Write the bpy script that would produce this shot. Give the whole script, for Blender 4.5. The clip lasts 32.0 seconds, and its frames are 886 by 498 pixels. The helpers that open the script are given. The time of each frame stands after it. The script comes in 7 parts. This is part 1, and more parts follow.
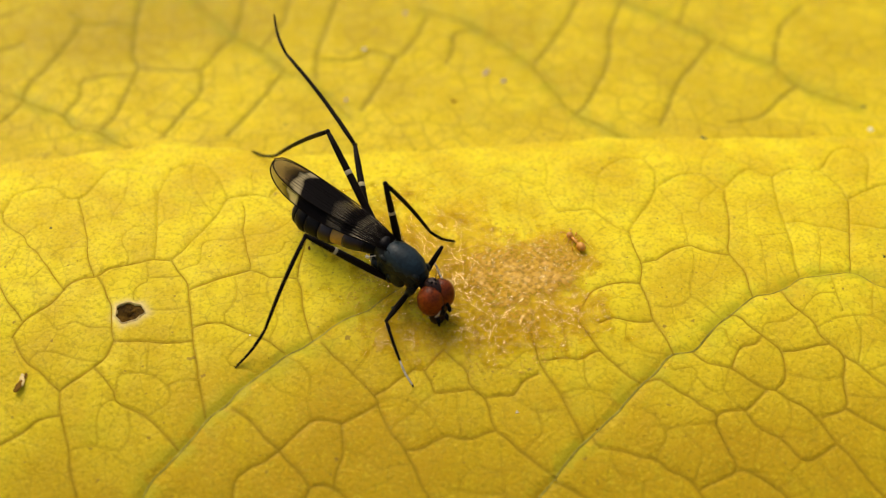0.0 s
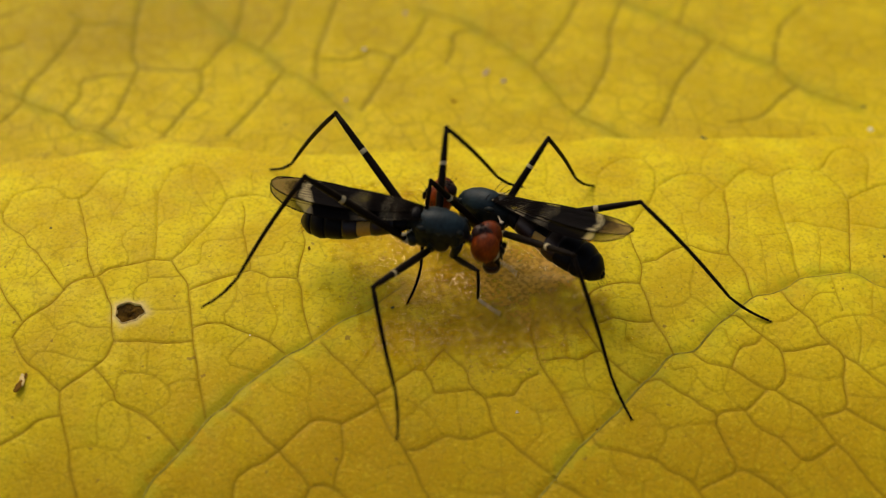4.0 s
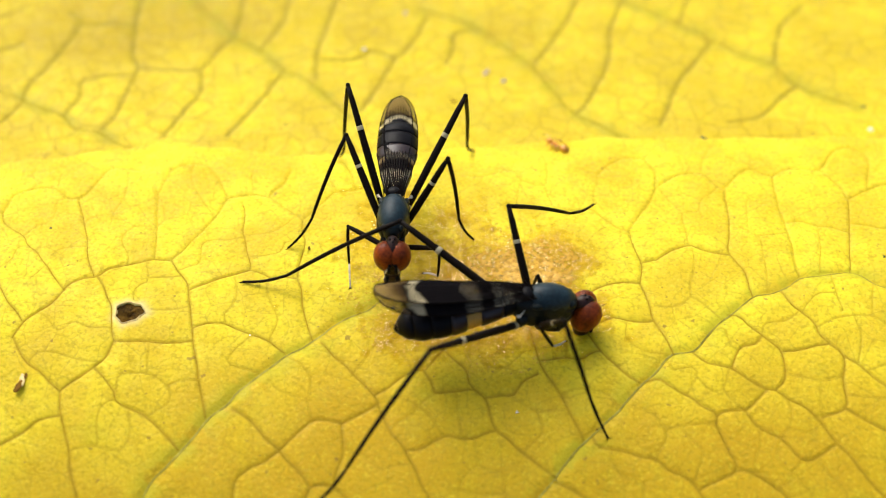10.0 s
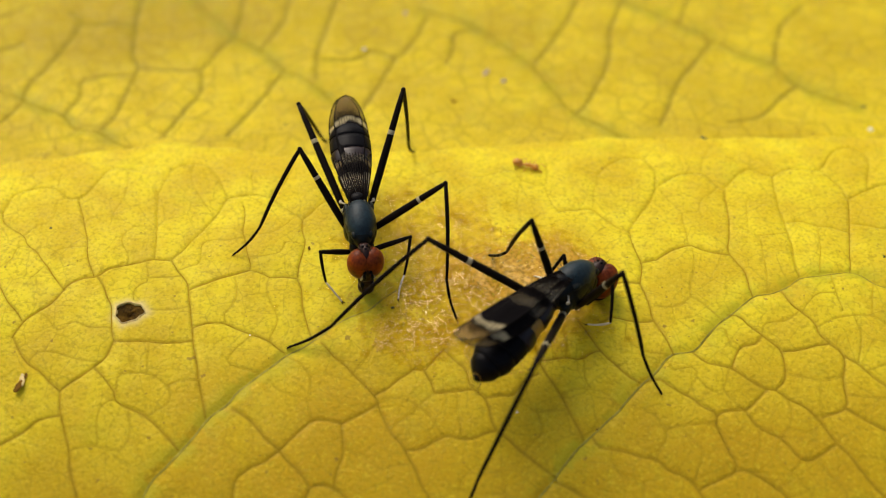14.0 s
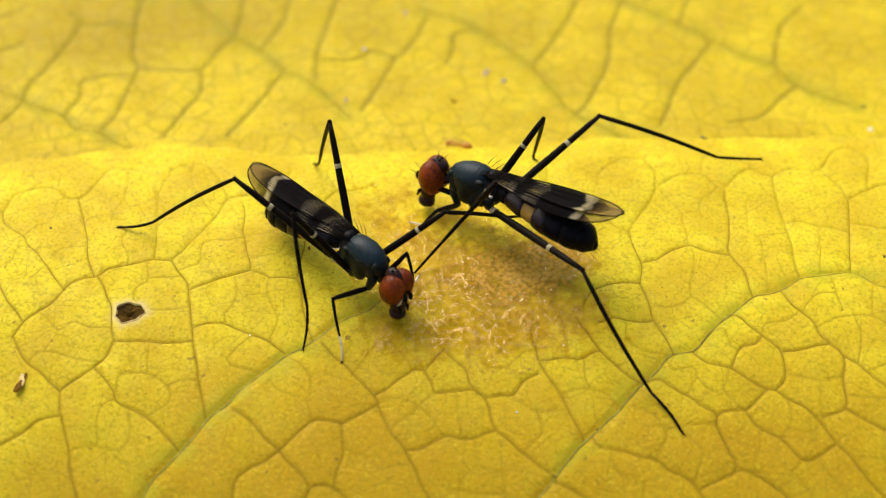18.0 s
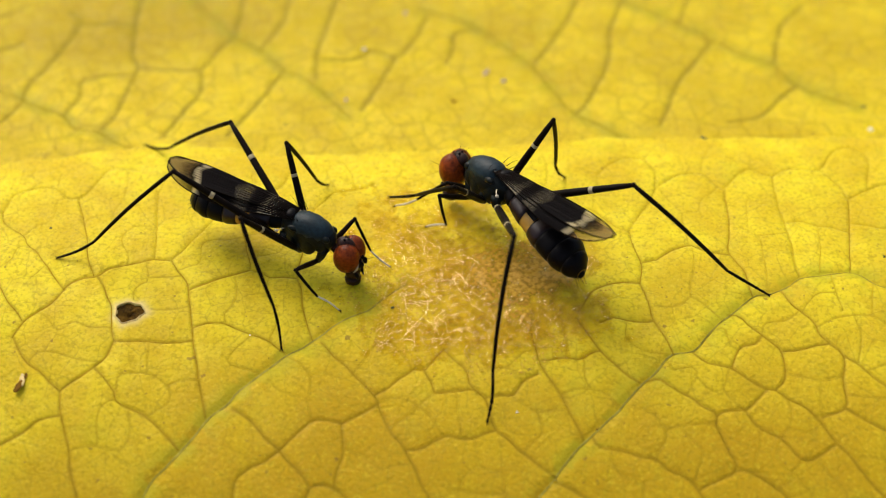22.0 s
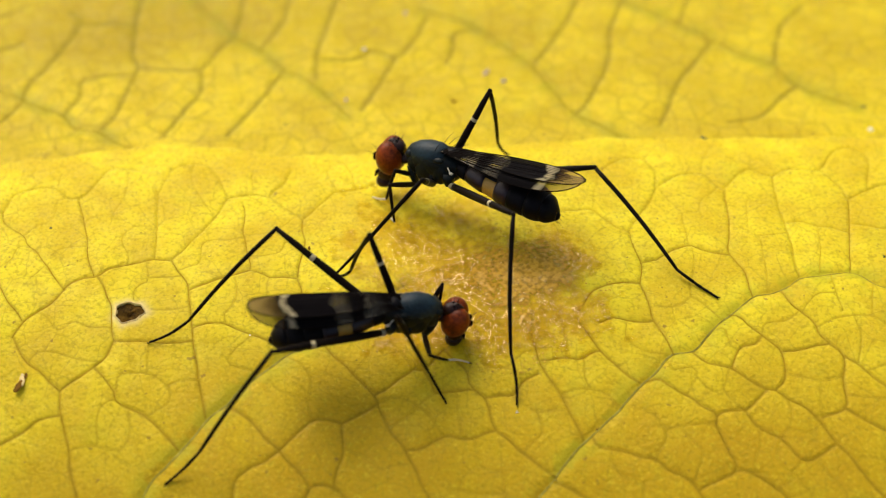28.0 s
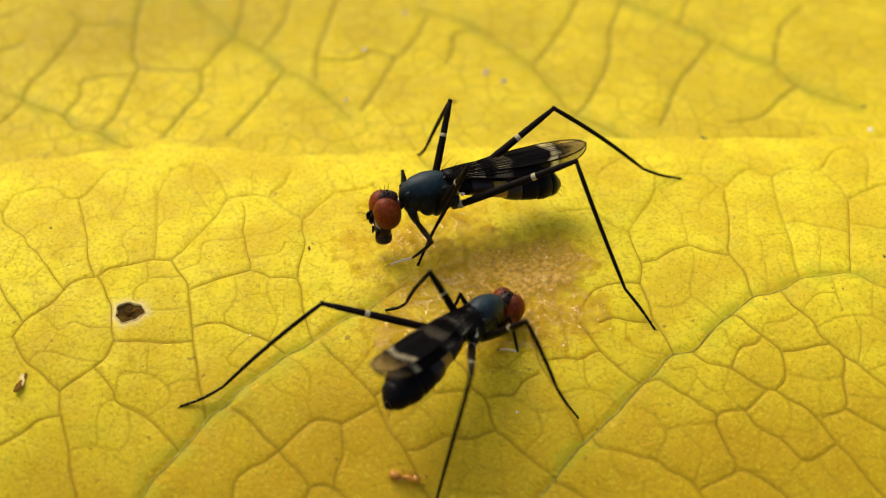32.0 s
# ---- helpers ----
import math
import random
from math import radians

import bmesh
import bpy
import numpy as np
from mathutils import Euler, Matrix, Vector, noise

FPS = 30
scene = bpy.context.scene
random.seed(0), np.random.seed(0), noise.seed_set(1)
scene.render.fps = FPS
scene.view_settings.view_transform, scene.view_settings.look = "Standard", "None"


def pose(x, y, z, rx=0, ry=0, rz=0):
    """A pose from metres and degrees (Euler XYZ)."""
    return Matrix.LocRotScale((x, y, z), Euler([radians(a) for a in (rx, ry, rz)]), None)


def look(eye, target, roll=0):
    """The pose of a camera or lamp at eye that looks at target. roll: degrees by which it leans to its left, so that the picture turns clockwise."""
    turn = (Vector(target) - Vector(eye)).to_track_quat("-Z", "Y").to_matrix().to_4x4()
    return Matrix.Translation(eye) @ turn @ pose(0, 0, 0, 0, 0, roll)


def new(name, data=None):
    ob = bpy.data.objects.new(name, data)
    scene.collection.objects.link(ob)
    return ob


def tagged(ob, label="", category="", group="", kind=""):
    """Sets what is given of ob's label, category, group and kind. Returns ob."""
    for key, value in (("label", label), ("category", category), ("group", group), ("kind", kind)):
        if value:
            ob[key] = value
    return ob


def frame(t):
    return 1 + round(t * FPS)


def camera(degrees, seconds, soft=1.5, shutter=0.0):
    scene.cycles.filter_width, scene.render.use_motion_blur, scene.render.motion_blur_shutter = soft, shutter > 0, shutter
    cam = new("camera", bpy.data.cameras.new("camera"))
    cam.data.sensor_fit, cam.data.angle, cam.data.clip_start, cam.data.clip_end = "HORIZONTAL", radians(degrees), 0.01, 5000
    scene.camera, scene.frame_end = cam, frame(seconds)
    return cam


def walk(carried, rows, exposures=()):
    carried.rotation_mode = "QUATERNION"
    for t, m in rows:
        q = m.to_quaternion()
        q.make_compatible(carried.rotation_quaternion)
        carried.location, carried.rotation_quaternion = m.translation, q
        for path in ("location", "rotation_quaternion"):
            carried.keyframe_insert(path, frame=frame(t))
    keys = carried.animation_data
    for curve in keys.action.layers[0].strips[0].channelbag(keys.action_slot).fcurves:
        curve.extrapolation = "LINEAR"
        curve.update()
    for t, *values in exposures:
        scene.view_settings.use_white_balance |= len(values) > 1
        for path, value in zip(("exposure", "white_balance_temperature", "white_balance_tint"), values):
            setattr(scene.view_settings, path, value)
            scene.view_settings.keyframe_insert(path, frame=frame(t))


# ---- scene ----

# A macro view of two stilt-legged flies on a yellow leaf. Lengths below are in millimetres; MM turns them into metres.
MM = 0.001
TILT, REACH = radians(42), 75.0
EYE = (0, -REACH * math.cos(TILT), REACH * math.sin(TILT))

cam = camera(28, 32.0, soft=1.1, shutter=0.5)
cam.data.dof.use_dof, cam.data.dof.focus_distance, cam.data.dof.aperture_fstop = True, 0.0735, 42
STAND = look([c * MM for c in EYE], (0, 0, 0))
walk(cam, [(0, STAND), (32, STAND)], exposures=[(0, -0.07, 6700, 9), (0.6, -0.22, 6800, 9), (1.2, -0.44, 7100, 10), (2, -0.77, 7300, 11), (3.5, -0.69, 7200, 10), (5.5, -0.1, 6430, 9), (7, 0.1, 6280, 8), (8, 0.3, 6180, 8), (9, 0.42, 6030, 7), (10, 0.48, 5930, 6), (11, 0.34, 6080, 7), (12, 0.12, 6180, 8), (13, -0.04, 6330, 8), (14, -0.12, 6330, 8), (15, -0.08, 6330, 8), (17, 0.04, 6230, 8), (19, 0.2, 6230, 8), (21, 0.07, 6280, 8), (25, 0.02, 6280, 8), (28, 0.08, 6330, 8), (29, -0.07, 6380, 8), (32, 0.03, 6330, 8)])

# light: hazy sun from behind on the far left, and the sky
SUN_UP, SUN_SIDE = radians(53), radians(-35)   # height; turn from the far side (+y) towards +x
to_sun = Vector((math.sin(SUN_SIDE) * math.cos(SUN_UP), math.cos(SUN_SIDE) * math.cos(SUN_UP), math.sin(SUN_UP)))
world = bpy.data.worlds.new("sky")
scene.world = world
world.use_nodes = True
sky = world.node_tree.nodes.new("ShaderNodeTexSky")
sky.sky_type, sky.sun_disc, sky.sun_elevation, sky.sun_rotation = "NISHITA", False, SUN_UP, SUN_SIDE
sky.dust_density, sky.ozone_density = 7.0, 0.4
world.node_tree.links.new(sky.outputs[0], world.node_tree.nodes["Background"].inputs[0])
world.node_tree.nodes["Background"].inputs[1].default_value = 0.15
sun = bpy.data.lights.new("sun", "SUN")
sun.energy, sun.angle, sun.color = 1.1, radians(46), (1.0, 0.95, 0.86)
sun_ob = new("sun", sun)
sun_ob.matrix_world = look(to_sun * 2, (0, 0, 0))


# ---- materials ----
def node(tree, kind, **values):
    n = tree.nodes.new(kind)
    for key, value in values.items():
        n.inputs[key.replace("_", " ")].default_value = value
    return n


def material(name, color, rough=0.5, spec=0.5, metal=0.0, grain=0.0, grain_size=0.2, bump=0.0, coat=0.0, sheen=0.0):
    """A plain surface with grain: base colour varied at two scales, and fine relief. Sizes in millimetres."""
    m = bpy.data.materials.new(name)
    m.use_nodes = True
    t = m.node_tree
    b = t.nodes["Principled BSDF"]
    b.inputs["Base Color"].default_value = (*color, 1)
    b.inputs["Roughness"].default_value, b.inputs["Metallic"].default_value = rough, metal
    b.inputs["Specular IOR Level"].default_value, b.inputs["Coat Weight"].default_value = spec, coat
    b.inputs["Sheen Weight"].default_value = sheen
    if grain:
        at = t.nodes.new("ShaderNodeTexCoord")
        fine = node(t, "ShaderNodeTexNoise", Scale=1000 / grain_size, Detail=3.0)
        broad = node(t, "ShaderNodeTexNoise", Scale=1000 / (grain_size * 6), Detail=2.0)
        both = t.nodes.new("ShaderNodeMath")
        both.operation = "ADD"
        t.links.new(at.outputs["Object"], fine.inputs["Vector"])
        t.links.new(at.outputs["Object"], broad.inputs["Vector"])
        t.links.new(fine.outputs[0], both.inputs[0])
        t.links.new(broad.outputs[0], both.inputs[1])
        ramp = t.nodes.new("ShaderNodeMapRange")
        ramp.inputs["From Min"].default_value, ramp.inputs["From Max"].default_value = 0.6, 1.4
        ramp.inputs["To Min"].default_value, ramp.inputs["To Max"].default_value = 1 - grain, 1 + grain
        t.links.new(both.outputs[0], ramp.inputs["Value"])
        scale = t.nodes.new("ShaderNodeVectorMath")
        scale.operation = "SCALE"
        scale.inputs[0].default_value = color
        t.links.new(ramp.outputs[0], scale.inputs["Scale"])
        t.links.new(scale.outputs[0], b.inputs["Base Color"])
        if bump:
            relief = t.nodes.new("ShaderNodeBump")
            relief.inputs["Strength"].default_value, relief.inputs["Distance"].default_value = 1.0, bump * MM
            t.links.new(fine.outputs[0], relief.inputs["Height"])
            t.links.new(relief.outputs[0], b.inputs["Normal"])
    return m


def leaf_material(name, yellow, ochre, green, vein, warm, veinlets=(0.045, 0.26)):
    """Ageing leaf: yellow with ochre and green clouds, a fine net of veinlets, and olive pigment along the larger veins."""
    m = bpy.data.materials.new(name)
    m.use_nodes = True
    t = m.node_tree
    b = t.nodes["Principled BSDF"]
    at = t.nodes.new("ShaderNodeTexCoord")

    def noise_at(size, detail=2.0, offset=0.0):
        shift = t.nodes.new("ShaderNodeVectorMath")
        shift.operation = "ADD"
        shift.inputs[1].default_value = (offset, offset * 0.7, 0)
        n = node(t, "ShaderNodeTexNoise", Scale=1000 / size, Detail=detail)
        t.links.new(at.outputs["Object"], shift.inputs[0])
        t.links.new(shift.outputs[0], n.inputs["Vector"])
        return n.outputs[0]

    def span(value, low, high, to=(0.0, 1.0)):
        r = t.nodes.new("ShaderNodeMapRange")
        r.interpolation_type = "SMOOTHSTEP"
        for key, v in zip(("From Min", "From Max", "To Min", "To Max"), (low, high, *to)):
            r.inputs[key].default_value = v
        t.links.new(value, r.inputs["Value"])
        return r.outputs[0]

    def blend(a, c, factor):
        x = t.nodes.new("ShaderNodeMix")
        x.data_type = "RGBA"
        for socket, v in ((x.inputs[6], a), (x.inputs[7], c)):
            if isinstance(v, tuple):
                socket.default_value = (*v, 1)
            else:
                t.links.new(v, socket)
        t.links.new(factor, x.inputs[0])
        return x.outputs[2]

    def times(a, c):
        x = t.nodes.new("ShaderNodeMath")
        x.operation = "MULTIPLY"
        for socket, v in zip(x.inputs, (a, c)):
            if isinstance(v, float):
                socket.default_value = v
            else:
                t.links.new(v, socket)
        return x.outputs[0]

    def attribute(key):
        a = t.nodes.new("ShaderNodeAttribute")
        a.attribute_name = key
        return a.outputs["Fac"]

    # veinlets: edges of small cells, bent by noise
    bend = t.nodes.new("ShaderNodeTexNoise")
    bend.inputs["Scale"].default_value = 1000 / 1.3
    t.links.new(at.outputs["Object"], bend.inputs["Vector"])
    mixed = t.nodes.new("ShaderNodeVectorMath")
    mixed.operation = "MULTIPLY_ADD"
    mixed.inputs[1].default_value = (0.0005, 0.0005, 0.0)
    t.links.new(bend.outputs[1], mixed.inputs[0])
    t.links.new(at.outputs["Object"], mixed.inputs[2])

    def cells(size):
        v = t.nodes.new("ShaderNodeTexVoronoi")
        v.feature = "DISTANCE_TO_EDGE"
        v.voronoi_dimensions = "2D"
        v.inputs["Scale"].default_value = 1000 / size
        t.links.new(mixed.outputs[0], v.inputs["Vector"])
        return v.outputs["Distance"]

    net = times(span(cells(1.2), 0.0, veinlets[0], (1.0, 0.0)), span(noise_at(2.6, 1.0, 0.4), 0.28, 0.52))
    fine = times(span(cells(0.55), 0.0, 0.07, (1.0, 0.0)), span(noise_at(1.9, 1.0, 0.6), 0.38, 0.62))
    color = blend(yellow, ochre, times(span(noise_at(3.4, 3.0), 0.38, 0.64), 0.9))
    color = blend(color, ochre, times(span(noise_at(0.6, 3.0, 0.02), 0.46, 0.72), 0.55))
    # patches of a warmer yellow; on the upper leaf they also paint shade on its near slope
    color = blend(color, warm, times(attribute("aged_shaded"), 0.85))
    color = blend(color, green, times(span(noise_at(2.2, 4.0, 0.013), 0.57, 0.72), 0.26))
    # granular cells of the blade
    color = blend(color, tuple(c * 0.62 for c in ochre), times(span(noise_at(0.17, 2.5, 0.05), 0.48, 0.68), 0.44))
    color = blend(color, tuple(c * 0.55 for c in ochre), times(span(noise_at(0.30, 3.0, 0.09), 0.54, 0.74), 0.30))
    color = blend(color, tuple(min(1.0, c * 1.15 + 0.02) for c in yellow), times(span(noise_at(0.16, 2.0, 0.07), 0.54, 0.70), 0.2))
    color = blend(color, tuple(c * 0.5 for c in ochre), times(net, veinlets[1]))
    color = blend(color, tuple(c * 0.6 for c in ochre), times(fine, 0.10))
    color = blend(color, green, times(times(attribute("greening"), span(noise_at(1.1, 2.0, 0.8), 0.42, 0.58)), 0.6))
    color = blend(color, vein, times(attribute("vein"), 0.6))
    color = blend(color, (0.22, 0.12, 0.02), times(span(noise_at(0.42, 2.0, 0.031), 0.72, 0.75), 0.6))
    color = blend(color, (0.74, 0.58, 0.24), times(attribute("scar"), 0.8))
    t.links.new(color, b.inputs["Base Color"])
    t.links.new(span(noise_at(0.8), 0.3, 0.7, (0.5, 0.7)), b.inputs["Roughness"])
    b.inputs["Specular IOR Level"].default_value = 0.16
    b.inputs["Subsurface Weight"].default_value = 0.12
    b.inputs["Subsurface Radius"].default_value = (0.0006, 0.0004, 0.00008)
    b.inputs["Subsurface Scale"].default_value = 1.0

    relief = t.nodes.new("ShaderNodeMath")
    relief.operation = "SUBTRACT"
    t.links.new(times(noise_at(0.17, 3.0), 1.6), relief.inputs[0])
    t.links.new(times(net, 0.10), relief.inputs[1])
    relief_2 = t.nodes.new("ShaderNodeMath")
    relief_2.operation = "SUBTRACT"
    t.links.new(relief.outputs[0], relief_2.inputs[0])
    t.links.new(times(fine, 0.05), relief_2.inputs[1])
    bump = t.nodes.new("ShaderNodeBump")
    bump.inputs["Strength"].default_value, bump.inputs["Distance"].default_value = 1.0, 0.034 * MM
    t.links.new(relief_2.outputs[0], bump.inputs["Height"])
    t.links.new(bump.outputs[0], b.inputs["Normal"])
    return m


# LEAF's last colour is ochre, darkened to carry the near slope's shade
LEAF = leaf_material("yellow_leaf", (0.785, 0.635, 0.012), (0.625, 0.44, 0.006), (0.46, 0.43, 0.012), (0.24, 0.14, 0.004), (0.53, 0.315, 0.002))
LEAF_BACK = leaf_material("ochre_leaf", (0.72, 0.545, 0.008), (0.57, 0.41, 0.006), (0.42, 0.37, 0.010), (0.17, 0.13, 0.008), (0.43, 0.30, 0.003), (0.13, 0.36))
VEIN = material("olive_vein", (0.38, 0.240, 0.008), 0.9, 0.05, grain=0.25, grain_size=0.15)
VEIN_BACK = material("soft_olive_vein", (0.34, 0.265, 0.014), 0.9, 0.05, grain=0.25, grain_size=0.15)
VEIN_FAINT = material("faint_olive_vein", (0.54, 0.38, 0.010), 0.9, 0.05, grain=0.25, grain_size=0.15)
VEIN_GREY = material("grey_green_vein", (0.30, 0.25, 0.035), 0.95, 0.05, grain=0.6, grain_size=0.3, bump=0.02)
SOIL = material("soil", (0.14, 0.07, 0.02), 0.95, 0.1, grain=0.5, grain_size=1.5, bump=0.3)
BLACK = material("black_cuticle", (0.005, 0.004, 0.004), 0.42, 0.09, grain=0.35, grain_size=0.08, bump=0.004)
LEG_BLACK = material("leg_cuticle", (0.008, 0.005, 0.003), 0.5, 0.06, grain=0.35, grain_size=0.06, bump=0.004)
BLUE = material("slate_blue_cuticle", (0.010, 0.022, 0.027), 0.46, 0.24, grain=0.6, grain_size=0.13, bump=0.012)
PLEURA = material("dark_green_cuticle", (0.008, 0.011, 0.009), 0.42, 0.18, grain=0.6, grain_size=0.14, bump=0.012)
EYE_RED = material("brick_red_eye", (0.19, 0.033, 0.004), 0.40, 0.16, grain=0.8, grain_size=0.10, bump=0.006)
FACE = material("dark_brown_face", (0.026, 0.009, 0.005), 0.45, 0.25, grain=0.3, grain_size=0.06)
CREAM = material("amber_membrane", (0.50, 0.28, 0.04), 0.45, 0.4, grain=0.15, grain_size=0.1)
RUST = material("rust_brown_cuticle", (0.020, 0.008, 0.005), 0.38, 0.45, grain=0.25, grain_size=0.1)
PALE = material("white_cuticle", (0.62, 0.55, 0.40), 0.5, 0.4, grain=0.12, grain_size=0.06)
BAND = material("pale_leg_band", (0.44, 0.37, 0.20), 0.6, 0.2, grain=0.15, grain_size=0.08)
AMBER = material("amber_cuticle", (0.60, 0.25, 0.014), 0.35, 0.4, grain=0.2, grain_size=0.06, coat=0.3)
DEBRIS = material("lilac_grey_fleck", (0.48, 0.36, 0.34), 0.7, 0.3, grain=0.3, grain_size=0.1, bump=0.02)
WHITE_FLECK = material("white_fleck", (0.85, 0.82, 0.70), 0.6, 0.3, grain=0.15, grain_size=0.1)
DARK_FLECK = material("dark_green_fleck", (0.05, 0.07, 0.012), 0.6, 0.3, grain=0.4, grain_size=0.06)
BROWN_FLECK = material("brown_fleck", (0.17, 0.080, 0.006), 0.8, 0.1, grain=0.4, grain_size=0.06)
BEAD = material("sugar_grain", (0.74, 0.48, 0.03), 0.06, 1.0, grain=0.3, grain_size=0.3, coat=0.8)
DRY_SKIN = material("withered_skin", (0.085, 0.043, 0.003), 0.8, 0.1, grain=0.9, grain_size=0.12, bump=0.03)
RIM = material("dry_hole_rim", (0.66, 0.50, 0.20), 0.7, 0.2, grain=0.3, grain_size=0.1, bump=0.02)


def wing_material(s):
    """Glassy membrane with smoky black crossbands, milky bands between them and a brown tip; x runs from the base to the tip."""
    m = bpy.data.materials.new("banded_wing")
    span_ = 0.0066 * s
    m.use_nodes = True
    t = m.node_tree
    b = t.nodes["Principled BSDF"]
    at = t.nodes.new("ShaderNodeTexCoord")
    wob = node(t, "ShaderNodeTexNoise", Scale=1000 / 0.9, Detail=2.0)
    t.links.new(at.outputs["Object"], wob.inputs["Vector"])
    sep = t.nodes.new("ShaderNodeSeparateXYZ")
    t.links.new(at.outputs["Object"], sep.inputs[0])
    along = t.nodes.new("ShaderNodeMath")
    along.operation = "MULTIPLY_ADD"
    along.inputs[1].default_value = 0.0009
    t.links.new(wob.outputs[0], along.inputs[0])
    t.links.new(sep.outputs[0], along.inputs[2])
    across = t.nodes.new("ShaderNodeMath")
    across.operation = "MULTIPLY"
    t.links.new(sep.outputs[1], across.inputs[0])
    t.links.new(sep.outputs[1], across.inputs[1])
    bowed = t.nodes.new("ShaderNodeMath")
    bowed.operation = "MULTIPLY_ADD"
    bowed.inputs[1].default_value = 520.0
    t.links.new(across.outputs[0], bowed.inputs[0])
    t.links.new(along.outputs[0], bowed.inputs[2])
    place = t.nodes.new("ShaderNodeMapRange")
    place.inputs["From Min"].default_value, place.inputs["From Max"].default_value = 0.0005, 0.0005 + span_
    t.links.new(bowed.outputs[0], place.inputs["Value"])
    tint, cover = t.nodes.new("ShaderNodeValToRGB"), t.nodes.new("ShaderNodeValToRGB")
    smoke, milk, grey, brown, tip, clear = (0.005, 0.004, 0.004), (0.44, 0.36, 0.20), (0.11, 0.092, 0.060), (0.16, 0.095, 0.030), (0.30, 0.20, 0.07), (0.40, 0.34, 0.22)
    stops = [(0.0, clear, 0.42), (0.22, clear, 0.45), (0.27, smoke, 0.95), (0.33, smoke, 0.96), (0.37, grey, 0.60), (0.43, grey, 0.55),
             (0.48, smoke, 0.99), (0.715, smoke, 0.99), (0.75, milk, 0.74), (0.775, milk, 0.70), (0.80, smoke, 0.90), (0.85, brown, 0.70), (1.0, tip, 0.60)]
    for ramp, pick in ((tint, lambda s: (*s[1], 1)), (cover, lambda s: (s[2], s[2], s[2], 1))):
        while len(ramp.color_ramp.elements) < len(stops):
            ramp.color_ramp.elements.new(0.5)
        for e, s in zip(ramp.color_ramp.elements, stops):
            e.position, e.color = s[0], pick(s)
        t.links.new(place.outputs[0], ramp.inputs[0])
    t.links.new(tint.outputs[0], b.inputs["Base Color"])
    t.links.new(cover.outputs[0], b.inputs["Alpha"])
    b.inputs["Roughness"].default_value, b.inputs["Specular IOR Level"].default_value = 0.40, 0.015
    ripple = node(t, "ShaderNodeTexNoise", Scale=1000 / 0.3, Detail=2.0)
    t.links.new(at.outputs["Object"], ripple.inputs["Vector"])
    bump = t.nodes.new("ShaderNodeBump")
    bump.inputs["Strength"].default_value, bump.inputs["Distance"].default_value = 0.8, 0.006 * MM
    t.links.new(ripple.outputs[0], bump.inputs["Height"])
    t.links.new(bump.outputs[0], b.inputs["Normal"])
    return m


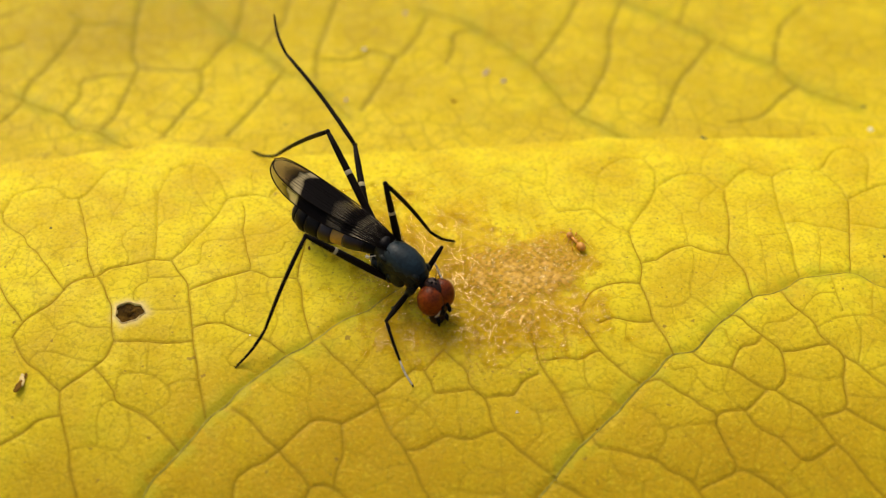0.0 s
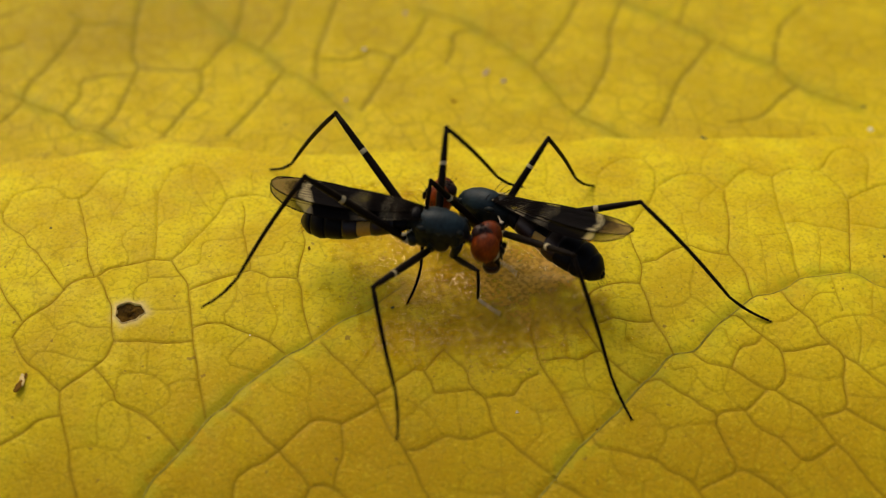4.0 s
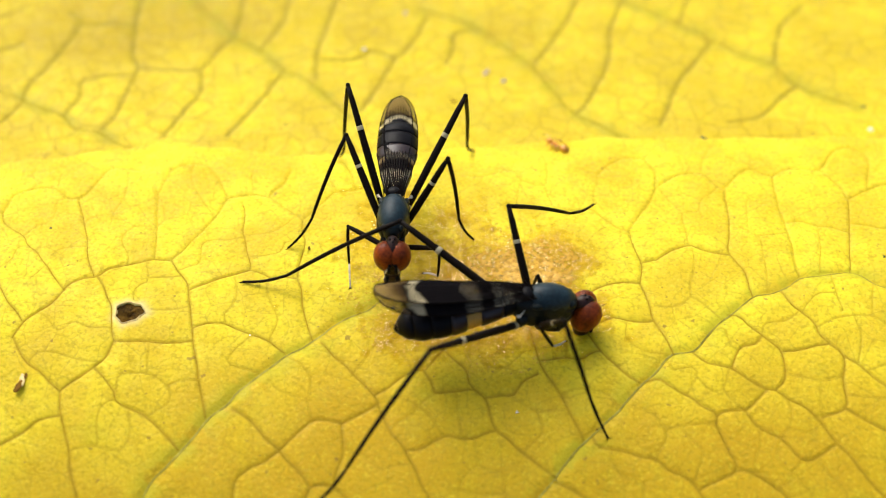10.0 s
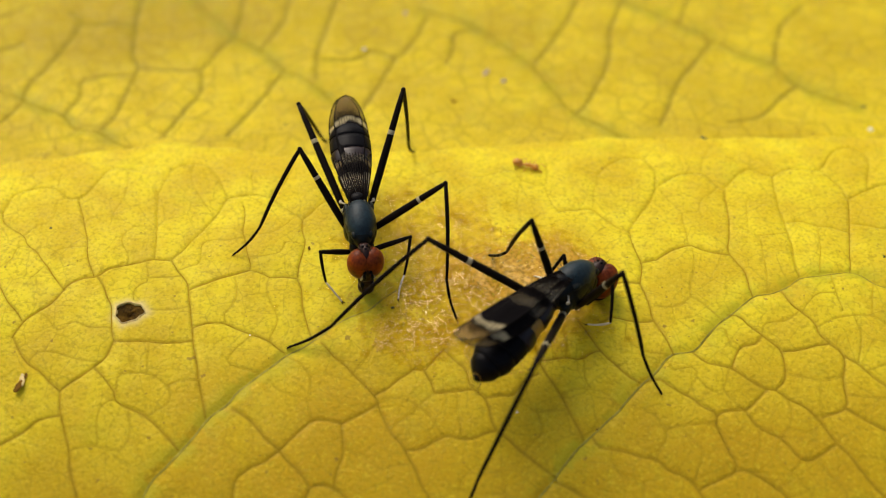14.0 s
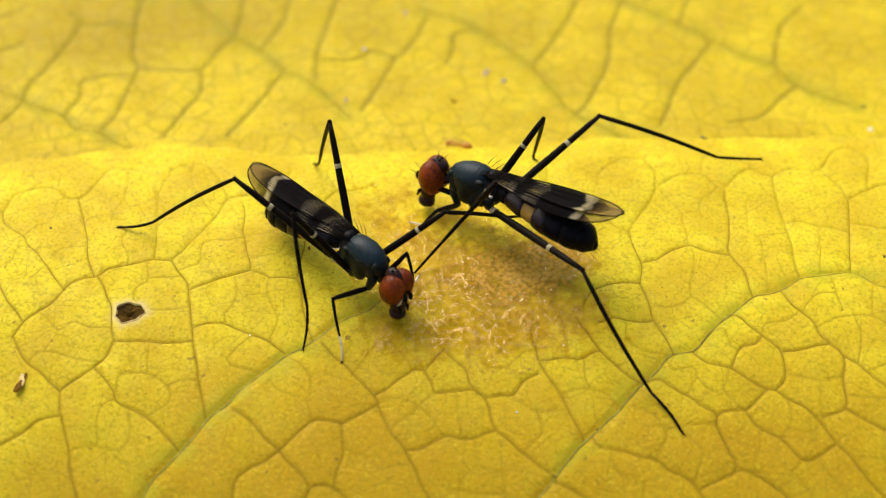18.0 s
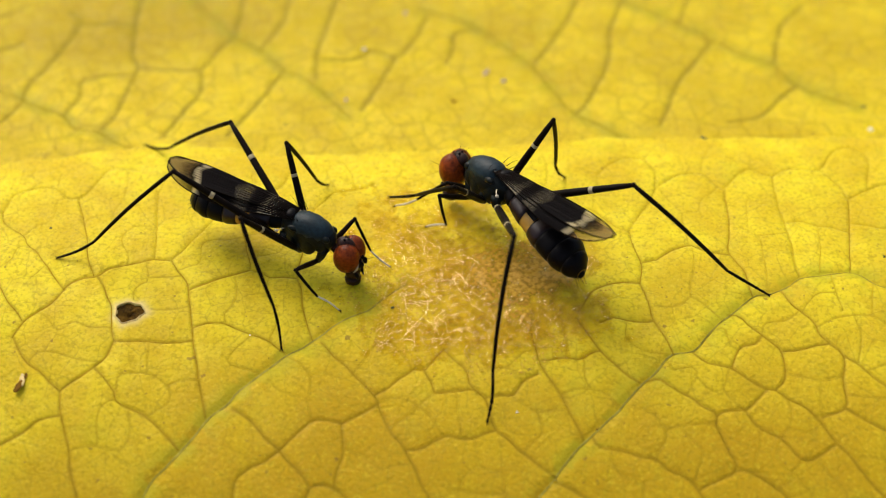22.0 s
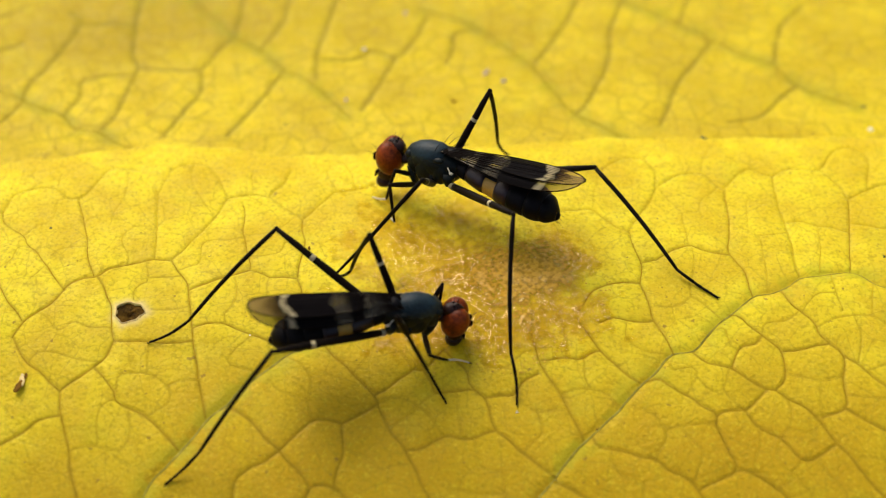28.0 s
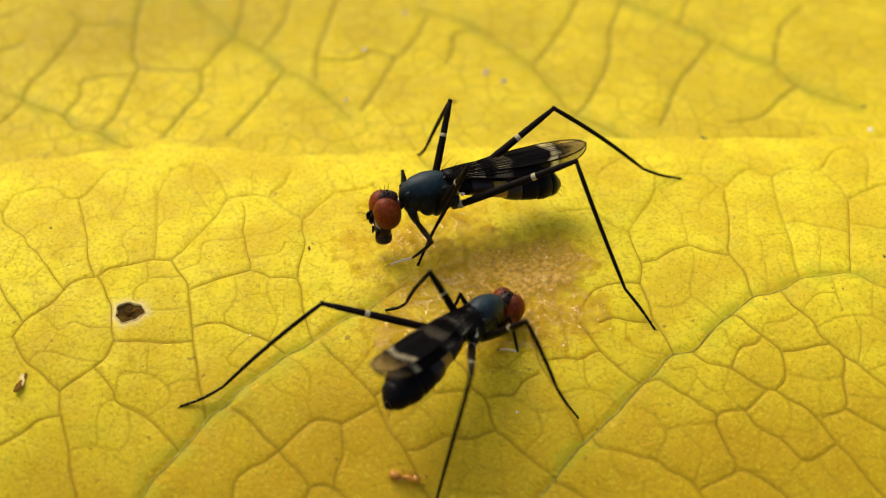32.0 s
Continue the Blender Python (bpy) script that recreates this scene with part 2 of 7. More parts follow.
def syrup_material():
    """Dried sticky film: a clear glossy skin over thin amber, with a tan cloud where it is thick."""
    m = bpy.data.materials.new("dried_syrup")
    m.use_nodes = True
    t = m.node_tree
    t.nodes.remove(t.nodes["Principled BSDF"])
    at = t.nodes.new("ShaderNodeTexCoord")

    def value(key):
        a = t.nodes.new("ShaderNodeAttribute")
        a.attribute_name = key
        return a.outputs["Fac"]

    tone = t.nodes.new("ShaderNodeMix")
    tone.data_type = "RGBA"
    tone.inputs[6].default_value, tone.inputs[7].default_value = (0.52, 0.285, 0.004, 1), (0.66, 0.375, 0.055, 1)
    t.links.new(value("tan"), tone.inputs[0])
    diffuse, clear, gloss = t.nodes.new("ShaderNodeBsdfDiffuse"), t.nodes.new("ShaderNodeBsdfTransparent"), t.nodes.new("ShaderNodeBsdfGlossy")
    clear.inputs["Color"].default_value = (1.0, 0.96, 0.80, 1)
    crumbs = node(t, "ShaderNodeTexNoise", Scale=1000 / 0.2, Detail=2.0)
    t.links.new(at.outputs["Object"], crumbs.inputs["Vector"])
    shade = t.nodes.new("ShaderNodeMapRange")
    for key, v in zip(("From Min", "From Max", "To Min", "To Max"), (0.38, 0.62, 0.66, 1.25)):
        shade.inputs[key].default_value = v
    t.links.new(crumbs.outputs[0], shade.inputs["Value"])
    varied = t.nodes.new("ShaderNodeVectorMath")
    varied.operation = "SCALE"
    t.links.new(tone.outputs[2], varied.inputs[0])
    t.links.new(shade.outputs[0], varied.inputs["Scale"])
    t.links.new(varied.outputs[0], diffuse.inputs["Color"])
    gloss.inputs["Roughness"].default_value, gloss.inputs["Color"].default_value = 0.05, (1.0, 0.84, 0.50, 1)
    body, skin = t.nodes.new("ShaderNodeMixShader"), t.nodes.new("ShaderNodeMixShader")
    t.links.new(value("thick"), body.inputs[0])
    t.links.new(clear.outputs[0], body.inputs[1])
    t.links.new(diffuse.outputs[0], body.inputs[2])
    grit = node(t, "ShaderNodeTexNoise", Scale=1000 / 0.16, Detail=2.0)
    t.links.new(at.outputs["Object"], grit.inputs["Vector"])
    bump = t.nodes.new("ShaderNodeBump")
    bump.inputs["Strength"].default_value, bump.inputs["Distance"].default_value = 1.0, 0.07 * MM
    t.links.new(grit.outputs[0], bump.inputs["Height"])
    t.links.new(bump.outputs[0], gloss.inputs["Normal"])
    shine = t.nodes.new("ShaderNodeMath")
    shine.operation = "MULTIPLY"
    patch = node(t, "ShaderNodeTexNoise", Scale=1000 / 0.22, Detail=2.0)
    t.links.new(at.outputs["Object"], patch.inputs["Vector"])
    glaze = t.nodes.new("ShaderNodeMapRange")
    for key, v in zip(("From Min", "From Max", "To Min", "To Max"), (0.49, 0.58, 0.004, 0.075)):
        glaze.inputs[key].default_value = v
    t.links.new(patch.outputs[0], glaze.inputs["Value"])
    t.links.new(glaze.outputs[0], shine.inputs[0])
    t.links.new(value("wet"), shine.inputs[1])
    t.links.new(shine.outputs[0], skin.inputs[0])
    t.links.new(body.outputs[0], skin.inputs[1])
    t.links.new(gloss.outputs[0], skin.inputs[2])
    t.links.new(skin.outputs[0], t.nodes["Material Output"].inputs["Surface"])
    return m


WING_VEIN = material("wing_vein", (0.006, 0.004, 0.003), 0.6, 0.02)
WING = {1.0: wing_material(1.0), 0.95: wing_material(0.95)}
SYRUP = syrup_material()


# ---- mesh helpers (millimetres) ----
def mesh_of(name, verts, faces, mat, smooth=True):
    me = bpy.data.meshes.new(name)
    me.from_pydata([tuple(c * MM for c in v) for v in verts], [], faces)
    me.materials.append(mat)
    if smooth:
        me.polygons.foreach_set("use_smooth", [True] * len(me.polygons))
    me.update()
    return me


def part(name, me, parent, label="", at=None):
    ob = new(name, me)
    ob.parent = parent
    if at is not None:
        ob.matrix_basis = at
    return tagged(ob, label) if label else ob


def joined(*pieces):
    verts, faces = [], []
    for v, f in pieces:
        base = len(verts)
        verts += list(v)
        faces += [[i + base for i in q] for q in f]
    return verts, faces


def tube(points, radii, n=10, flat=1.0, closed=True):
    """A tapered tube along points; flat squeezes its height."""
    pts = [Vector(p) for p in points]
    verts, faces, side = [], [], None
    for i, p in enumerate(pts):
        d = (pts[min(i + 1, len(pts) - 1)] - pts[max(i - 1, 0)]).normalized()
        if side is None:
            side = d.cross(Vector((0, 0, 1)))
            if side.length < 0.05:
                side = d.cross(Vector((0, 1, 0)))
        side = (side - d * side.dot(d)).normalized()
        up = side.cross(d)
        for k in range(n):
            a = 2 * math.pi * k / n
            verts.append(p + float(radii[i]) * (side * math.cos(a) + up * (math.sin(a) * flat)))
    for i in range(len(pts) - 1):
        for k in range(n):
            a, b = i * n + k, i * n + (k + 1) % n
            faces.append([a, b, b + n, a + n])
    if closed:
        faces.append(list(range(n))[::-1])
        faces.append([(len(pts) - 1) * n + k for k in range(n)])
    return verts, faces


def loft(sections, n=20):
    """A body along x from rings of (x, z, half width, half height above, half height below)."""
    verts, faces = [], []
    for x, z, w, top, low in sections:
        for k in range(n):
            a = 2 * math.pi * k / n
            s = math.sin(a)
            verts.append((x, w * math.cos(a), z + (top if s > 0 else low) * s))
    for i in range(len(sections) - 1):
        for k in range(n):
            a, b = i * n + k, i * n + (k + 1) % n
            faces.append([a, b, b + n, a + n])
    faces.append(list(range(n))[::-1])
    faces.append([(len(sections) - 1) * n + k for k in range(n)])
    return verts, faces


def ball(center, radii, n=16, m=10, turn=None):
    verts, faces = [], []
    for i in range(m + 1):
        th = math.pi * i / m
        for k in range(n):
            a = 2 * math.pi * k / n
            v = Vector((radii[0] * math.sin(th) * math.cos(a), radii[1] * math.sin(th) * math.sin(a), radii[2] * math.cos(th)))
            verts.append((turn @ v if turn else v) + Vector(center))
    for i in range(m):
        for k in range(n):
            a, b = i * n + k, i * n + (k + 1) % n
            faces.append([a, a + n, b + n, b])
    return verts, faces


def hair(root, tip, r=0.018):
    root, tip = Vector(root), Vector(tip)
    return tube([root, (root + tip) / 2 + Vector((0, 0, 0.04)), tip], [r, r * 0.7, r * 0.15], n=4)


def sized(piece, s):
    return [[c * s for c in v] for v in piece[0]], piece[1]


# ---- ground: two overlapping leaves ----
EDGE_X = [-49.93, -19.93, -17.45, -14.99, -12.48, -9.86, -7.78, -6.23, -3.43, 0.41, 2.98, 5.58, 8.17, 20.29, 50.29]
EDGE_Y = [2.24, 6.24, 6.64, 7.25, 7.74, 7.37, 6.96, 6.76, 7.05, 7.25, 7.54, 7.95, 8.07, 8.16, 5.16]
BACK_Z = -1.4


def edge_y(x):
    return np.interp(x, EDGE_X, EDGE_Y)


def front_height(x, y):
    """The upper leaf's broad form: arched, falling towards the viewer, and rolling down to its far margin."""
    d, q = edge_y(x) - y, np.clip(1.5 - y, 0, None)
    bow = np.where(q < 15, -0.019 * q * q, -0.019 * 225 - 0.57 * (q - 15))
    return bow - 0.45 * np.clip(1 - d / 3.5, 0, 1) ** 2


def back_height(x, y):
    """The lower leaf: level where it is seen, drooping to the soil further off."""
    return BACK_Z - 0.0105 * np.clip(y - 27, 0, None) ** 2


def ground(x, y):
    return float(front_height(x, y)) if y <= edge_y(x) + 1.0 else BACK_Z


VEINS, BACK_VEINS = [], []


def vein(rank, *points):
    """A vein of the upper leaf: rank 1 for main veins, 2 for the net between them."""
    VEINS.append((rank, points))


def back_vein(rank, *points):
    BACK_VEINS.append((rank, points))


vein(1, (-11.68, -11.08), (-11.19, -10.22), (-10.31, -9.31), (-9.75, -8.67), (-9.27, -7.94), (-8.61, -7.48), (-8.08, -6.89), (-7.33, -6.17), (-6.35, -5.37), (-5.24, -4.7), (-4.58, -4.11), (-3.79, -3.57), (-2.99, -3.15), (-2.19, -2.43), (-1.5, -1.83))
vein(1, (3.59, -11.14), (3.74, -10.94), (4.31, -10.36), (4.99, -9.5), (5.59, -8.94), (6.03, -8.52), (6.8, -7.8), (7.39, -7.2), (7.92, -6.58), (8.42, -6.17), (9.15, -5.37), (9.83, -5.19), (10.25, -5.04), (10.74, -4.41), (11.33, -3.79), (11.93, -3.32), (12.68, -2.6), (13.09, -2.43), (13.69, -2.31), (14.42, -1.92), (14.87, -1.53), (15.69, -1.41), (16.39, -1.28), (17.1, -1.25), (17.56, -1.47), (17.91, -1.8), (18.51, -2.13))
vein(2, (-19.03, 2.33), (-18.74, 3.52), (-18.29, 3.92), (-17.61, 4.12), (-16.98, 4.07), (-16.37, 3.39), (-15.9, 3.35))
vein(2, (-19.03, 2.33), (-18.88, 1.74), (-18.55, 1.41), (-18.11, 1.12), (-17.8, 0.84), (-17.6, 0.35), (-17.22, -0.02), (-16.71, -0.71), (-16.14, -1.56), (-15.69, -2.19))
vein(2, (-19.46, 2.52), (-19.03, 2.33))
vein(3, (-17.8, 0.84), (-17.67, 1.19), (-17.27, 1.59), (-16.88, 1.85), (-16.72, 2.48), (-16.81, 3.05), (-16.37, 3.39))
vein(2, (-15.9, 3.35), (-15.62, 2.48), (-15.36, 1.56), (-15.11, 0.52), (-14.86, -0.58), (-14.55, -1.44))
vein(2, (-15.9, 3.35), (-15.63, 3.58), (-15.36, 4.25), (-15.06, 5.05), (-14.73, 5.5), (-14.1, 5.52), (-13.43, 5.28))
vein(3, (-14.03, 5.43), (-13.92, 4.24), (-13.95, 3.35), (-14.17, 2.63), (-14.23, 2.19))
vein(3, (-15.39, 1.81), (-14.96, 2.15), (-14.36, 2.26), (-14.02, 1.89), (-13.61, 1.89))
vein(2, (-15.69, -2.19), (-15.37, -1.8), (-14.73, -1.5), (-14.41, -1.47), (-13.92, -1.03), (-13.17, -0.78), (-12.59, -0.65), (-12.11, -0.52), (-11.46, -0.58))
vein(2, (-15.69, -2.19), (-16.11, -2.86), (-16.63, -3.32), (-17.07, -3.62), (-17.27, -4.03), (-17.49, -4.54))
vein(3, (-17.6, 0.35), (-18.03, 0.11), (-18.2, -0.58), (-18.71, -1.06))
vein(3, (-16.64, -0.84), (-17.01, -1.37), (-17.22, -1.56))
vein(3, (-15.07, 0.25), (-15.87, 0.18), (-16.32, -0.02), (-16.53, -0.32))
vein(2, (-14.41, -1.47), (-14.08, -2.01), (-13.82, -2.6), (-13.63, -3.01), (-13.57, -3.57), (-13.47, -4.25), (-13.33, -4.7))
vein(2, (-12.11, -0.52), (-12.18, 0.52), (-12.27, 1.7), (-12.44, 3.28), (-12.63, 4.04))
vein(2, (-11.46, -0.58), (-10.9, 0.18), (-10.48, 0.98), (-10.07, 1.7), (-9.68, 2.48), (-9.41, 3.35), (-8.98, 3.43), (-8.3, 3.58), (-7.6, 3.43))
vein(2, (-11.46, -0.58), (-11.12, -1.13), (-10.77, -1.56), (-10.52, -2.19), (-10.4, -3.09), (-10.2, -4.03), (-10.12, -4.72), (-9.95, -5.42), (-9.76, -6.43), (-9.57, -7.13), (-9.4, -8))
vein(2, (-10.52, -2.19), (-10.1, -1.98), (-9.45, -1.62), (-8.81, -1.37), (-8.08, -1.09))
vein(3, (-12.44, -0.71), (-12.25, -1.62), (-12.55, -1.86), (-12.79, -2.25), (-12.73, -2.72))
vein(3, (-12.23, -1.56), (-11.23, -1.5), (-10.83, -1.44))
vein(3, (-11.92, -3.21), (-11.24, -3.21), (-10.4, -3.04))
vein(2, (-18.54, -1.68), (-17.97, -2.72), (-17.49, -3.32), (-17.21, -3.79))
vein(3, (-13.22, -0.78), (-13.27, -0.32), (-13.62, 0.52), (-13.58, 0.98), (-13.04, 1.48), (-12.26, 1.41))
vein(3, (-11.12, -1.13), (-10.62, -0.9), (-10.22, -0.71), (-10.23, 0.38), (-9.65, 0.66), (-9.22, 0.63), (-8.51, 0.77))
vein(3, (-17.88, 4.13), (-18.25, 5.28), (-18.54, 5.7))
vein(3, (-16.93, 4.11), (-16.97, 4.63), (-16.91, 5.13))
vein(2, (-17.49, -4.54), (-17.07, -5.14), (-16.7, -5.65), (-16.19, -6.07), (-15.66, -6.58), (-15.28, -6.89))
vein(2, (-15.28, -6.89), (-14.79, -6.48), (-14.08, -5.97), (-13.64, -5.42), (-13.33, -4.7))
vein(2, (-13.33, -4.7), (-12.75, -4.75), (-11.95, -4.72), (-11.07, -4.8), (-10.14, -4.72))
vein(3, (-11.95, -4.75), (-11.88, -5.65), (-11.85, -6.07))
vein(2, (-15.28, -6.89), (-15.22, -7.68), (-14.9, -8.56), (-14.65, -9.31), (-14.53, -10.05), (-14.1, -11.2))
vein(2, (-15.19, -7.94), (-15.86, -8.09), (-16.4, -8.47), (-17.1, -8.94), (-17.58, -9.18))
vein(2, (-14.08, -5.97), (-13.53, -6.39), (-13.1, -6.89), (-13.02, -7.24), (-12.47, -7.59), (-11.75, -7.94), (-11.15, -8.47), (-10.38, -9.29))
vein(3, (-13.02, -7.24), (-13.49, -7.5), (-13.65, -8.09), (-13.61, -9.05))
vein(3, (-13.03, -6.89), (-12.98, -6.26), (-12.32, -6.12), (-11.62, -6.26), (-11, -6.7), (-10.9, -7.41), (-11.66, -7.89))
vein(3, (-11, -6.7), (-10.52, -6.48), (-9.76, -6.43))
vein(3, (-14.6, -9.31), (-13.76, -9.13), (-12.88, -9.31), (-12.51, -9.22), (-12.32, -8.56), (-12.51, -7.64))
vein(2, (-10.19, -4.09), (-9.66, -3.9), (-8.87, -3.9), (-8.37, -4.11), (-7.76, -4.43), (-7.05, -4.7), (-6.36, -5.27))
vein(3, (-13.44, -4.09), (-14.38, -4.09), (-15.1, -3.84), (-15.66, -4.19), (-16.27, -3.57), (-16.63, -3.32))
vein(3, (-16.7, -5.65), (-16.3, -5.22), (-15.83, -5.16), (-14.88, -5.47), (-13.83, -5.7))
vein(2, (-8.35, -7.64), (-7.44, -8.27), (-6.92, -8.85), (-6.44, -9.26), (-5.84, -9.86), (-5.15, -10.63))
vein(2, (-5.15, -10.63), (-4.7, -10.59), (-4.21, -10.71), (-3.74, -11.12))
vein(2, (-5.15, -10.63), (-5.33, -11.16))
vein(2, (-6.44, -9.26), (-5.99, -8.85), (-5.52, -8.39), (-5.2, -8.14), (-4.66, -8.14), (-3.99, -8.27))
vein(2, (-3.99, -8.27), (-3.33, -7.84), (-2.56, -7.41))
vein(2, (-4.94, -4.8), (-4.07, -5.7), (-3.62, -6.17), (-3.06, -6.75), (-2.67, -7.15), (-2.48, -7.71), (-2.09, -8.47), (-1.5, -9.26), (-1.21, -9.78), (-0.83, -10.59), (-0.42, -11.16))
vein(2, (-3.99, -8.27), (-3.92, -9.26), (-4.14, -10.05), (-4.21, -10.71))
vein(3, (-3.92, -9.26), (-3.11, -9.54), (-2.45, -9.97), (-1.87, -9.86), (-1.21, -9.82))
vein(2, (-2.74, -7.1), (-2.12, -6.7), (-1.34, -6.12), (-1.16, -5.97), (-0.77, -6.02), (-0.36, -5.52), (0.02, -5.09))
vein(2, (-0.77, -6.02), (-0.47, -6.58), (-0.31, -7.01), (0.27, -6.96), (1.13, -6.84), (1.53, -7.08))
vein(3, (-0.31, -7.01), (-0.94, -7.5), (-1.23, -7.89), (-2.09, -8.39))
vein(2, (-1.5, -9.26), (-0.84, -9.22), (-0.35, -8.89), (0.11, -8.72), (0.64, -8.81), (1.22, -8.81), (1.6, -8.65), (2.14, -8.5))
vein(3, (-2.67, -7.2), (-1.82, -7.24), (-0.94, -7.5))
vein(3, (-0.94, -7.5), (-0.36, -8.16), (-0.02, -8.74))
vein(2, (-6.07, -1.53), (-5.89, -2.19), (-5.73, -3.15), (-5.51, -3.95), (-5.29, -4.7))
vein(3, (-6.43, -5.22), (-6.14, -5.52), (-5.53, -6.02), (-5.26, -6.39), (-5.29, -6.89), (-5.36, -7.41), (-5.2, -8.14))
vein(3, (-6.96, -6.43), (-6.46, -6.94), (-5.66, -7.24), (-5.36, -7.41))
vein(3, (-7.76, -4.43), (-8.5, -5.22), (-8.61, -5.75), (-7.96, -5.97), (-7.38, -6.14))
vein(2, (-6.44, -9.31), (-7, -9.69), (-7.54, -9.9), (-8.08, -10.4), (-8.15, -11.16))
vein(3, (-2.15, -4.75), (-2.72, -4.88), (-2.92, -5.22), (-3.09, -5.52), (-3.62, -6.12))
vein(3, (-2.15, -4.75), (-1.73, -5.22), (-1.34, -5.75), (-1.27, -6.07))
vein(2, (0.02, -5.09), (0.57, -5.7), (0.95, -6.07), (1.13, -6.7), (1.62, -7.15), (1.79, -7.5), (2.07, -8.47), (2.55, -8.85), (3.12, -9.41), (3.77, -9.86), (4.4, -10.28))
vein(2, (1.66, -7.15), (2.38, -7.1), (2.88, -7.06), (3.23, -6.48), (3.76, -6.17))
vein(3, (2.61, -5.85), (2.9, -6.17), (3.18, -6.53))
vein(3, (1.5, -5.67), (2.06, -5.92), (2.61, -5.85), (3.33, -5.16))
vein(2, (3.5, -3.84), (3.62, -4.65), (3.78, -5.22), (3.97, -5.9), (4.33, -6.48), (4.7, -7.1), (5.05, -7.89), (5.55, -8.89))
vein(2, (3.93, -5.6), (4.76, -5.47), (5.55, -5.52), (6.04, -5.22), (6.34, -5.14))
vein(3, (4.7, -7.06), (5.29, -6.84), (5.88, -6.84), (6.43, -6.98), (6.92, -7.5))
vein(3, (5.69, -5.52), (5.69, -6.39), (5.88, -6.84))
vein(3, (4.76, -3.57), (4.99, -4.65), (4.93, -5.22), (4.96, -5.47))
vein(2, (5.45, -3.57), (5.98, -4.54), (6.34, -5.14), (6.9, -5.75), (7.36, -6.17), (7.92, -6.63))
vein(3, (7.5, -3.73), (7.45, -4.54), (8.01, -5.09), (9.15, -5.37))
vein(2, (6.41, -3.84), (6.95, -3.62), (7.5, -3.73), (8.19, -3.79), (8.63, -3.73))
vein(3, (3.12, -9.41), (3.5, -9.09), (3.89, -8.65), (3.9, -8.18), (3.71, -7.8), (3.25, -7.5), (2.76, -7.15))
vein(3, (3.82, -7.8), (4.68, -7.71), (4.97, -7.64))
vein(3, (1.22, -8.81), (1.31, -9.31), (1.39, -9.86), (1.96, -10.05), (2.42, -10.32), (2.4, -11.16))
vein(3, (0.73, -8.63), (0.6, -8.09), (0.56, -7.5), (0.56, -7.1), (0.49, -6.94))
vein(3, (-0.42, -11.16), (0.64, -10.79), (1.49, -10.9), (2.41, -10.83))
vein(3, (0.64, -10.79), (0.88, -10.22), (1.39, -9.86))
vein(2, (5.89, -8.72), (6.11, -9.11), (6.73, -9.26), (7.76, -9.5), (8.41, -9.69), (8.74, -10.03), (9.3, -10.2), (9.74, -10.55), (10.14, -11.16))
vein(2, (8.01, -6.53), (8.61, -6.43), (9.06, -6.68), (9.71, -7.08), (10.32, -7.57), (10.8, -7.82), (10.76, -8.27))
vein(3, (7.2, -7.41), (7.66, -7.59), (8.31, -7.89), (8.64, -8.32), (8.79, -8.76), (8.42, -9.41), (8.3, -9.67))
vein(2, (4.3, -10.42), (4.95, -10.75), (5.71, -11.16))
vein(3, (6.53, -9.24), (6.64, -9.69), (6.95, -10.22), (7.79, -10.59), (7.76, -11.16))
vein(2, (10.06, -5.16), (10.68, -5.7), (11.63, -5.99), (12.35, -6.48), (12.9, -6.84), (13.28, -6.89), (13.82, -7.29), (14.35, -7.59), (14.8, -8.03), (15.13, -8.45), (15.45, -9.07), (15.87, -9.48), (16.29, -10.03), (16.7, -10.57), (17.23, -11.12))
vein(2, (11.71, -3.43), (12.16, -3.54), (12.5, -4.01), (12.94, -4.41), (13.48, -4.93), (13.66, -5.19), (13.73, -5.85), (13.61, -6.48), (13.28, -6.89))
vein(2, (13.67, -5.14), (14.45, -5.09), (15.65, -4.8))
vein(2, (15.65, -4.8), (16.17, -5.37), (16.01, -6.26), (16.05, -7.08), (15.89, -7.68), (14.98, -8.03))
vein(3, (12.94, -4.41), (13.11, -3.98), (13.4, -3.79), (14, -3.79), (14.54, -3.35))
vein(2, (14, -2.28), (14.32, -2.86), (14.73, -3.35), (15.2, -3.84), (15.31, -4.41), (15.65, -4.8))
vein(2, (12.94, -4.41), (12.62, -4.85), (12.01, -5.04), (11.64, -5.85), (11.63, -5.99))
vein(3, (10.99, -4.22), (11.45, -4.14), (11.63, -4.98), (11.91, -5.16))
vein(2, (16.17, -5.37), (16.71, -5.75), (17.21, -6.26), (17.81, -6.82))
vein(3, (16.67, -5.7), (16.92, -4.85), (16.96, -4.25), (16.83, -3.51))
vein(3, (15.27, -4.01), (16.41, -3.54), (17.51, -3.49), (18.21, -4.01))
vein(3, (17.06, -6.04), (17.96, -5.75))
vein(3, (16.05, -7.08), (16.63, -7.13), (17.75, -7.27))
vein(2, (15.94, -7.64), (16.52, -8.03), (16.96, -8.27), (17.59, -8.59))
vein(3, (13.69, -6.17), (14.31, -6.31), (15.06, -6.48), (16.01, -6.26))
vein(3, (15.06, -6.48), (15, -7.24), (14.98, -8.03))
vein(2, (12.9, -6.84), (12.68, -7.08), (12.26, -7.48), (11.95, -7.68), (11.18, -7.73), (10.78, -7.98))
vein(2, (11.95, -7.68), (12.47, -8.36), (13.3, -8.78), (13.64, -9.22), (14.06, -9.67), (14.35, -9.67), (14.65, -9.54), (15.45, -9.07))
vein(3, (13.28, -6.89), (13.7, -7.38), (13.74, -8.16), (13.3, -8.78))
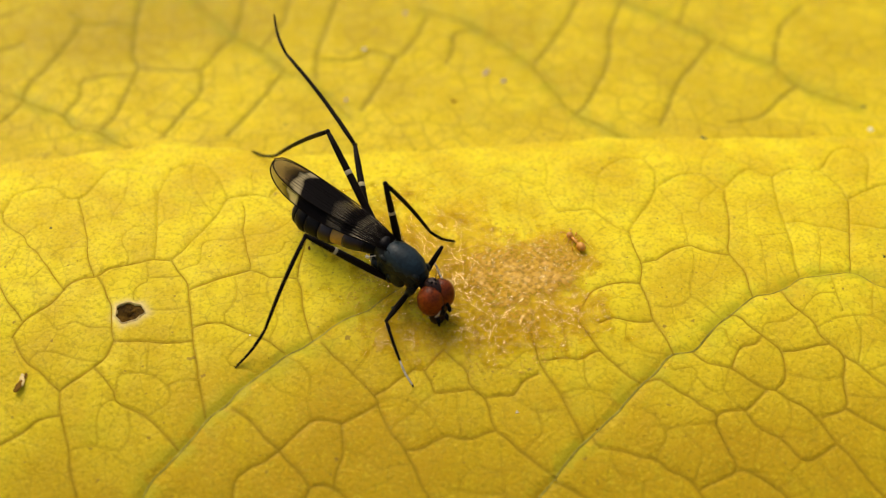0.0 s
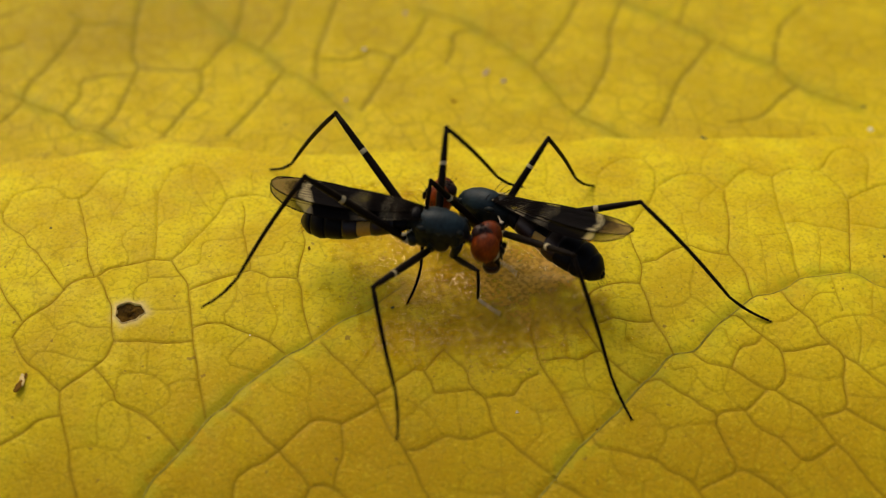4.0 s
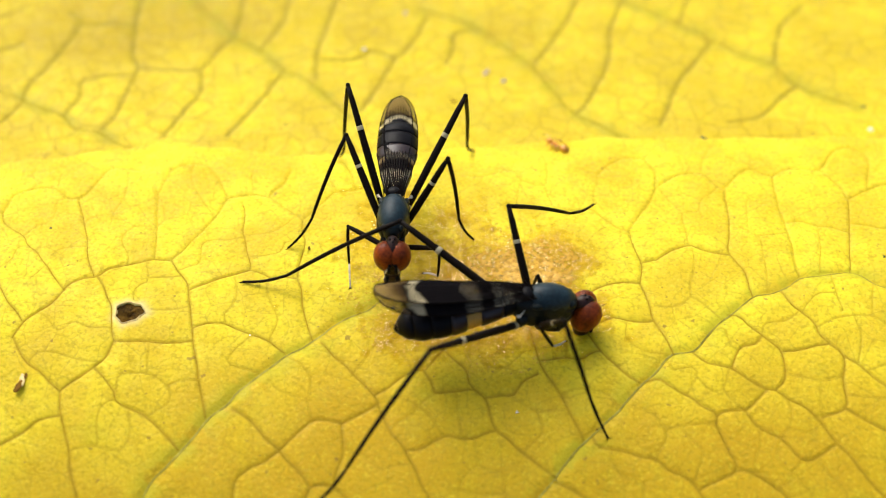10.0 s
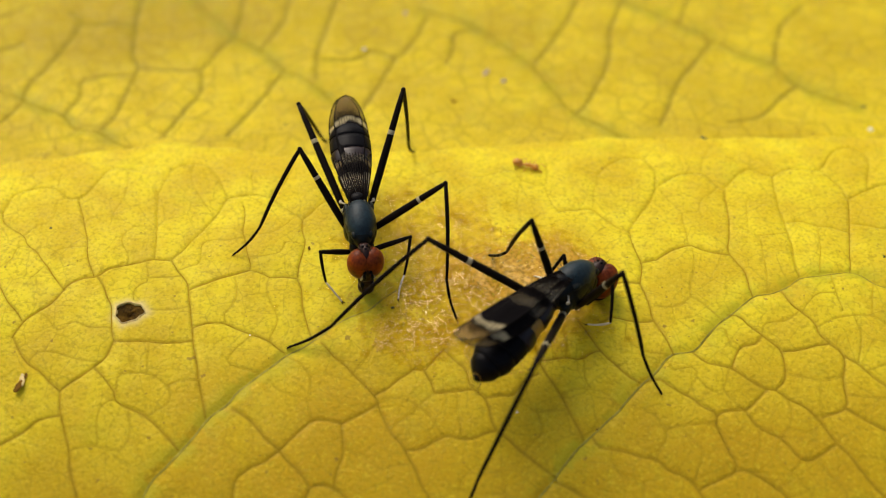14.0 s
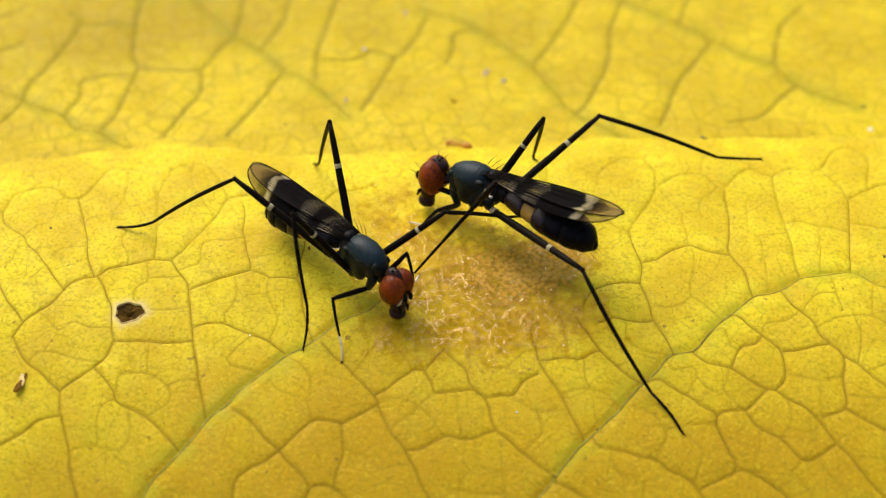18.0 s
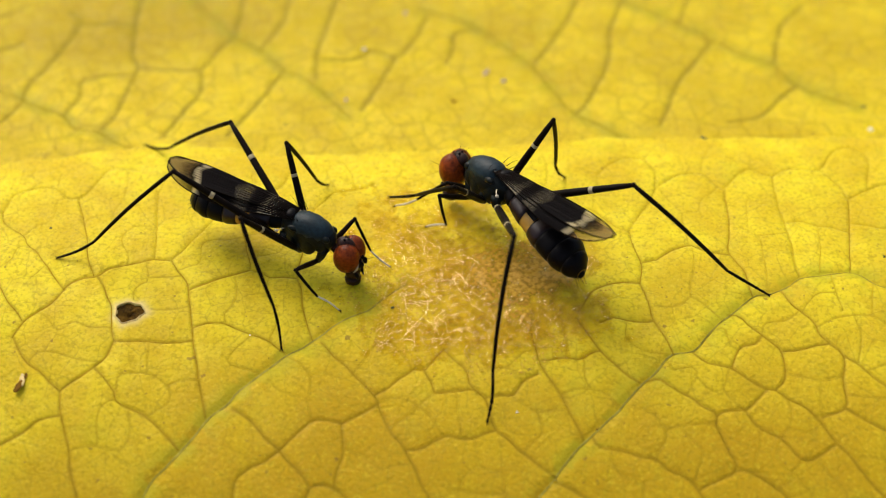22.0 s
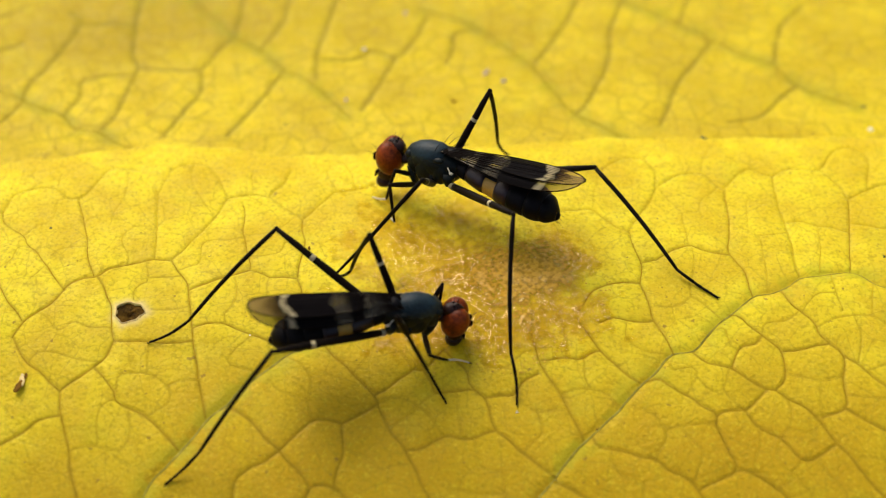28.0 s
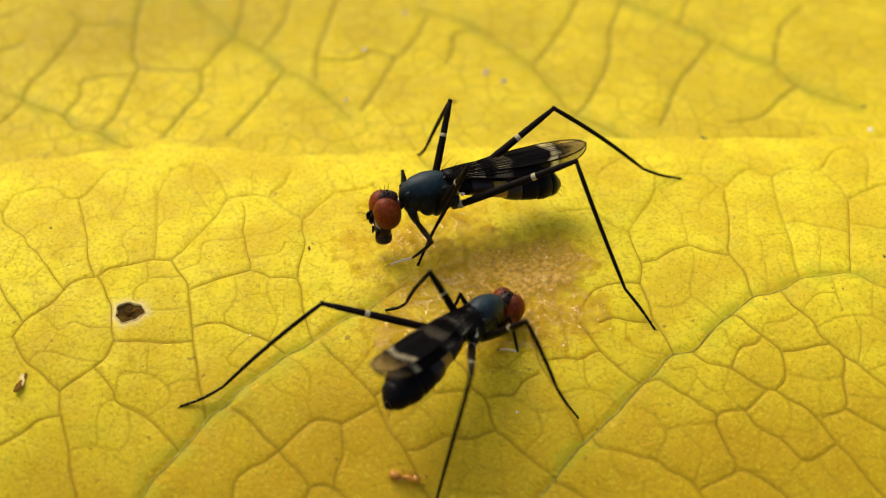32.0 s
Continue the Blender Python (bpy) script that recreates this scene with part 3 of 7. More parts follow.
vein(3, (13.62, -8.45), (14.45, -8.61), (15.02, -8.07))
vein(2, (10.76, -8.27), (10.93, -8.74), (11.15, -9.31), (11.4, -9.75), (11.33, -10.11), (10.81, -10.38), (9.95, -10.75))
vein(2, (11.38, -10.03), (11.87, -10.03), (12.31, -10.3), (12.94, -10.69), (13.36, -11.12))
vein(3, (12.47, -8.36), (12.46, -9.03), (12.17, -9.86), (12.31, -10.3))
vein(3, (13.3, -8.78), (13.09, -9.37), (13.21, -9.8), (13.64, -10.22), (13.4, -10.61), (12.94, -10.69))
vein(3, (14.06, -9.71), (13.68, -10.22), (14.32, -10.92))
vein(3, (14.65, -9.54), (15.04, -10.22), (15.48, -10.67), (15.65, -11.16))
vein(3, (16.12, -9.8), (16.52, -9.54), (17.45, -9.71))
vein(3, (9.29, -5.37), (9.11, -5.99), (9.98, -5.9), (10.15, -6.26), (9.71, -7.03))
vein(3, (10.15, -6.26), (10.76, -6.89), (11.17, -6.84), (11.47, -5.97))
vein(3, (11.17, -6.84), (11.57, -7.41), (11.95, -7.68))
vein(3, (8.83, -8.5), (9.63, -8.27), (10.76, -8.27))
vein(3, (9.4, -8.32), (9.56, -8.65), (10.03, -9.22), (10.1, -9.5), (9.8, -10.42))
vein(2, (9.33, 4.08), (9.79, 4.51), (10.46, 4.98), (11.42, 5.06), (11.89, 4.51), (12.3, 4), (12.98, 4.9), (13.68, 5.44), (14.15, 5.06), (14.61, 4.9), (15.15, 5.35), (15.69, 5.44), (16.72, 5.27), (17.47, 6.58), (18.24, 7.24), (18.8, 6.88), (19.01, 5.96), (18.67, 4.12))
vein(2, (16.72, 5.27), (17.13, 4.58), (17.52, 3.77), (17.63, 3.28))
vein(2, (17.63, 3.28), (18.57, 3.85), (19.06, 4.23), (19.8, 4.35))
vein(2, (12.3, 4), (12.29, 2.63), (12.27, 1.26), (12.08, 0.08), (12.23, -0.48), (12.64, -1.28), (12.78, -2.55))
vein(2, (14.61, 4.9), (14.53, 3.28), (14.65, 1.85), (14.72, 0.35), (14.83, -1.47))
vein(2, (17.63, 3.28), (17.41, 1.7), (17.26, 0.35), (16.99, -1.22))
vein(2, (14.68, 1.78), (15.35, 1.85), (16.03, 1.56), (16.63, 1.48), (17.34, 1.12))
vein(2, (17.46, 1.7), (18.26, 1.56), (19.24, 1.34))
vein(3, (12.33, 1.41), (12.95, 1.34), (13.4, 0.87), (14.63, 1.08))
vein(3, (13.01, 1.41), (13.25, 3.28), (13.77, 2.97), (14.5, 3.05))
vein(2, (8.93, -0.55), (9.56, -0.12), (10.41, 0.28), (10.98, 0.01), (12.05, -0.19))
vein(3, (10.41, 0.28), (10.36, 1.26), (10.35, 2.33), (11.05, 2.48), (11.21, 3.12), (11.8, 3.77), (12.07, 4.2))
vein(3, (10.35, 2.33), (9.76, 3.35), (9.46, 4.12))
vein(3, (10.56, 4.98), (10.68, 5.61), (10.56, 6.39))
vein(3, (11.42, 5.06), (11.66, 6.2), (12.15, 7.48))
vein(3, (13.68, 5.44), (13.84, 6.58))
vein(3, (13.39, -2.31), (13.49, -1.03), (13.49, -0.12), (13.45, 0.87))
vein(3, (8.73, -3.04), (9.7, -3.04), (10.24, -2.55), (10.78, -2.98), (11.3, -3.57))
vein(3, (10.24, -2.55), (10.3, -1.8), (10.46, -1.16), (10.53, 0.08))
vein(3, (16.19, -1.34), (16.24, -2.31), (16.41, -3.26))
vein(3, (17.84, -1.8), (17.58, -3.46))
vein(3, (14.73, -3.35), (15.43, -2.43), (16.14, -2.37))
vein(3, (16.03, 1.56), (15.95, 0.08), (15.7, -1.34))
vein(2, (6.91, 5.03), (7.47, 5.8), (8.11, 6.25), (8.85, 6.25), (9.12, 5.88), (9.37, 5.1), (9.33, 4.08))
vein(3, (6.91, 5.03), (6.67, 3.93), (6.44, 2.67))
vein(2, (4.96, 2.45), (5.65, 2.6), (6.34, 2.67), (6.82, 2.15), (7.36, 1.48), (7.92, 1.26))
vein(2, (7.92, 1.26), (8.37, 2.07), (8.98, 3.12), (9.33, 4.08))
vein(2, (7.92, 1.26), (8.04, 0.32), (8.32, -0.74), (8.19, -1.83))
vein(2, (8.32, -0.74), (8.93, -0.55))
vein(2, (8.19, -1.83), (7.42, -1.77), (6.56, -2.01), (6.14, -2.37), (5.71, -3.01))
vein(2, (8.19, -1.83), (8.41, -2.6), (8.63, -3.73), (9.09, -4.65), (9.3, -5.32))
vein(3, (4.42, 4.23), (4.59, 3.43), (4.96, 2.45))
vein(3, (3.44, 4.63), (4.42, 4.23), (4.59, 5.74), (4.48, 6.51))
vein(3, (6.13, 5.32), (6.91, 5.03))
vein(2, (-10.5, 5.75), (-10.13, 5.12), (-9.8, 4.36), (-9.41, 3.35))
vein(2, (-7.6, 3.43), (-7.07, 4.4), (-6.75, 5.5))
vein(2, (-7.6, 3.43), (-6.96, 2.82), (-6.34, 2.3), (-6.03, 2))
vein(3, (-8.25, 3.58), (-8.43, 4.55), (-8.41, 5.44))
vein(2, (-6.03, 2), (-5.58, 2.6), (-5.12, 3.2), (-4.65, 3.82), (-3.86, 3.89), (-3.08, 4.3))
vein(3, (-4.65, 3.82), (-4.94, 4.57), (-5.14, 5.49), (-4.56, 6.08), (-4.12, 5.28), (-3.82, 3.97))
vein(2, (-6.03, 2), (-6.03, 1.19), (-5.9, 0.63), (-5.95, -0.19), (-6.05, -0.97), (-6.07, -1.53))
vein(3, (-5.9, 0.63), (-5.37, 0.56), (-4.88, 0.21))
vein(2, (-8.08, -1.09), (-7.64, -1.28), (-7.25, -1.53), (-6.69, -1.47), (-6.07, -1.56))
vein(2, (-8.75, 3.05), (-8.53, 2.22), (-8.54, 1.19), (-8.32, 0.21), (-8.12, -0.58), (-8.08, -1.09))
vein(3, (-8.52, 0.91), (-7.81, 1.01), (-7.33, 1.05), (-6.87, 1.48), (-6.34, 2.22))
vein(3, (-8.13, -0.39), (-7.42, -0.32), (-6.87, -0.06), (-6.62, 0.49), (-5.99, 0.42))
vein(3, (-8.72, -1.34), (-8.49, -2.55), (-8.98, -3.46), (-8.87, -3.9))
vein(3, (-7.25, -1.53), (-7.29, -2.31), (-6.79, -3.57), (-7.05, -4.7))
vein(2, (-12.15, 5.26), (-11.79, 5.63), (-11.12, 5.92), (-10.5, 5.75))
vein(3, (-12.15, 5.26), (-12.29, 4.31), (-12.47, 3.54))
vein(3, (-11.12, 5.92), (-11.06, 4.52), (-10.67, 3.54), (-9.89, 2.15))
vein(3, (-2.09, 4.13), (-1.1, 4.62), (0.15, 5.42), (1.4, 4.86), (2.92, 5.37), (3.44, 4.63))
vein(3, (3.44, 4.63), (3.22, 2.97), (3.42, 1.67))
back_vein(1, (-23.06, 14.04), (-21.34, 12.99), (-19.51, 11.87), (-18.03, 10.99), (-17.36, 10.12), (-16.27, 9.91), (-15.37, 9.14), (-13.94, 8.31))
back_vein(1, (-14.29, 22.78), (-12.75, 20.69), (-11.25, 18.67), (-10.43, 17.44), (-9.39, 16.71), (-7.85, 14.82), (-6.41, 13.67), (-5.24, 12.09), (-4.24, 10.77))
back_vein(1, (-1.27, 19.93), (0.46, 19.17), (1.88, 18.18), (2.98, 16.71), (4.32, 15.05), (5.08, 13.44), (6.07, 11.43), (7.34, 10.34), (8.59, 9.27))
back_vein(1, (9.16, 20.44), (10.54, 19.67), (11.88, 18.67), (13.43, 17.2), (14.69, 16), (16.24, 15.05), (17.11, 13.44), (18.33, 12.54), (19.8, 11.65))
back_vein(2, (-15.51, 23.78), (-15.51, 20.69), (-15.51, 18.42), (-15.3, 15.76), (-14.96, 14.82), (-15.22, 12.99), (-15.52, 11.21), (-16.01, 9.99))
back_vein(2, (-23.32, 15.24), (-21.94, 16.24), (-20.95, 16.96))
back_vein(2, (-23.89, 18.12), (-22.49, 19.17), (-21.47, 19.93))
back_vein(2, (-21.78, 8.89), (-20.89, 10.55), (-20.19, 11.87), (-20.06, 13.44), (-19.27, 15.29), (-18.36, 18.42), (-18.98, 19.67))
back_vein(2, (-18.38, 18.57), (-16.95, 18.57), (-15.51, 18.42))
back_vein(2, (-14.9, 14.82), (-13.37, 14.73), (-11.85, 14.73), (-11.05, 16.47), (-10.43, 17.44))
back_vein(2, (-18.03, 10.99), (-17.46, 12.54), (-17.39, 13.9), (-15.12, 14.36))
back_vein(2, (-11.85, 14.73), (-11.68, 12.99), (-12.21, 11.65), (-13.04, 9.48))
back_vein(2, (-7.84, 14.59), (-8.53, 12.76), (-9.1, 11.43), (-10.13, 9.48))
back_vein(2, (-10.44, 17.59), (-10.3, 19.17), (-10.28, 20.69), (-10.25, 23.81))
back_vein(2, (-9.09, 16.47), (-8.11, 18.67), (-7.96, 20.69), (-7.72, 23.76))
back_vein(2, (-6.15, 13.9), (-6.24, 15.76), (-5.83, 18.67), (-5.49, 20.69), (-4.99, 23.65))
back_vein(2, (-6.23, 15.52), (-4.56, 15.52), (-3.47, 16.24), (-2.34, 15.76), (-1.52, 16.96), (-0.83, 19.17))
back_vein(2, (-2.34, 15.76), (-3.12, 13.44), (-3.87, 11.43))
back_vein(2, (0.17, 15.29), (0.45, 16.24), (0.59, 17.69), (1.88, 18.18))
back_vein(2, (4.46, 15.05), (5.23, 16.71), (6.17, 18.67), (6.85, 20.69), (7.81, 23.52))
back_vein(2, (10.06, 23.63), (9.18, 20.69), (8.42, 18.18), (8.08, 15.29), (6.91, 12.09), (6.32, 11.21))
back_vein(2, (17.11, 13.44), (16.13, 12.31), (15, 10.99), (13.48, 10.55))
back_vein(2, (13.43, 17.2), (12.38, 15.29), (11.39, 13.67), (10.26, 10.34))
back_vein(2, (16.27, 15.29), (16.95, 18.18), (18.39, 20.18))
back_vein(2, (11.88, 18.67), (12.52, 20.69), (13.44, 23.65))

def smooth_line(points, step=0.12, wiggle=0.05, seed=0):
    """Points along a rounded line through the given ones, slightly uneven."""
    p = [Vector((*q, 0)) for q in points]
    p = [p[0] * 2 - p[1]] + p + [p[-1] * 2 - p[-2]]
    out = []
    for i in range(1, len(p) - 2):
        n = max(2, int((p[i + 1] - p[i]).length / step))
        for k in range(n):
            u = k / n
            q = 0.5 * (2 * p[i] + (p[i + 1] - p[i - 1]) * u + (2 * p[i - 1] - 5 * p[i] + 4 * p[i + 1] - p[i + 2]) * u * u
                       + (3 * p[i] - p[i - 1] - 3 * p[i + 1] + p[i + 2]) * u ** 3)
            out.append(q)
    out.append(p[-2])
    for i, q in enumerate(out):
        s = noise.noise_vector(Vector((q.x * 1.1, q.y * 1.1, seed)))
        out[i] = Vector((q.x + s.x * wiggle, q.y + s.y * wiggle, 0))
    return out


def axis(low, high, fine_low, fine_high, step, coarse):
    a = np.arange(fine_low, fine_high, step)
    left = np.linspace(low, fine_low, max(2, int((fine_low - low) / coarse)), endpoint=False)
    right = np.linspace(fine_high, high, max(2, int((high - fine_high) / coarse)))
    return np.concatenate([left, a, right])


# rank: half width and depth of the groove, strength and half width of the pigment
GROOVE = {1: (0.22, 0.05, 0.30, 0.20), 2: (0.062, 0.034, 1.0, 0.058), 3: (0.046, 0.016, 0.6, 0.048)}
PUFF = 0.042


def fields(X, Y, lines, wide):
    """Nearness to the veins on a grid: depth below the puffed cells of the blade, pigment and greening."""
    narrow, pigment, green, near = np.zeros(X.shape), np.zeros(X.shape), np.zeros(X.shape), np.full(X.shape, 9.0)
    xs, ys = X[0], Y[:, 0]
    for rank, pts in lines:
        width, depth, strength, spread = GROOVE[rank]
        width, spread = width * wide, spread * wide
        reach = 1.5
        for a, b in zip(pts[:-1:2], [*pts[2::2], pts[-1]]):
            x0, x1 = np.searchsorted(xs, [min(a.x, b.x) - reach, max(a.x, b.x) + reach])
            y0, y1 = np.searchsorted(ys, [min(a.y, b.y) - reach, max(a.y, b.y) + reach])
            if x1 <= x0 or y1 <= y0:
                continue
            px, py = X[y0:y1, x0:x1] - a.x, Y[y0:y1, x0:x1] - a.y
            dx, dy = b.x - a.x, b.y - a.y
            u = np.clip((px * dx + py * dy) / (dx * dx + dy * dy + 1e-9), 0, 1)
            d = np.hypot(px - u * dx, py - u * dy)
            here = (slice(y0, y1), slice(x0, x1))
            near[here] = np.minimum(near[here], d + (0.28 if rank == 3 else 0.0))
            narrow[here] = np.maximum(narrow[here], depth * np.exp(-(d / width) ** 2))
            pigment[here] = np.maximum(pigment[here], strength * np.exp(-(d / spread) ** 2))
            if rank == 1:
                green[here] = np.maximum(green[here], np.exp(-(d / 0.6) ** 2))
    return narrow + PUFF * np.exp(-near / 0.28), pigment * (np.clip((3.0 - Y) / 5, 0.4, 1) if wide == 1 else 1.0), green


def wave(X, Y, size, seed):
    """Smooth uneven field from a few crossed waves."""
    rng = np.random.RandomState(seed)
    out = np.zeros(X.shape)
    for k in range(9):
        a, ph, f = rng.uniform(0, 6.28), rng.uniform(0, 6.28), rng.uniform(0.6, 1.5) * 6.28 / size
        out += np.sin((X * math.cos(a) + Y * math.sin(a)) * f + ph)
    return out / 9


HOLES = [(-12.86, -3.36, 0.54, 0.45, 0.15)]   # x, y, half sizes, turn


# patches of warmer yellow, the upper leaf's with its near slope's shade painted in: x, y, half sizes, strength
AGED_SHADED = [(-3.5, -10.0, 6.0, 3.6, 0.85), (8.0, -12.0, 7.0, 4.2, 1.0), (15.0, -9.5, 6.0, 3.6, 0.8), (0.0, -6.5, 6.0, 3.0, 0.4), (-12.0, -12.0, 8.0, 3.5, 0.75), (-11.0, -6.5, 6.0, 2.5, 0.3)]
AGED_BACK = [(-19.0, 17.5, 4.5, 2.8, 1.0), (-13.5, 18.5, 5.0, 3.0, 0.8), (-18.5, 23.0, 8.0, 3.0, 0.7), (-6.0, 20.0, 7.0, 3.0, 0.5), (3.0, 17.0, 8.0, 4.0, 0.35)]


def sheet(name, xs, ys, inside, height, lines, mat, label, patches, holes=(), wide=1.0):
    X, Y = np.meshgrid(xs, ys)
    groove, pigment, green = fields(X, Y, lines, wide)
    Z = height(X, Y) - groove + 0.035 * wave(X, Y, 1.4, 3) + 0.05 * wave(X, Y, 4.0, 4)
    keep = inside(X, Y)
    scar = np.zeros(X.shape)
    for hx, hy, ra, rb, turn in holes:
        ux, uy = (X - hx) * math.cos(turn) + (Y - hy) * math.sin(turn), -(X - hx) * math.sin(turn) + (Y - hy) * math.cos(turn)
        r = np.hypot(ux / ra, uy / rb) * (1 + 0.08 * np.sin(3 * np.arctan2(uy, ux) - 1.6) + 0.06 * np.sin(7 * np.arctan2(uy, ux)))
        keep &= r > 1
        scar = np.maximum(scar, np.exp(-((r - 1) / 0.5) ** 2))
    ids = np.arange(X.size).reshape(X.shape)
    full = keep[:-1, :-1] & keep[:-1, 1:] & keep[1:, :-1] & keep[1:, 1:]
    quads = np.stack([ids[:-1, :-1], ids[:-1, 1:], ids[1:, 1:], ids[1:, :-1]], -1)[full]
    used = np.unique(quads)
    back = np.full(X.size, -1)
    back[used] = np.arange(len(used))
    quads = back[quads]
    co = np.stack([X.ravel()[used], Y.ravel()[used], Z.ravel()[used]], -1) * MM
    me = bpy.data.meshes.new(name)
    me.vertices.add(len(co))
    me.vertices.foreach_set("co", co.astype(np.float32).ravel())
    me.loops.add(quads.size)
    me.loops.foreach_set("vertex_index", quads.ravel().astype(np.int32))
    me.polygons.add(len(quads))
    me.polygons.foreach_set("loop_start", np.arange(0, quads.size, 4, dtype=np.int32))
    me.polygons.foreach_set("use_smooth", np.ones(len(quads), dtype=bool))
    me.update(calc_edges=True)
    aged_shaded = sum(w * np.exp(-(((X - cx) / rx) ** 2 + ((Y - cy) / ry) ** 2)) for cx, cy, rx, ry, w in patches)
    aged_shaded = np.clip(aged_shaded + 0.12 * wave(X, Y, 5.0, 41), 0, 1)
    for key, field in (("vein", pigment), ("greening", green), ("scar", scar), ("aged_shaded", aged_shaded)):
        me.attributes.new(key, "FLOAT", "POINT").data.foreach_set("value", field.ravel()[used].astype(np.float32))
    me.materials.append(mat)
    ob = new(name, me)
    thick = ob.modifiers.new("thickness", "SOLIDIFY")
    thick.thickness, thick.offset = 0.22 * MM, -1
    return tagged(ob, label, "leaf", kind="structure")


def front_inside(X, Y):
    # the margin on the far side; the other sides run out beyond the view in a broad oval
    return (Y <= edge_y(X) + 0.08 * np.sin(X * 1.9)) & ((X / 44) ** 2 + ((Y - 6) / 40) ** 2 < 1)


def back_inside(X, Y):
    return (((X - 3) / 52) ** 2 + ((Y - 26) / 34) ** 2 < 1) & (Y > 1.6 + 0.5 * np.sin(X * 0.3))


lines = [(rank, smooth_line(p, wiggle=0.07, seed=i)) for i, (rank, p) in enumerate(VEINS)]
back_lines = [(rank, smooth_line(p, seed=i + 500)) for i, (rank, p) in enumerate(BACK_VEINS)]
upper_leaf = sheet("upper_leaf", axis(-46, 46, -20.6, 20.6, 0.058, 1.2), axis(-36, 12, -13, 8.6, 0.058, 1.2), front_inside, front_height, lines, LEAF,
                   "bright yellow fallen leaf with a net of olive veins and a small hole", AGED_SHADED, HOLES)
lower_leaf = sheet("lower_leaf", axis(-50, 56, -23.5, 23.5, 0.11, 1.4), axis(-9, 61, 2, 25, 0.11, 1.4), back_inside, back_height, back_lines, LEAF_BACK,
                   "ochre yellow leaf lying under the margin of another leaf", AGED_BACK, wide=2.0)


def vein_meshes(leaf, all_lines, height, lift):
    for rank, pts in all_lines:
        # veins fade towards the margin
        inner = leaf is upper_leaf and sum(p.y for p in pts) / len(pts) < 1.5
        r = {1: 0.09 if inner else 0.05, 2: 0.036 if inner else 0.030, 3: 0.020 if inner else 0.016}[rank]
        if leaf is lower_leaf:
            r = {1: 0.11, 2: 0.045, 3: 0.03}[rank]
        low = GROOVE[rank][1] + PUFF * (0.37 if rank == 3 else 1.0) - (0.2 if rank == 1 else 1.0) * lift
        line = [(p.x, p.y, float(height(p.x, p.y)) - low + 0.035 * float(wave(np.array([[p.x]]), np.array([[p.y]]), 1.4, 3)[0, 0])
                 + 0.05 * float(wave(np.array([[p.x]]), np.array([[p.y]]), 4.0, 4)[0, 0])) for p in pts[::2] + pts[-1:]]
        n = len(line)
        radii = [r * (0.75 + 0.45 * noise.noise(Vector((i * 0.4, n, rank)))) * min(1.0, 0.4 + 0.2 * min(i, n - 1 - i))
                 * (1 - 0.6 * min(1, max(0, (line[i][1] + 5) / 4)) * (rank == 1 and leaf is upper_leaf)) for i in range(n)]
        tone = VEIN_GREY if rank == 1 else VEIN if rank == 2 and inner else VEIN_FAINT
        if leaf is lower_leaf:
            tone = VEIN_BACK
        part("main_vein" if rank == 1 else "vein", mesh_of("vein", *tube(line, radii, n=6, flat=0.12 if rank == 1 else 0.3), tone), leaf,
             "grey-green main vein" if rank == 1 else "")


vein_meshes(upper_leaf, lines, front_height, 0.009)
vein_meshes(lower_leaf, back_lines, lambda x, y: BACK_Z, 0.012)

soil = mesh_of("ground", [(-9000, -9000, 0), (9000, -9000, 0), (9000, 9000, 0), (-9000, 9000, 0)], [[0, 1, 2, 3]], SOIL)
ground_ob = new("ground", soil)
ground_ob.location.z = -15.6 * MM
tagged(ground_ob, "dark brown soil under the leaves", "ground", kind="structure")


# ---- small things on the leaves ----
def on_ground(x, y):
    return front_height(x, y) if y <= edge_y(x) else BACK_Z


def fleck(name, x, y, size, mat, label, flat=0.45, seed=0, lobes=3):
    """A small uneven crumb lying on a leaf."""
    rng = random.Random(seed)
    pieces = []
    for k in range(lobes):
        o = (rng.uniform(-0.5, 0.5) * size, rng.uniform(-0.35, 0.35) * size, 0)
        v, f = ball(o, (size * rng.uniform(0.35, 0.6), size * rng.uniform(0.25, 0.5), size * flat * rng.uniform(0.4, 0.6)), 10, 6)
        v = [q * (1 + 0.25 * noise.noise(q * (2.2 / size) + Vector((seed, k, 0)))) for q in v]
        pieces.append((v, f))
    ob = new(name, mesh_of(name, *joined(*pieces), mat))
    ob.location = (x * MM, y * MM, (on_ground(x, y) + 0.03) * MM)
    ob.rotation_euler.z = rng.uniform(0, 6.28)
    return tagged(ob, label, "debris")


fleck("crumb", 2.04, 14.36, 0.3, DEBRIS, "lilac-grey crumb on the ochre leaf", seed=1)
fleck("crumb", 2.88, 13.71, 0.24, DEBRIS, "lilac-grey crumb on the ochre leaf", seed=2)
fleck("crumb", -1.93, 19.47, 0.18, DEBRIS, "lilac-grey crumb on the ochre leaf", seed=3)
fleck("crumb", -4.62, 12.18, 0.15, DEBRIS, "pale brown crumb on the ochre leaf", seed=4)
fleck("crumb", 0.57, 12.09, 0.2, BROWN_FLECK, "pale brown crumb on the ochre leaf", seed=5, flat=0.2)
fleck("crumb", -3.92, 16.33, 0.16, WHITE_FLECK, "whitish crumb on the ochre leaf", seed=6)
fleck("crumb", 19.96, 9.99, 0.26, WHITE_FLECK, "small white crumb on the ochre leaf", seed=7)


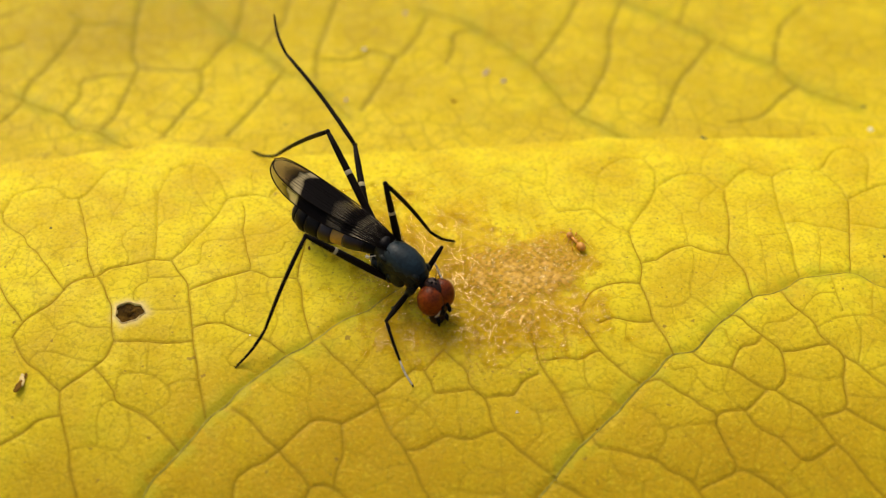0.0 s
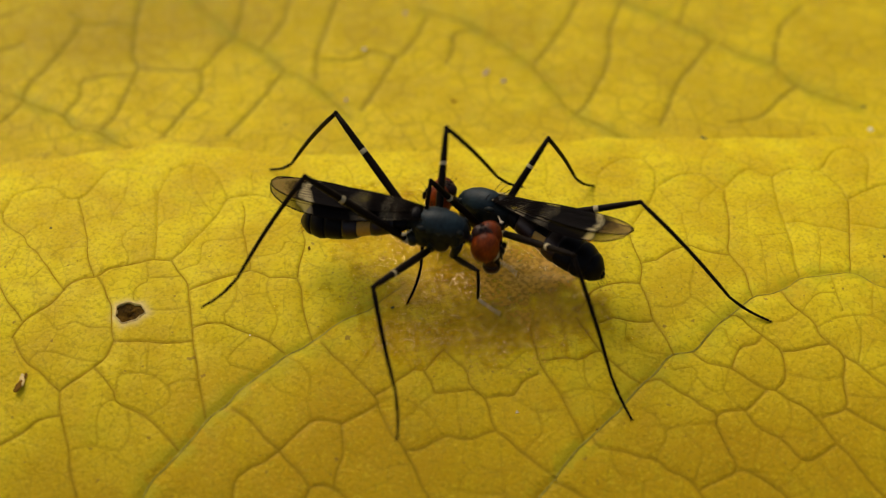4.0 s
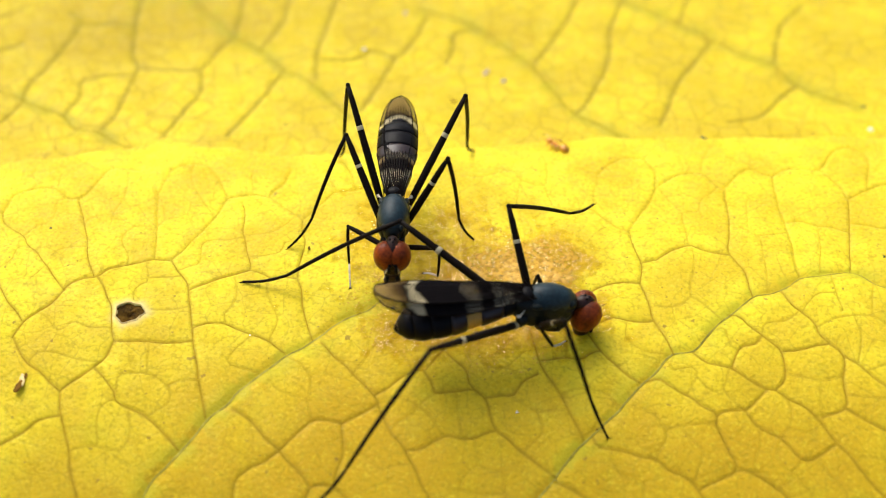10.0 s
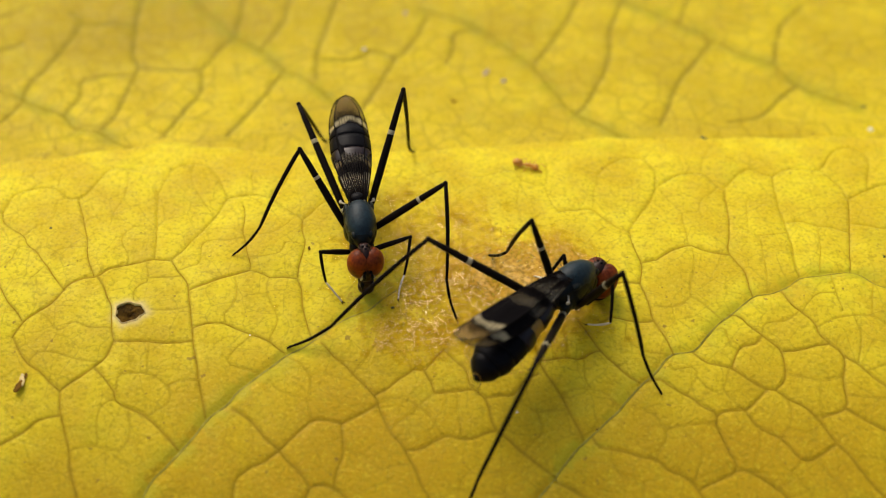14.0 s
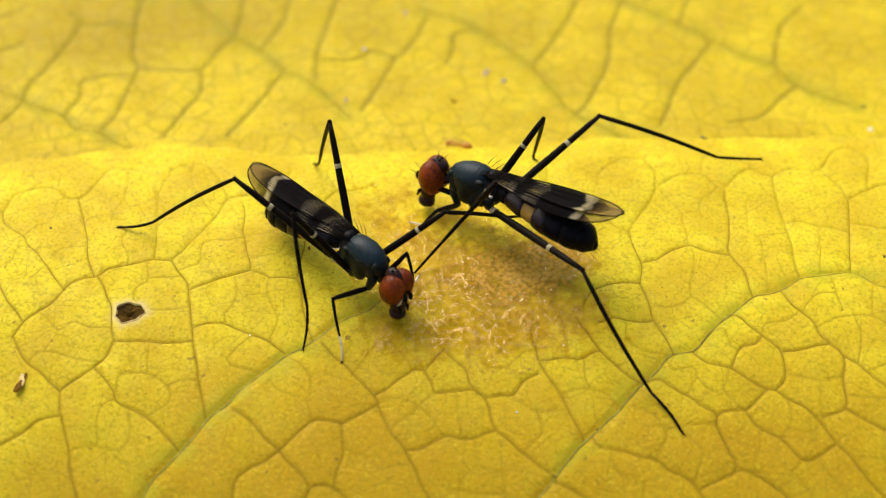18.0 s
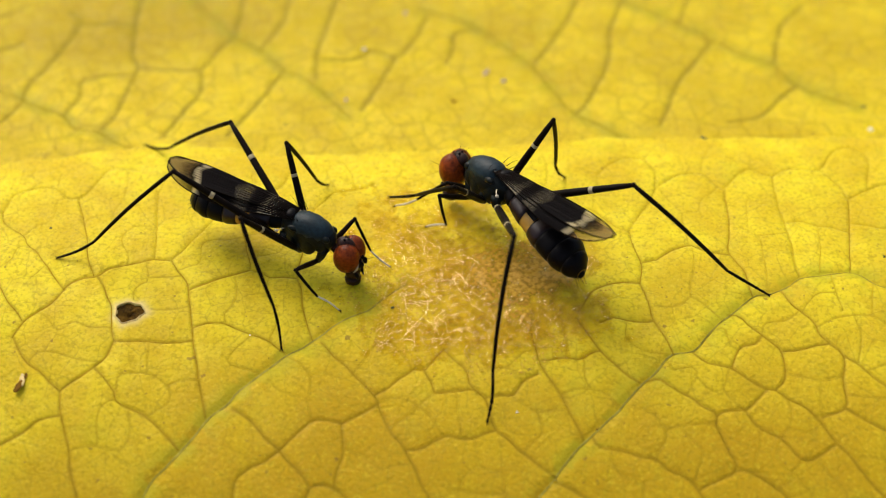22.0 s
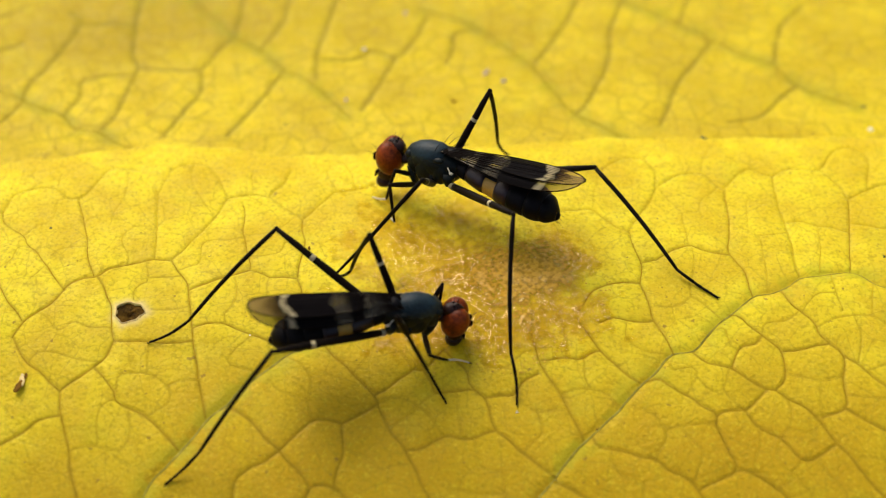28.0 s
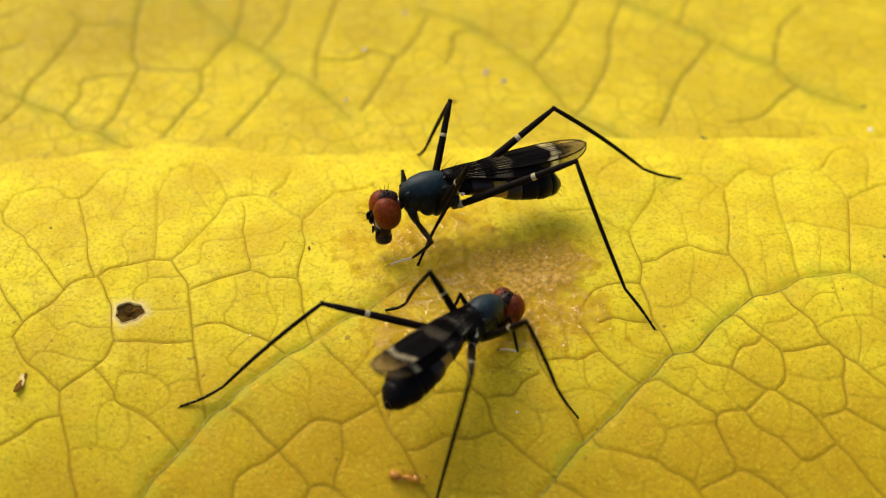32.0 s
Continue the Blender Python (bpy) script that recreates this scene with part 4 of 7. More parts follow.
def scab():
    """A worn spot: two brown ends joined by a cream ridge."""
    ob = tagged(new("scab"), "brown and cream scab on the yellow leaf", "scab")
    for name, mat, lumps, label in (("crust", BROWN_FLECK, ((0.10, 0.32, 0.15, 0.17), (0.15, 0.12, 0.07, 0.24), (-0.06, -0.46, 0.13, 0.18), (0.02, -0.26, 0.09, 0.18), (-0.12, -0.54, 0.10, 0.08)), "brown crust"),
                                    ("ridge", RIM, ((-0.01, 0.16, 0.08, 0.2), (0.02, -0.08, 0.09, 0.24), (0.11, -0.26, 0.06, 0.16), (0.20, 0.46, 0.07, 0.12)), "cream ridge")):
        pieces = []
        for k, (x, y, rx, ry) in enumerate(lumps):
            v, f = ball((x, y * 1.35, 0.0), (rx, ry * 1.3, 0.035), 12, 6)
            pieces.append(([q * (1 + 0.3 * noise.noise(q * 6 + Vector((k, 3, 0)))) for q in v], f))
        part(name, mesh_of(name, *joined(*pieces), mat), ob, label)
    ob.location = (-16.85 * MM, -6.3 * MM, (on_ground(-16.85, -6.3) - 0.015) * MM)


scab()
fleck("speck", -2.06, -3.15, 0.12, DARK_FLECK, "dark green speck stuck in the syrup", seed=11)
fleck("speck", -16.77, 1.3, 0.1, DARK_FLECK, "dark green speck on the yellow leaf", seed=12, lobes=2)
fleck("speck", -14.82, 6.24, 0.07, DARK_FLECK, "dark speck on the yellow leaf", seed=13, lobes=1)
fleck("speck", -3.48, -5.62, 0.06, DARK_FLECK, "dark speck on the yellow leaf", seed=14, lobes=1)
fleck("speck", 6.07, -8.5, 0.1, BROWN_FLECK, "dark brown speck by the main vein", seed=15, lobes=2)
fleck("speck", 4.41, -10.47, 0.07, DARK_FLECK, "dark speck by the main vein", seed=16, lobes=1)
fleck("speck", -7.03, -5.55, 0.06, BROWN_FLECK, "brown speck on the yellow leaf", seed=17, lobes=1)
fleck("speck", 11.92, 8.06, 0.22, DARK_FLECK, "green speck on the leaf margin", seed=18, flat=0.15)
fleck("speck", 16.25, 4.39, 0.06, DARK_FLECK, "dark speck on the yellow leaf", seed=19, lobes=1)
fleck("speck", 9.89, -2.19, 0.05, DARK_FLECK, "dark speck on the yellow leaf", seed=20, lobes=1)
fleck("speck", -5.64, 0.08, 0.13, BROWN_FLECK, "brown speck at the edge of the syrup", seed=21)
fleck("speck", -4.29, -2.63, 0.07, DARK_FLECK, "dark speck in the syrup", seed=22, lobes=1)
fleck("speck", -7.82, -4.51, 0.07, WHITE_FLECK, "white speck on the yellow leaf", seed=23, lobes=2)
fleck("speck", 2.93, -7.82, 0.08, WHITE_FLECK, "white speck on the yellow leaf", seed=24, lobes=2)
fleck("speck", 18.56, -0.42, 0.1, DARK_FLECK, "dark speck on the yellow leaf", seed=25, lobes=2)
fleck("speck", -12.87, 1.05, 0.06, BROWN_FLECK, "brown speck on the yellow leaf", seed=26, lobes=1)
fleck("speck", -15.34, -0.68, 0.06, BROWN_FLECK, "brown speck on the yellow leaf", seed=27, lobes=1)
fleck("speck", -7.37, 10.34, 0.16, DARK_FLECK, "green speck on the ochre leaf", seed=28, flat=0.15)
fleck("speck", 19.99, 11.65, 0.2, DARK_FLECK, "green speck on the ochre leaf", seed=29, flat=0.15)
fleck("speck", -17.98, 8.56, 0.09, BROWN_FLECK, "brown speck on the ochre leaf", seed=30)

# scabbed mark beside the hole
def ring_rim():
    hx, hy, ra, rb, turn = HOLES[0]
    pts = []
    for k in range(41):
        a = 2 * math.pi * k / 40
        r = 1.10 / (1 + 0.08 * math.sin(3 * a - 1.6) + 0.06 * math.sin(7 * a))
        u, v = ra * r * math.cos(a), rb * r * math.sin(a)
        x, y = hx + u * math.cos(turn) - v * math.sin(turn), hy + u * math.sin(turn) + v * math.cos(turn)
        pts.append((x, y, float(front_height(x, y)) + 0.02))
    radii = [0.022 * (1 + 0.5 * noise.noise(Vector((p[0] * 3, p[1] * 3, 7)))) for p in pts]
    part("hole_rim", mesh_of("hole_rim", *tube(pts, radii, n=6, flat=0.6), RIM), upper_leaf, "pale dried rim of a hole")
    # shreds of the lower skin still span the hole, a little sunken
    spans = [(hx + (p[0] - hx) * k, hy + (p[1] - hy) * k, p[2] - 0.13 - 0.05 * (1 - k) + 0.05 * noise.noise(Vector((p[0] * 4, p[1] * 4, k * 3)))) for k in (1.02, 0.8, 0.55, 0.3, 0.08) for p in pts[:-1]]
    quads = [[r * 40 + c, r * 40 + (c + 1) % 40, r * 40 + 40 + (c + 1) % 40, r * 40 + 40 + c] for r in range(4) for c in range(40)]
    part("hole_skin", mesh_of("hole_skin", spans, quads + [[160 + c for c in range(40)]], DRY_SKIN), upper_leaf, "brown withered skin spanning the hole")


ring_rim()


def syrup():
    """The dried film that the flies feed on: a thin pebbled skin with a ragged outline."""
    xs, ys = np.arange(-8.5, 10.0, 0.075), np.arange(-9.5, 5.5, 0.075)
    X, Y = np.meshgrid(xs, ys)
    field = np.zeros(X.shape)
    for bx, by, rx, ry, w in ((-0.57, 0.42, 3.59, 3.31, 0.62), (2.73, -1.53, 3.29, 2.47, 1.0), (4.16, -0.9, 2.13, 2.02, 1.0), (-0.09, -4.38, 3.44, 1.37, 0.75), (2.44, -4.11, 2.76, 1.54, 0.85), (-3.43, -0.26, 2.14, 2.11, 0.42), (5.22, -3.57, 2.31, 1.73, 0.6), (-2.07, 3.35, 2.71, 1.63, 0.42), (0.87, 1.85, 1.7, 1.69, 0.6), (0.37, -2.13, 4.68, 2.9, 0.6)):
        field = np.maximum(field, w * np.exp(-(((X - bx) / rx) ** 2 + ((Y - by) / ry) ** 2)))
    field += 0.30 * wave(X, Y, 1.6, 11) + 0.30 * wave(X, Y, 0.7, 12)
    rng = np.random.RandomState(5)
    grit = np.zeros(X.shape)
    for k in range(9000):
        cx, cy, r, h = rng.uniform(-8.5, 10), rng.uniform(-9.5, 5.5), rng.uniform(0.05, 0.15), rng.uniform(0.02, 0.075)
        s, a = rng.uniform(1, 2.4), rng.uniform(0, 3.14)
        i0, i1 = np.searchsorted(xs, [cx - 0.5, cx + 0.5])
        j0, j1 = np.searchsorted(ys, [cy - 0.5, cy + 0.5])
        u = (X[j0:j1, i0:i1] - cx) * math.cos(a) + (Y[j0:j1, i0:i1] - cy) * math.sin(a)
        v = -(X[j0:j1, i0:i1] - cx) * math.sin(a) + (Y[j0:j1, i0:i1] - cy) * math.cos(a)
        grit[j0:j1, i0:i1] = np.maximum(grit[j0:j1, i0:i1], h * np.exp(-((u / (r * s)) ** 2 + (v / r) ** 2)))
    body = np.clip((field - 0.30) / 0.5, 0, 1)
    Z = front_height(X, Y) + 0.035 * wave(X, Y, 1.4, 3) + 0.05 * wave(X, Y, 4.0, 4) + 0.012 + 0.05 * body + grit * (0.2 + 0.5 * body) - 0.05 * (field < 0.32)
    keep = field > 0.27
    ids = np.arange(X.size).reshape(X.shape)
    full = keep[:-1, :-1] & keep[:-1, 1:] & keep[1:, :-1] & keep[1:, 1:]
    quads = np.stack([ids[:-1, :-1], ids[:-1, 1:], ids[1:, 1:], ids[1:, :-1]], -1)[full]
    me = bpy.data.meshes.new("dried_syrup")
    me.from_pydata(np.stack([X.ravel(), Y.ravel(), Z.ravel()], -1) * MM, [], quads.tolist())
    me.polygons.foreach_set("use_smooth", [True] * len(me.polygons))
    tan = np.clip(0.75 * np.exp(-(((X - 3.6) / 3.5) ** 2 + ((Y + 1.6) / 2.7) ** 2)) + 0.5 * np.exp(-(((X + 3) / 2) ** 2 + ((Y - 2.2) / 1.6) ** 2)) + 0.3 * wave(X, Y, 1.3, 31), 0, 1) * np.clip(body * 1.6, 0, 1)
    thick = np.clip(0.38 * body + 0.26 * tan + grit * 1.6 * body, 0.0, 0.62)
    for key, values in (("thick", thick), ("tan", tan), ("wet", np.clip(body * 1.6, 0, 1))):
        me.attributes.new(key, "FLOAT", "POINT").data.foreach_set("value", values.ravel().astype(np.float32))
    me.materials.append(SYRUP)
    tagged(new("dried_syrup", me), "glossy tan film of dried syrup on the yellow leaf", "spill", kind="stuff")


syrup()


def syrup_beads():
    """Glinting sugar grains stuck in the film."""
    rng = random.Random(21)
    pieces, count = [], 0
    while count < 2600:
        x, y = rng.gauss(1.2, 3.2), rng.gauss(-2.6, 2.2)
        if ((x - 1.4) / 5.6) ** 2 + ((y + 2.4) / 4.0) ** 2 > 1 or noise.noise(Vector((x * 0.8, y * 0.8, 3))) < rng.uniform(-0.5, 0.25):
            continue
        r = rng.uniform(0.012, 0.034)
        turn = Euler((0, 0, rng.uniform(0, 3.1))).to_matrix()
        z = float(front_height(x, y)) + 0.035 * float(wave(np.array([[x]]), np.array([[y]]), 1.4, 3)[0, 0]) + 0.05 * float(wave(np.array([[x]]), np.array([[y]]), 4.0, 4)[0, 0])
        pieces.append(ball((x, y, z + 0.03), (r * rng.uniform(1, 2.2), r, r * 0.7), 7, 5, turn))
        count += 1
    tagged(new("sugar_grains", mesh_of("sugar_grains", *joined(*pieces), BEAD)), "pale glinting sugar grains stuck in the dried syrup", "crumbs", kind="stuff")


syrup_beads()

# ---- the flies ----
NECK, ABDOMEN, HEAD_OUT = Vector((1.25, 0, 0.05)), Vector((-1.05, 0, -0.15)), 0.85
HIPS = [(0.75, 0.35, -1.2), (0.75, -0.35, -1.2), (-0.15, 0.45, -0.95), (-0.15, -0.45, -0.95), (-0.95, 0.45, -0.85), (-0.95, -0.45, -0.85)]
FEMUR, TIBIA, TARSUS = (1.9, 4.3, 5.75), (1.7, 4.15, 5.6), (1.1, 1.85, 2.0)


def build_head(fly, s):
    """The head round its own centre; x looks ahead, the mouth points down."""
    skull = joined(ball((-0.05, 0, 0.07), (0.46, 0.30, 0.76), 24, 16), ball((-0.16, 0, 0.50), (0.36, 0.29, 0.30), 16, 10), ball((0.36, 0, -0.14), (0.21, 0.15, 0.40), 14, 10), ball((0.20, 0, -0.42), (0.36, 0.36, 0.36)), tube([(-0.78, 0, 0.12), (-0.3, 0, 0.0)], [0.15, 0.26]))
    head = part("head", mesh_of("head", *sized(skull, s), FACE), fly, "dark brown head with large red eyes")
    for side in (1, -1):
        turn = Euler((radians(-6 * side), radians(10), radians(10 * side))).to_matrix()
        part("eye", mesh_of("eye", *sized(ball((0.03, 0.22 * side, 0.0), (0.54, 0.51, 0.73), 28, 18, turn), s), EYE_RED), head, "brick-red compound eye")
        feeler = joined(ball((0.54, 0.12 * side, 0.02), (0.10, 0.08, 0.10), 10, 6), ball((0.66, 0.15 * side, -0.14), (0.10, 0.07, 0.19), 10, 8),
                        hair((0.70, 0.16 * side, -0.08), (1.10, 0.32 * side, 0.06), 0.014))
        part("antenna", mesh_of("antenna", *sized(feeler, s), BLACK), head, "short black antenna with a bristle")
        part("palp", mesh_of("palp", *sized(tube([(0.30, 0.16 * side, -0.62), (0.50, 0.2 * side, -0.78), (0.56, 0.2 * side, -1.02)], [0.06, 0.08, 0.03]), s), BLACK), head)
        part("face_stripe", mesh_of("face_stripe", *sized(tube([(0.53, 0.20 * side, -0.10), (0.50, 0.24 * side, -0.40), (0.36, 0.26 * side, -0.62)], [0.03, 0.05, 0.03], 6), s), PALE), head, "pale line along the face")
    for dx, dy in ((0.08, 0), (-0.06, 0.09), (-0.06, -0.09)):
        part("ocellus", mesh_of("ocellus", *sized(ball((-0.08 + dx, dy, 0.80), (0.06, 0.06, 0.05), 8, 6), s), BLACK), head)
    mouth = joined(tube([(0.16, 0, -0.50), (0.20, 0, -0.85), (0.20, 0, -1.10)], [0.36, 0.32, 0.28], 12),
                   tube([(0.20, 0, -1.04), (0.21, 0, -1.18), (0.21, 0, -1.34)], [0.28, 0.34, 0.32], 12))
    part("proboscis", mesh_of("proboscis", *sized(mouth, s), FACE), head, "dark fleshy proboscis")
    for k in range(3):
        for q in (1, -1):
            part("bristle", mesh_of("bristle", *sized(hair((-0.2 + 0.12 * k, 0.16 * q, 0.68), (-0.32 + 0.2 * k, 0.28 * q, 1.0), 0.014), s), BLACK), head)
    return head


def slim(piece, by=0.88):
    return [(v[0], v[1] * by, v[2]) for v in piece[0]], piece[1]


def build_thorax(fly, s):
    side = loft([(1.32, -0.02, 0.13, 0.15, 0.15), (1.22, 0.02, 0.34, 0.36, 0.36), (0.95, 0.02, 0.55, 0.55, 0.66), (0.5, 0.02, 0.74, 0.70, 0.92), (0.0, -0.02, 0.80, 0.72, 1.02),
                 (-0.5, -0.06, 0.74, 0.66, 0.98), (-0.9, -0.1, 0.58, 0.52, 0.84), (-1.2, -0.15, 0.36, 0.36, 0.55), (-1.35, -0.18, 0.2, 0.2, 0.25)], 24)
    part("thorax", mesh_of("thorax", *sized(slim(side), s), PLEURA), fly, "glossy dark thorax")
    shield = loft([(1.22, 0.12, 0.14, 0.20, 0.06), (1.05, 0.14, 0.42, 0.42, 0.1), (0.7, 0.16, 0.64, 0.58, 0.12), (0.2, 0.18, 0.75, 0.66, 0.12), (-0.3, 0.18, 0.72, 0.62, 0.12),
                   (-0.62, 0.16, 0.56, 0.52, 0.1), (-0.72, 0.15, 0.4, 0.42, 0.1)], 24)
    part("scutum", mesh_of("scutum", *sized(slim(shield), s), BLUE), fly, "slate-blue back shield")
    for q in (1, -1):
        for name, c, r in (("front_plate", (0.78, 0.46 * q, -0.18), (0.30, 0.20, 0.42)), ("side_plate", (0.22, 0.56 * q, -0.34), (0.44, 0.27, 0.58)),
                           ("hind_plate", (-0.48, 0.54 * q, -0.36), (0.40, 0.23, 0.52)), ("shoulder_knob", (0.98, 0.40 * q, 0.24), (0.20, 0.16, 0.18)), ("wing_root", (-0.52, 0.60 * q, 0.26), (0.26, 0.16, 0.14))):
            part(name, mesh_of(name, *sized(slim(ball(c, r, 16, 10)), s), PLEURA), fly)
    part("scutellum", mesh_of("scutellum", *sized(ball((-0.9, 0, 0.52), (0.26, 0.32, 0.16), 14, 8), s), BLACK), fly)
    for q in (1, -1):
        knob = joined(tube([(-0.95, 0.5 * q, 0.0), (-1.2, 0.75 * q, -0.1)], [0.03, 0.03], 6), ball((-1.22, 0.72 * q, -0.12), (0.10, 0.07, 0.07), 10, 6))
        part("haltere", mesh_of("haltere", *sized(knob, s), PALE), fly, "pale balancing knob")
    for q in (1, -1):
        for k in range(3):
            part("bristle", mesh_of("bristle", *sized(hair((-0.35 - 0.2 * k, 0.42 * q, 0.68 - 0.06 * k), (-0.75 - 0.3 * k, 0.55 * q, 1.15 - 0.1 * k), 0.016), s), BLACK), fly)
        part("bristle", mesh_of("bristle", *sized(hair((-1.05, 0.15 * q, 0.6), (-1.6, 0.3 * q, 0.85), 0.016), s), BLACK), fly)
    for i, (x, y, z) in enumerate(HIPS):
        q = 1 if y > 0 else -1
        top = (x + (0.18 if i < 2 else 0.05), y * 0.8, z + (0.85 if i < 2 else 0.45))
        part("coxa", mesh_of("coxa", *sized(tube([top, ((x + top[0]) / 2 + 0.04, y, (z + top[2]) / 2), (x, y, z)], [0.24, 0.2, 0.14] if i < 2 else [0.3, 0.26, 0.18]), s), PLEURA), fly)


def build_abdomen(fly, s):
    """x runs backwards from the waist; the back stays level under the wings while the belly deepens towards the tip."""
    knots = [0, 0.08, 0.3, 0.55, 0.8, 0.93, 1]

    def ring(u):
        w, top, low = (float(np.interp(u, knots, v)) for v in ([0.22, 0.44, 0.72, 0.92, 0.90, 0.62, 0.24], [0.26, 0.40, 0.46, 0.46, 0.38, 0.14, -0.28], [-0.24, -0.38, -0.60, -0.86, -1.0, -0.98, -0.80]))
        return 4.9 * u, (top + low) / 2, w, (top - low) / 2
    core = loft([(x, z, w * 0.93, h * 0.93, h * 0.93) for x, z, w, h in map(ring, np.linspace(0, 1, 18))])
    core_ob = part("abdomen", mesh_of("abdomen", *sized(core, s), CREAM), fly, "long black abdomen with a cream side band")
    cuts = [0.0, 0.14, 0.33, 0.45, 0.58, 0.74, 0.88, 1.0]
    for (a, b), mat in zip(zip(cuts, cuts[1:]), [BLACK, RUST, None, RUST, BLACK, BLACK, BLACK]):
        steps = [ring(a + (b - a) * i / 6) for i in range(7)]
        if mat is None:
            # a saddle that leaves the cream membrane bare on the sides
            verts = [(x, w * 1.01 * math.cos(radians(50 + 80 * k / 14)), z + h * 1.01 * math.sin(radians(50 + 80 * k / 14))) for x, z, w, h in steps for k in range(15)]
            shell = verts, [[i * 15 + k, i * 15 + k + 1, i * 15 + k + 16, i * 15 + k + 15] for i in range(6) for k in range(14)]
            mat = BLACK
        else:
            shell = loft([(x, z, w * g, h * g, h * g) for (x, z, w, h), g in zip(steps, [0.975, 1.0, 1.01, 1.012, 1.01, 1.005, 0.97])])
        part("segment", mesh_of("segment", *sized(shell, s), mat), core_ob)
    part("tail", mesh_of("tail", *sized(ball((4.86, 0, -0.58), (0.16, 0.18, 0.22), 10, 8), s), BLACK), core_ob)
    for k in range(3):
        for q in (1, -1):
            part("bristle", mesh_of("bristle", *sized(hair((4.8, 0.12 * q, -0.5 - 0.2 * k), (5.15, 0.2 * q, -0.7 - 0.25 * k), 0.015), s), BLACK), core_ob)
    return core_ob


def build_wing(fly, s, side):
    """A long narrow blade folded over the back, its outer edge drooping; x runs from base to tip, out is the leading edge."""
    length, verts, faces, rows, cols = 6.55, [], [], 44, 12

    def drop(y):
        return 0.10 - 0.62 * max(0.0, y + 0.05) ** 2 - 0.05 * min(0.0, y) ** 2

    for i in range(rows + 1):
        u = i / rows
        lead = (0.12 + 0.66 * math.sin(min(1, u * 1.6) * math.pi / 2)) * math.sqrt(max(0.0, 1 - max(0.0, (u - 0.62) / 0.38) ** 2.9))
        trail = -(0.14 + 0.60 * math.sin(min(1, u * 1.6) * math.pi / 2)) * math.sqrt(max(0.0, 1 - max(0.0, (u - 0.60) / 0.40) ** 2.6))
        for k in range(cols + 1):
            y = trail + (lead - trail) * k / cols
            verts.append((length * u, -y * side, drop(y) + 0.012 * math.sin(k * 2.1 + u * 7)))
    for i in range(rows):
        for k in range(cols):
            a = i * (cols + 1) + k
            q = [a, a + cols + 1, a + cols + 2, a + 1]
            faces.append(q[::-1] if side > 0 else q)
    at = pose(-0.55 * MM * s, 0.20 * side * MM * s, (0.50 + 0.03 * side) * MM * s, 0, 2.4, 180 + 1.3 * side)
    blade = part("wing", mesh_of("wing", *sized((verts, faces), s), WING[s]), fly, "smoky wing with milky crossbands", at)
    for k in (-0.56, -0.42, -0.28, -0.14, 0.0, 0.14, 0.28, 0.42, 0.56):
        pts = []
        for u in np.linspace(0, 0.93 - abs(k) * 0.12, 12):
            y = k * math.sin(min(1, u * 1.5 + 0.12) * 1.57) * (1 - 0.2 * u * u)
            pts.append((0.1 + 6.3 * u, -y * side, drop(y) + 0.004))
        part("wing_vein", mesh_of("wing_vein", *sized(tube(pts, [0.030] * 5 + [0.024] + [0.013] * 6, 5), s), WING_VEIN), blade)
    rim = [verts[i * (cols + 1)] for i in range(rows + 1)] + [verts[i * (cols + 1) + cols] for i in range(rows - 1, -1, -1)]
    part("wing_margin", mesh_of("wing_margin", *sized(tube(rim, [0.028] * len(rim), 5), s), WING_VEIN), blade, "dark wing margin")
    return blade


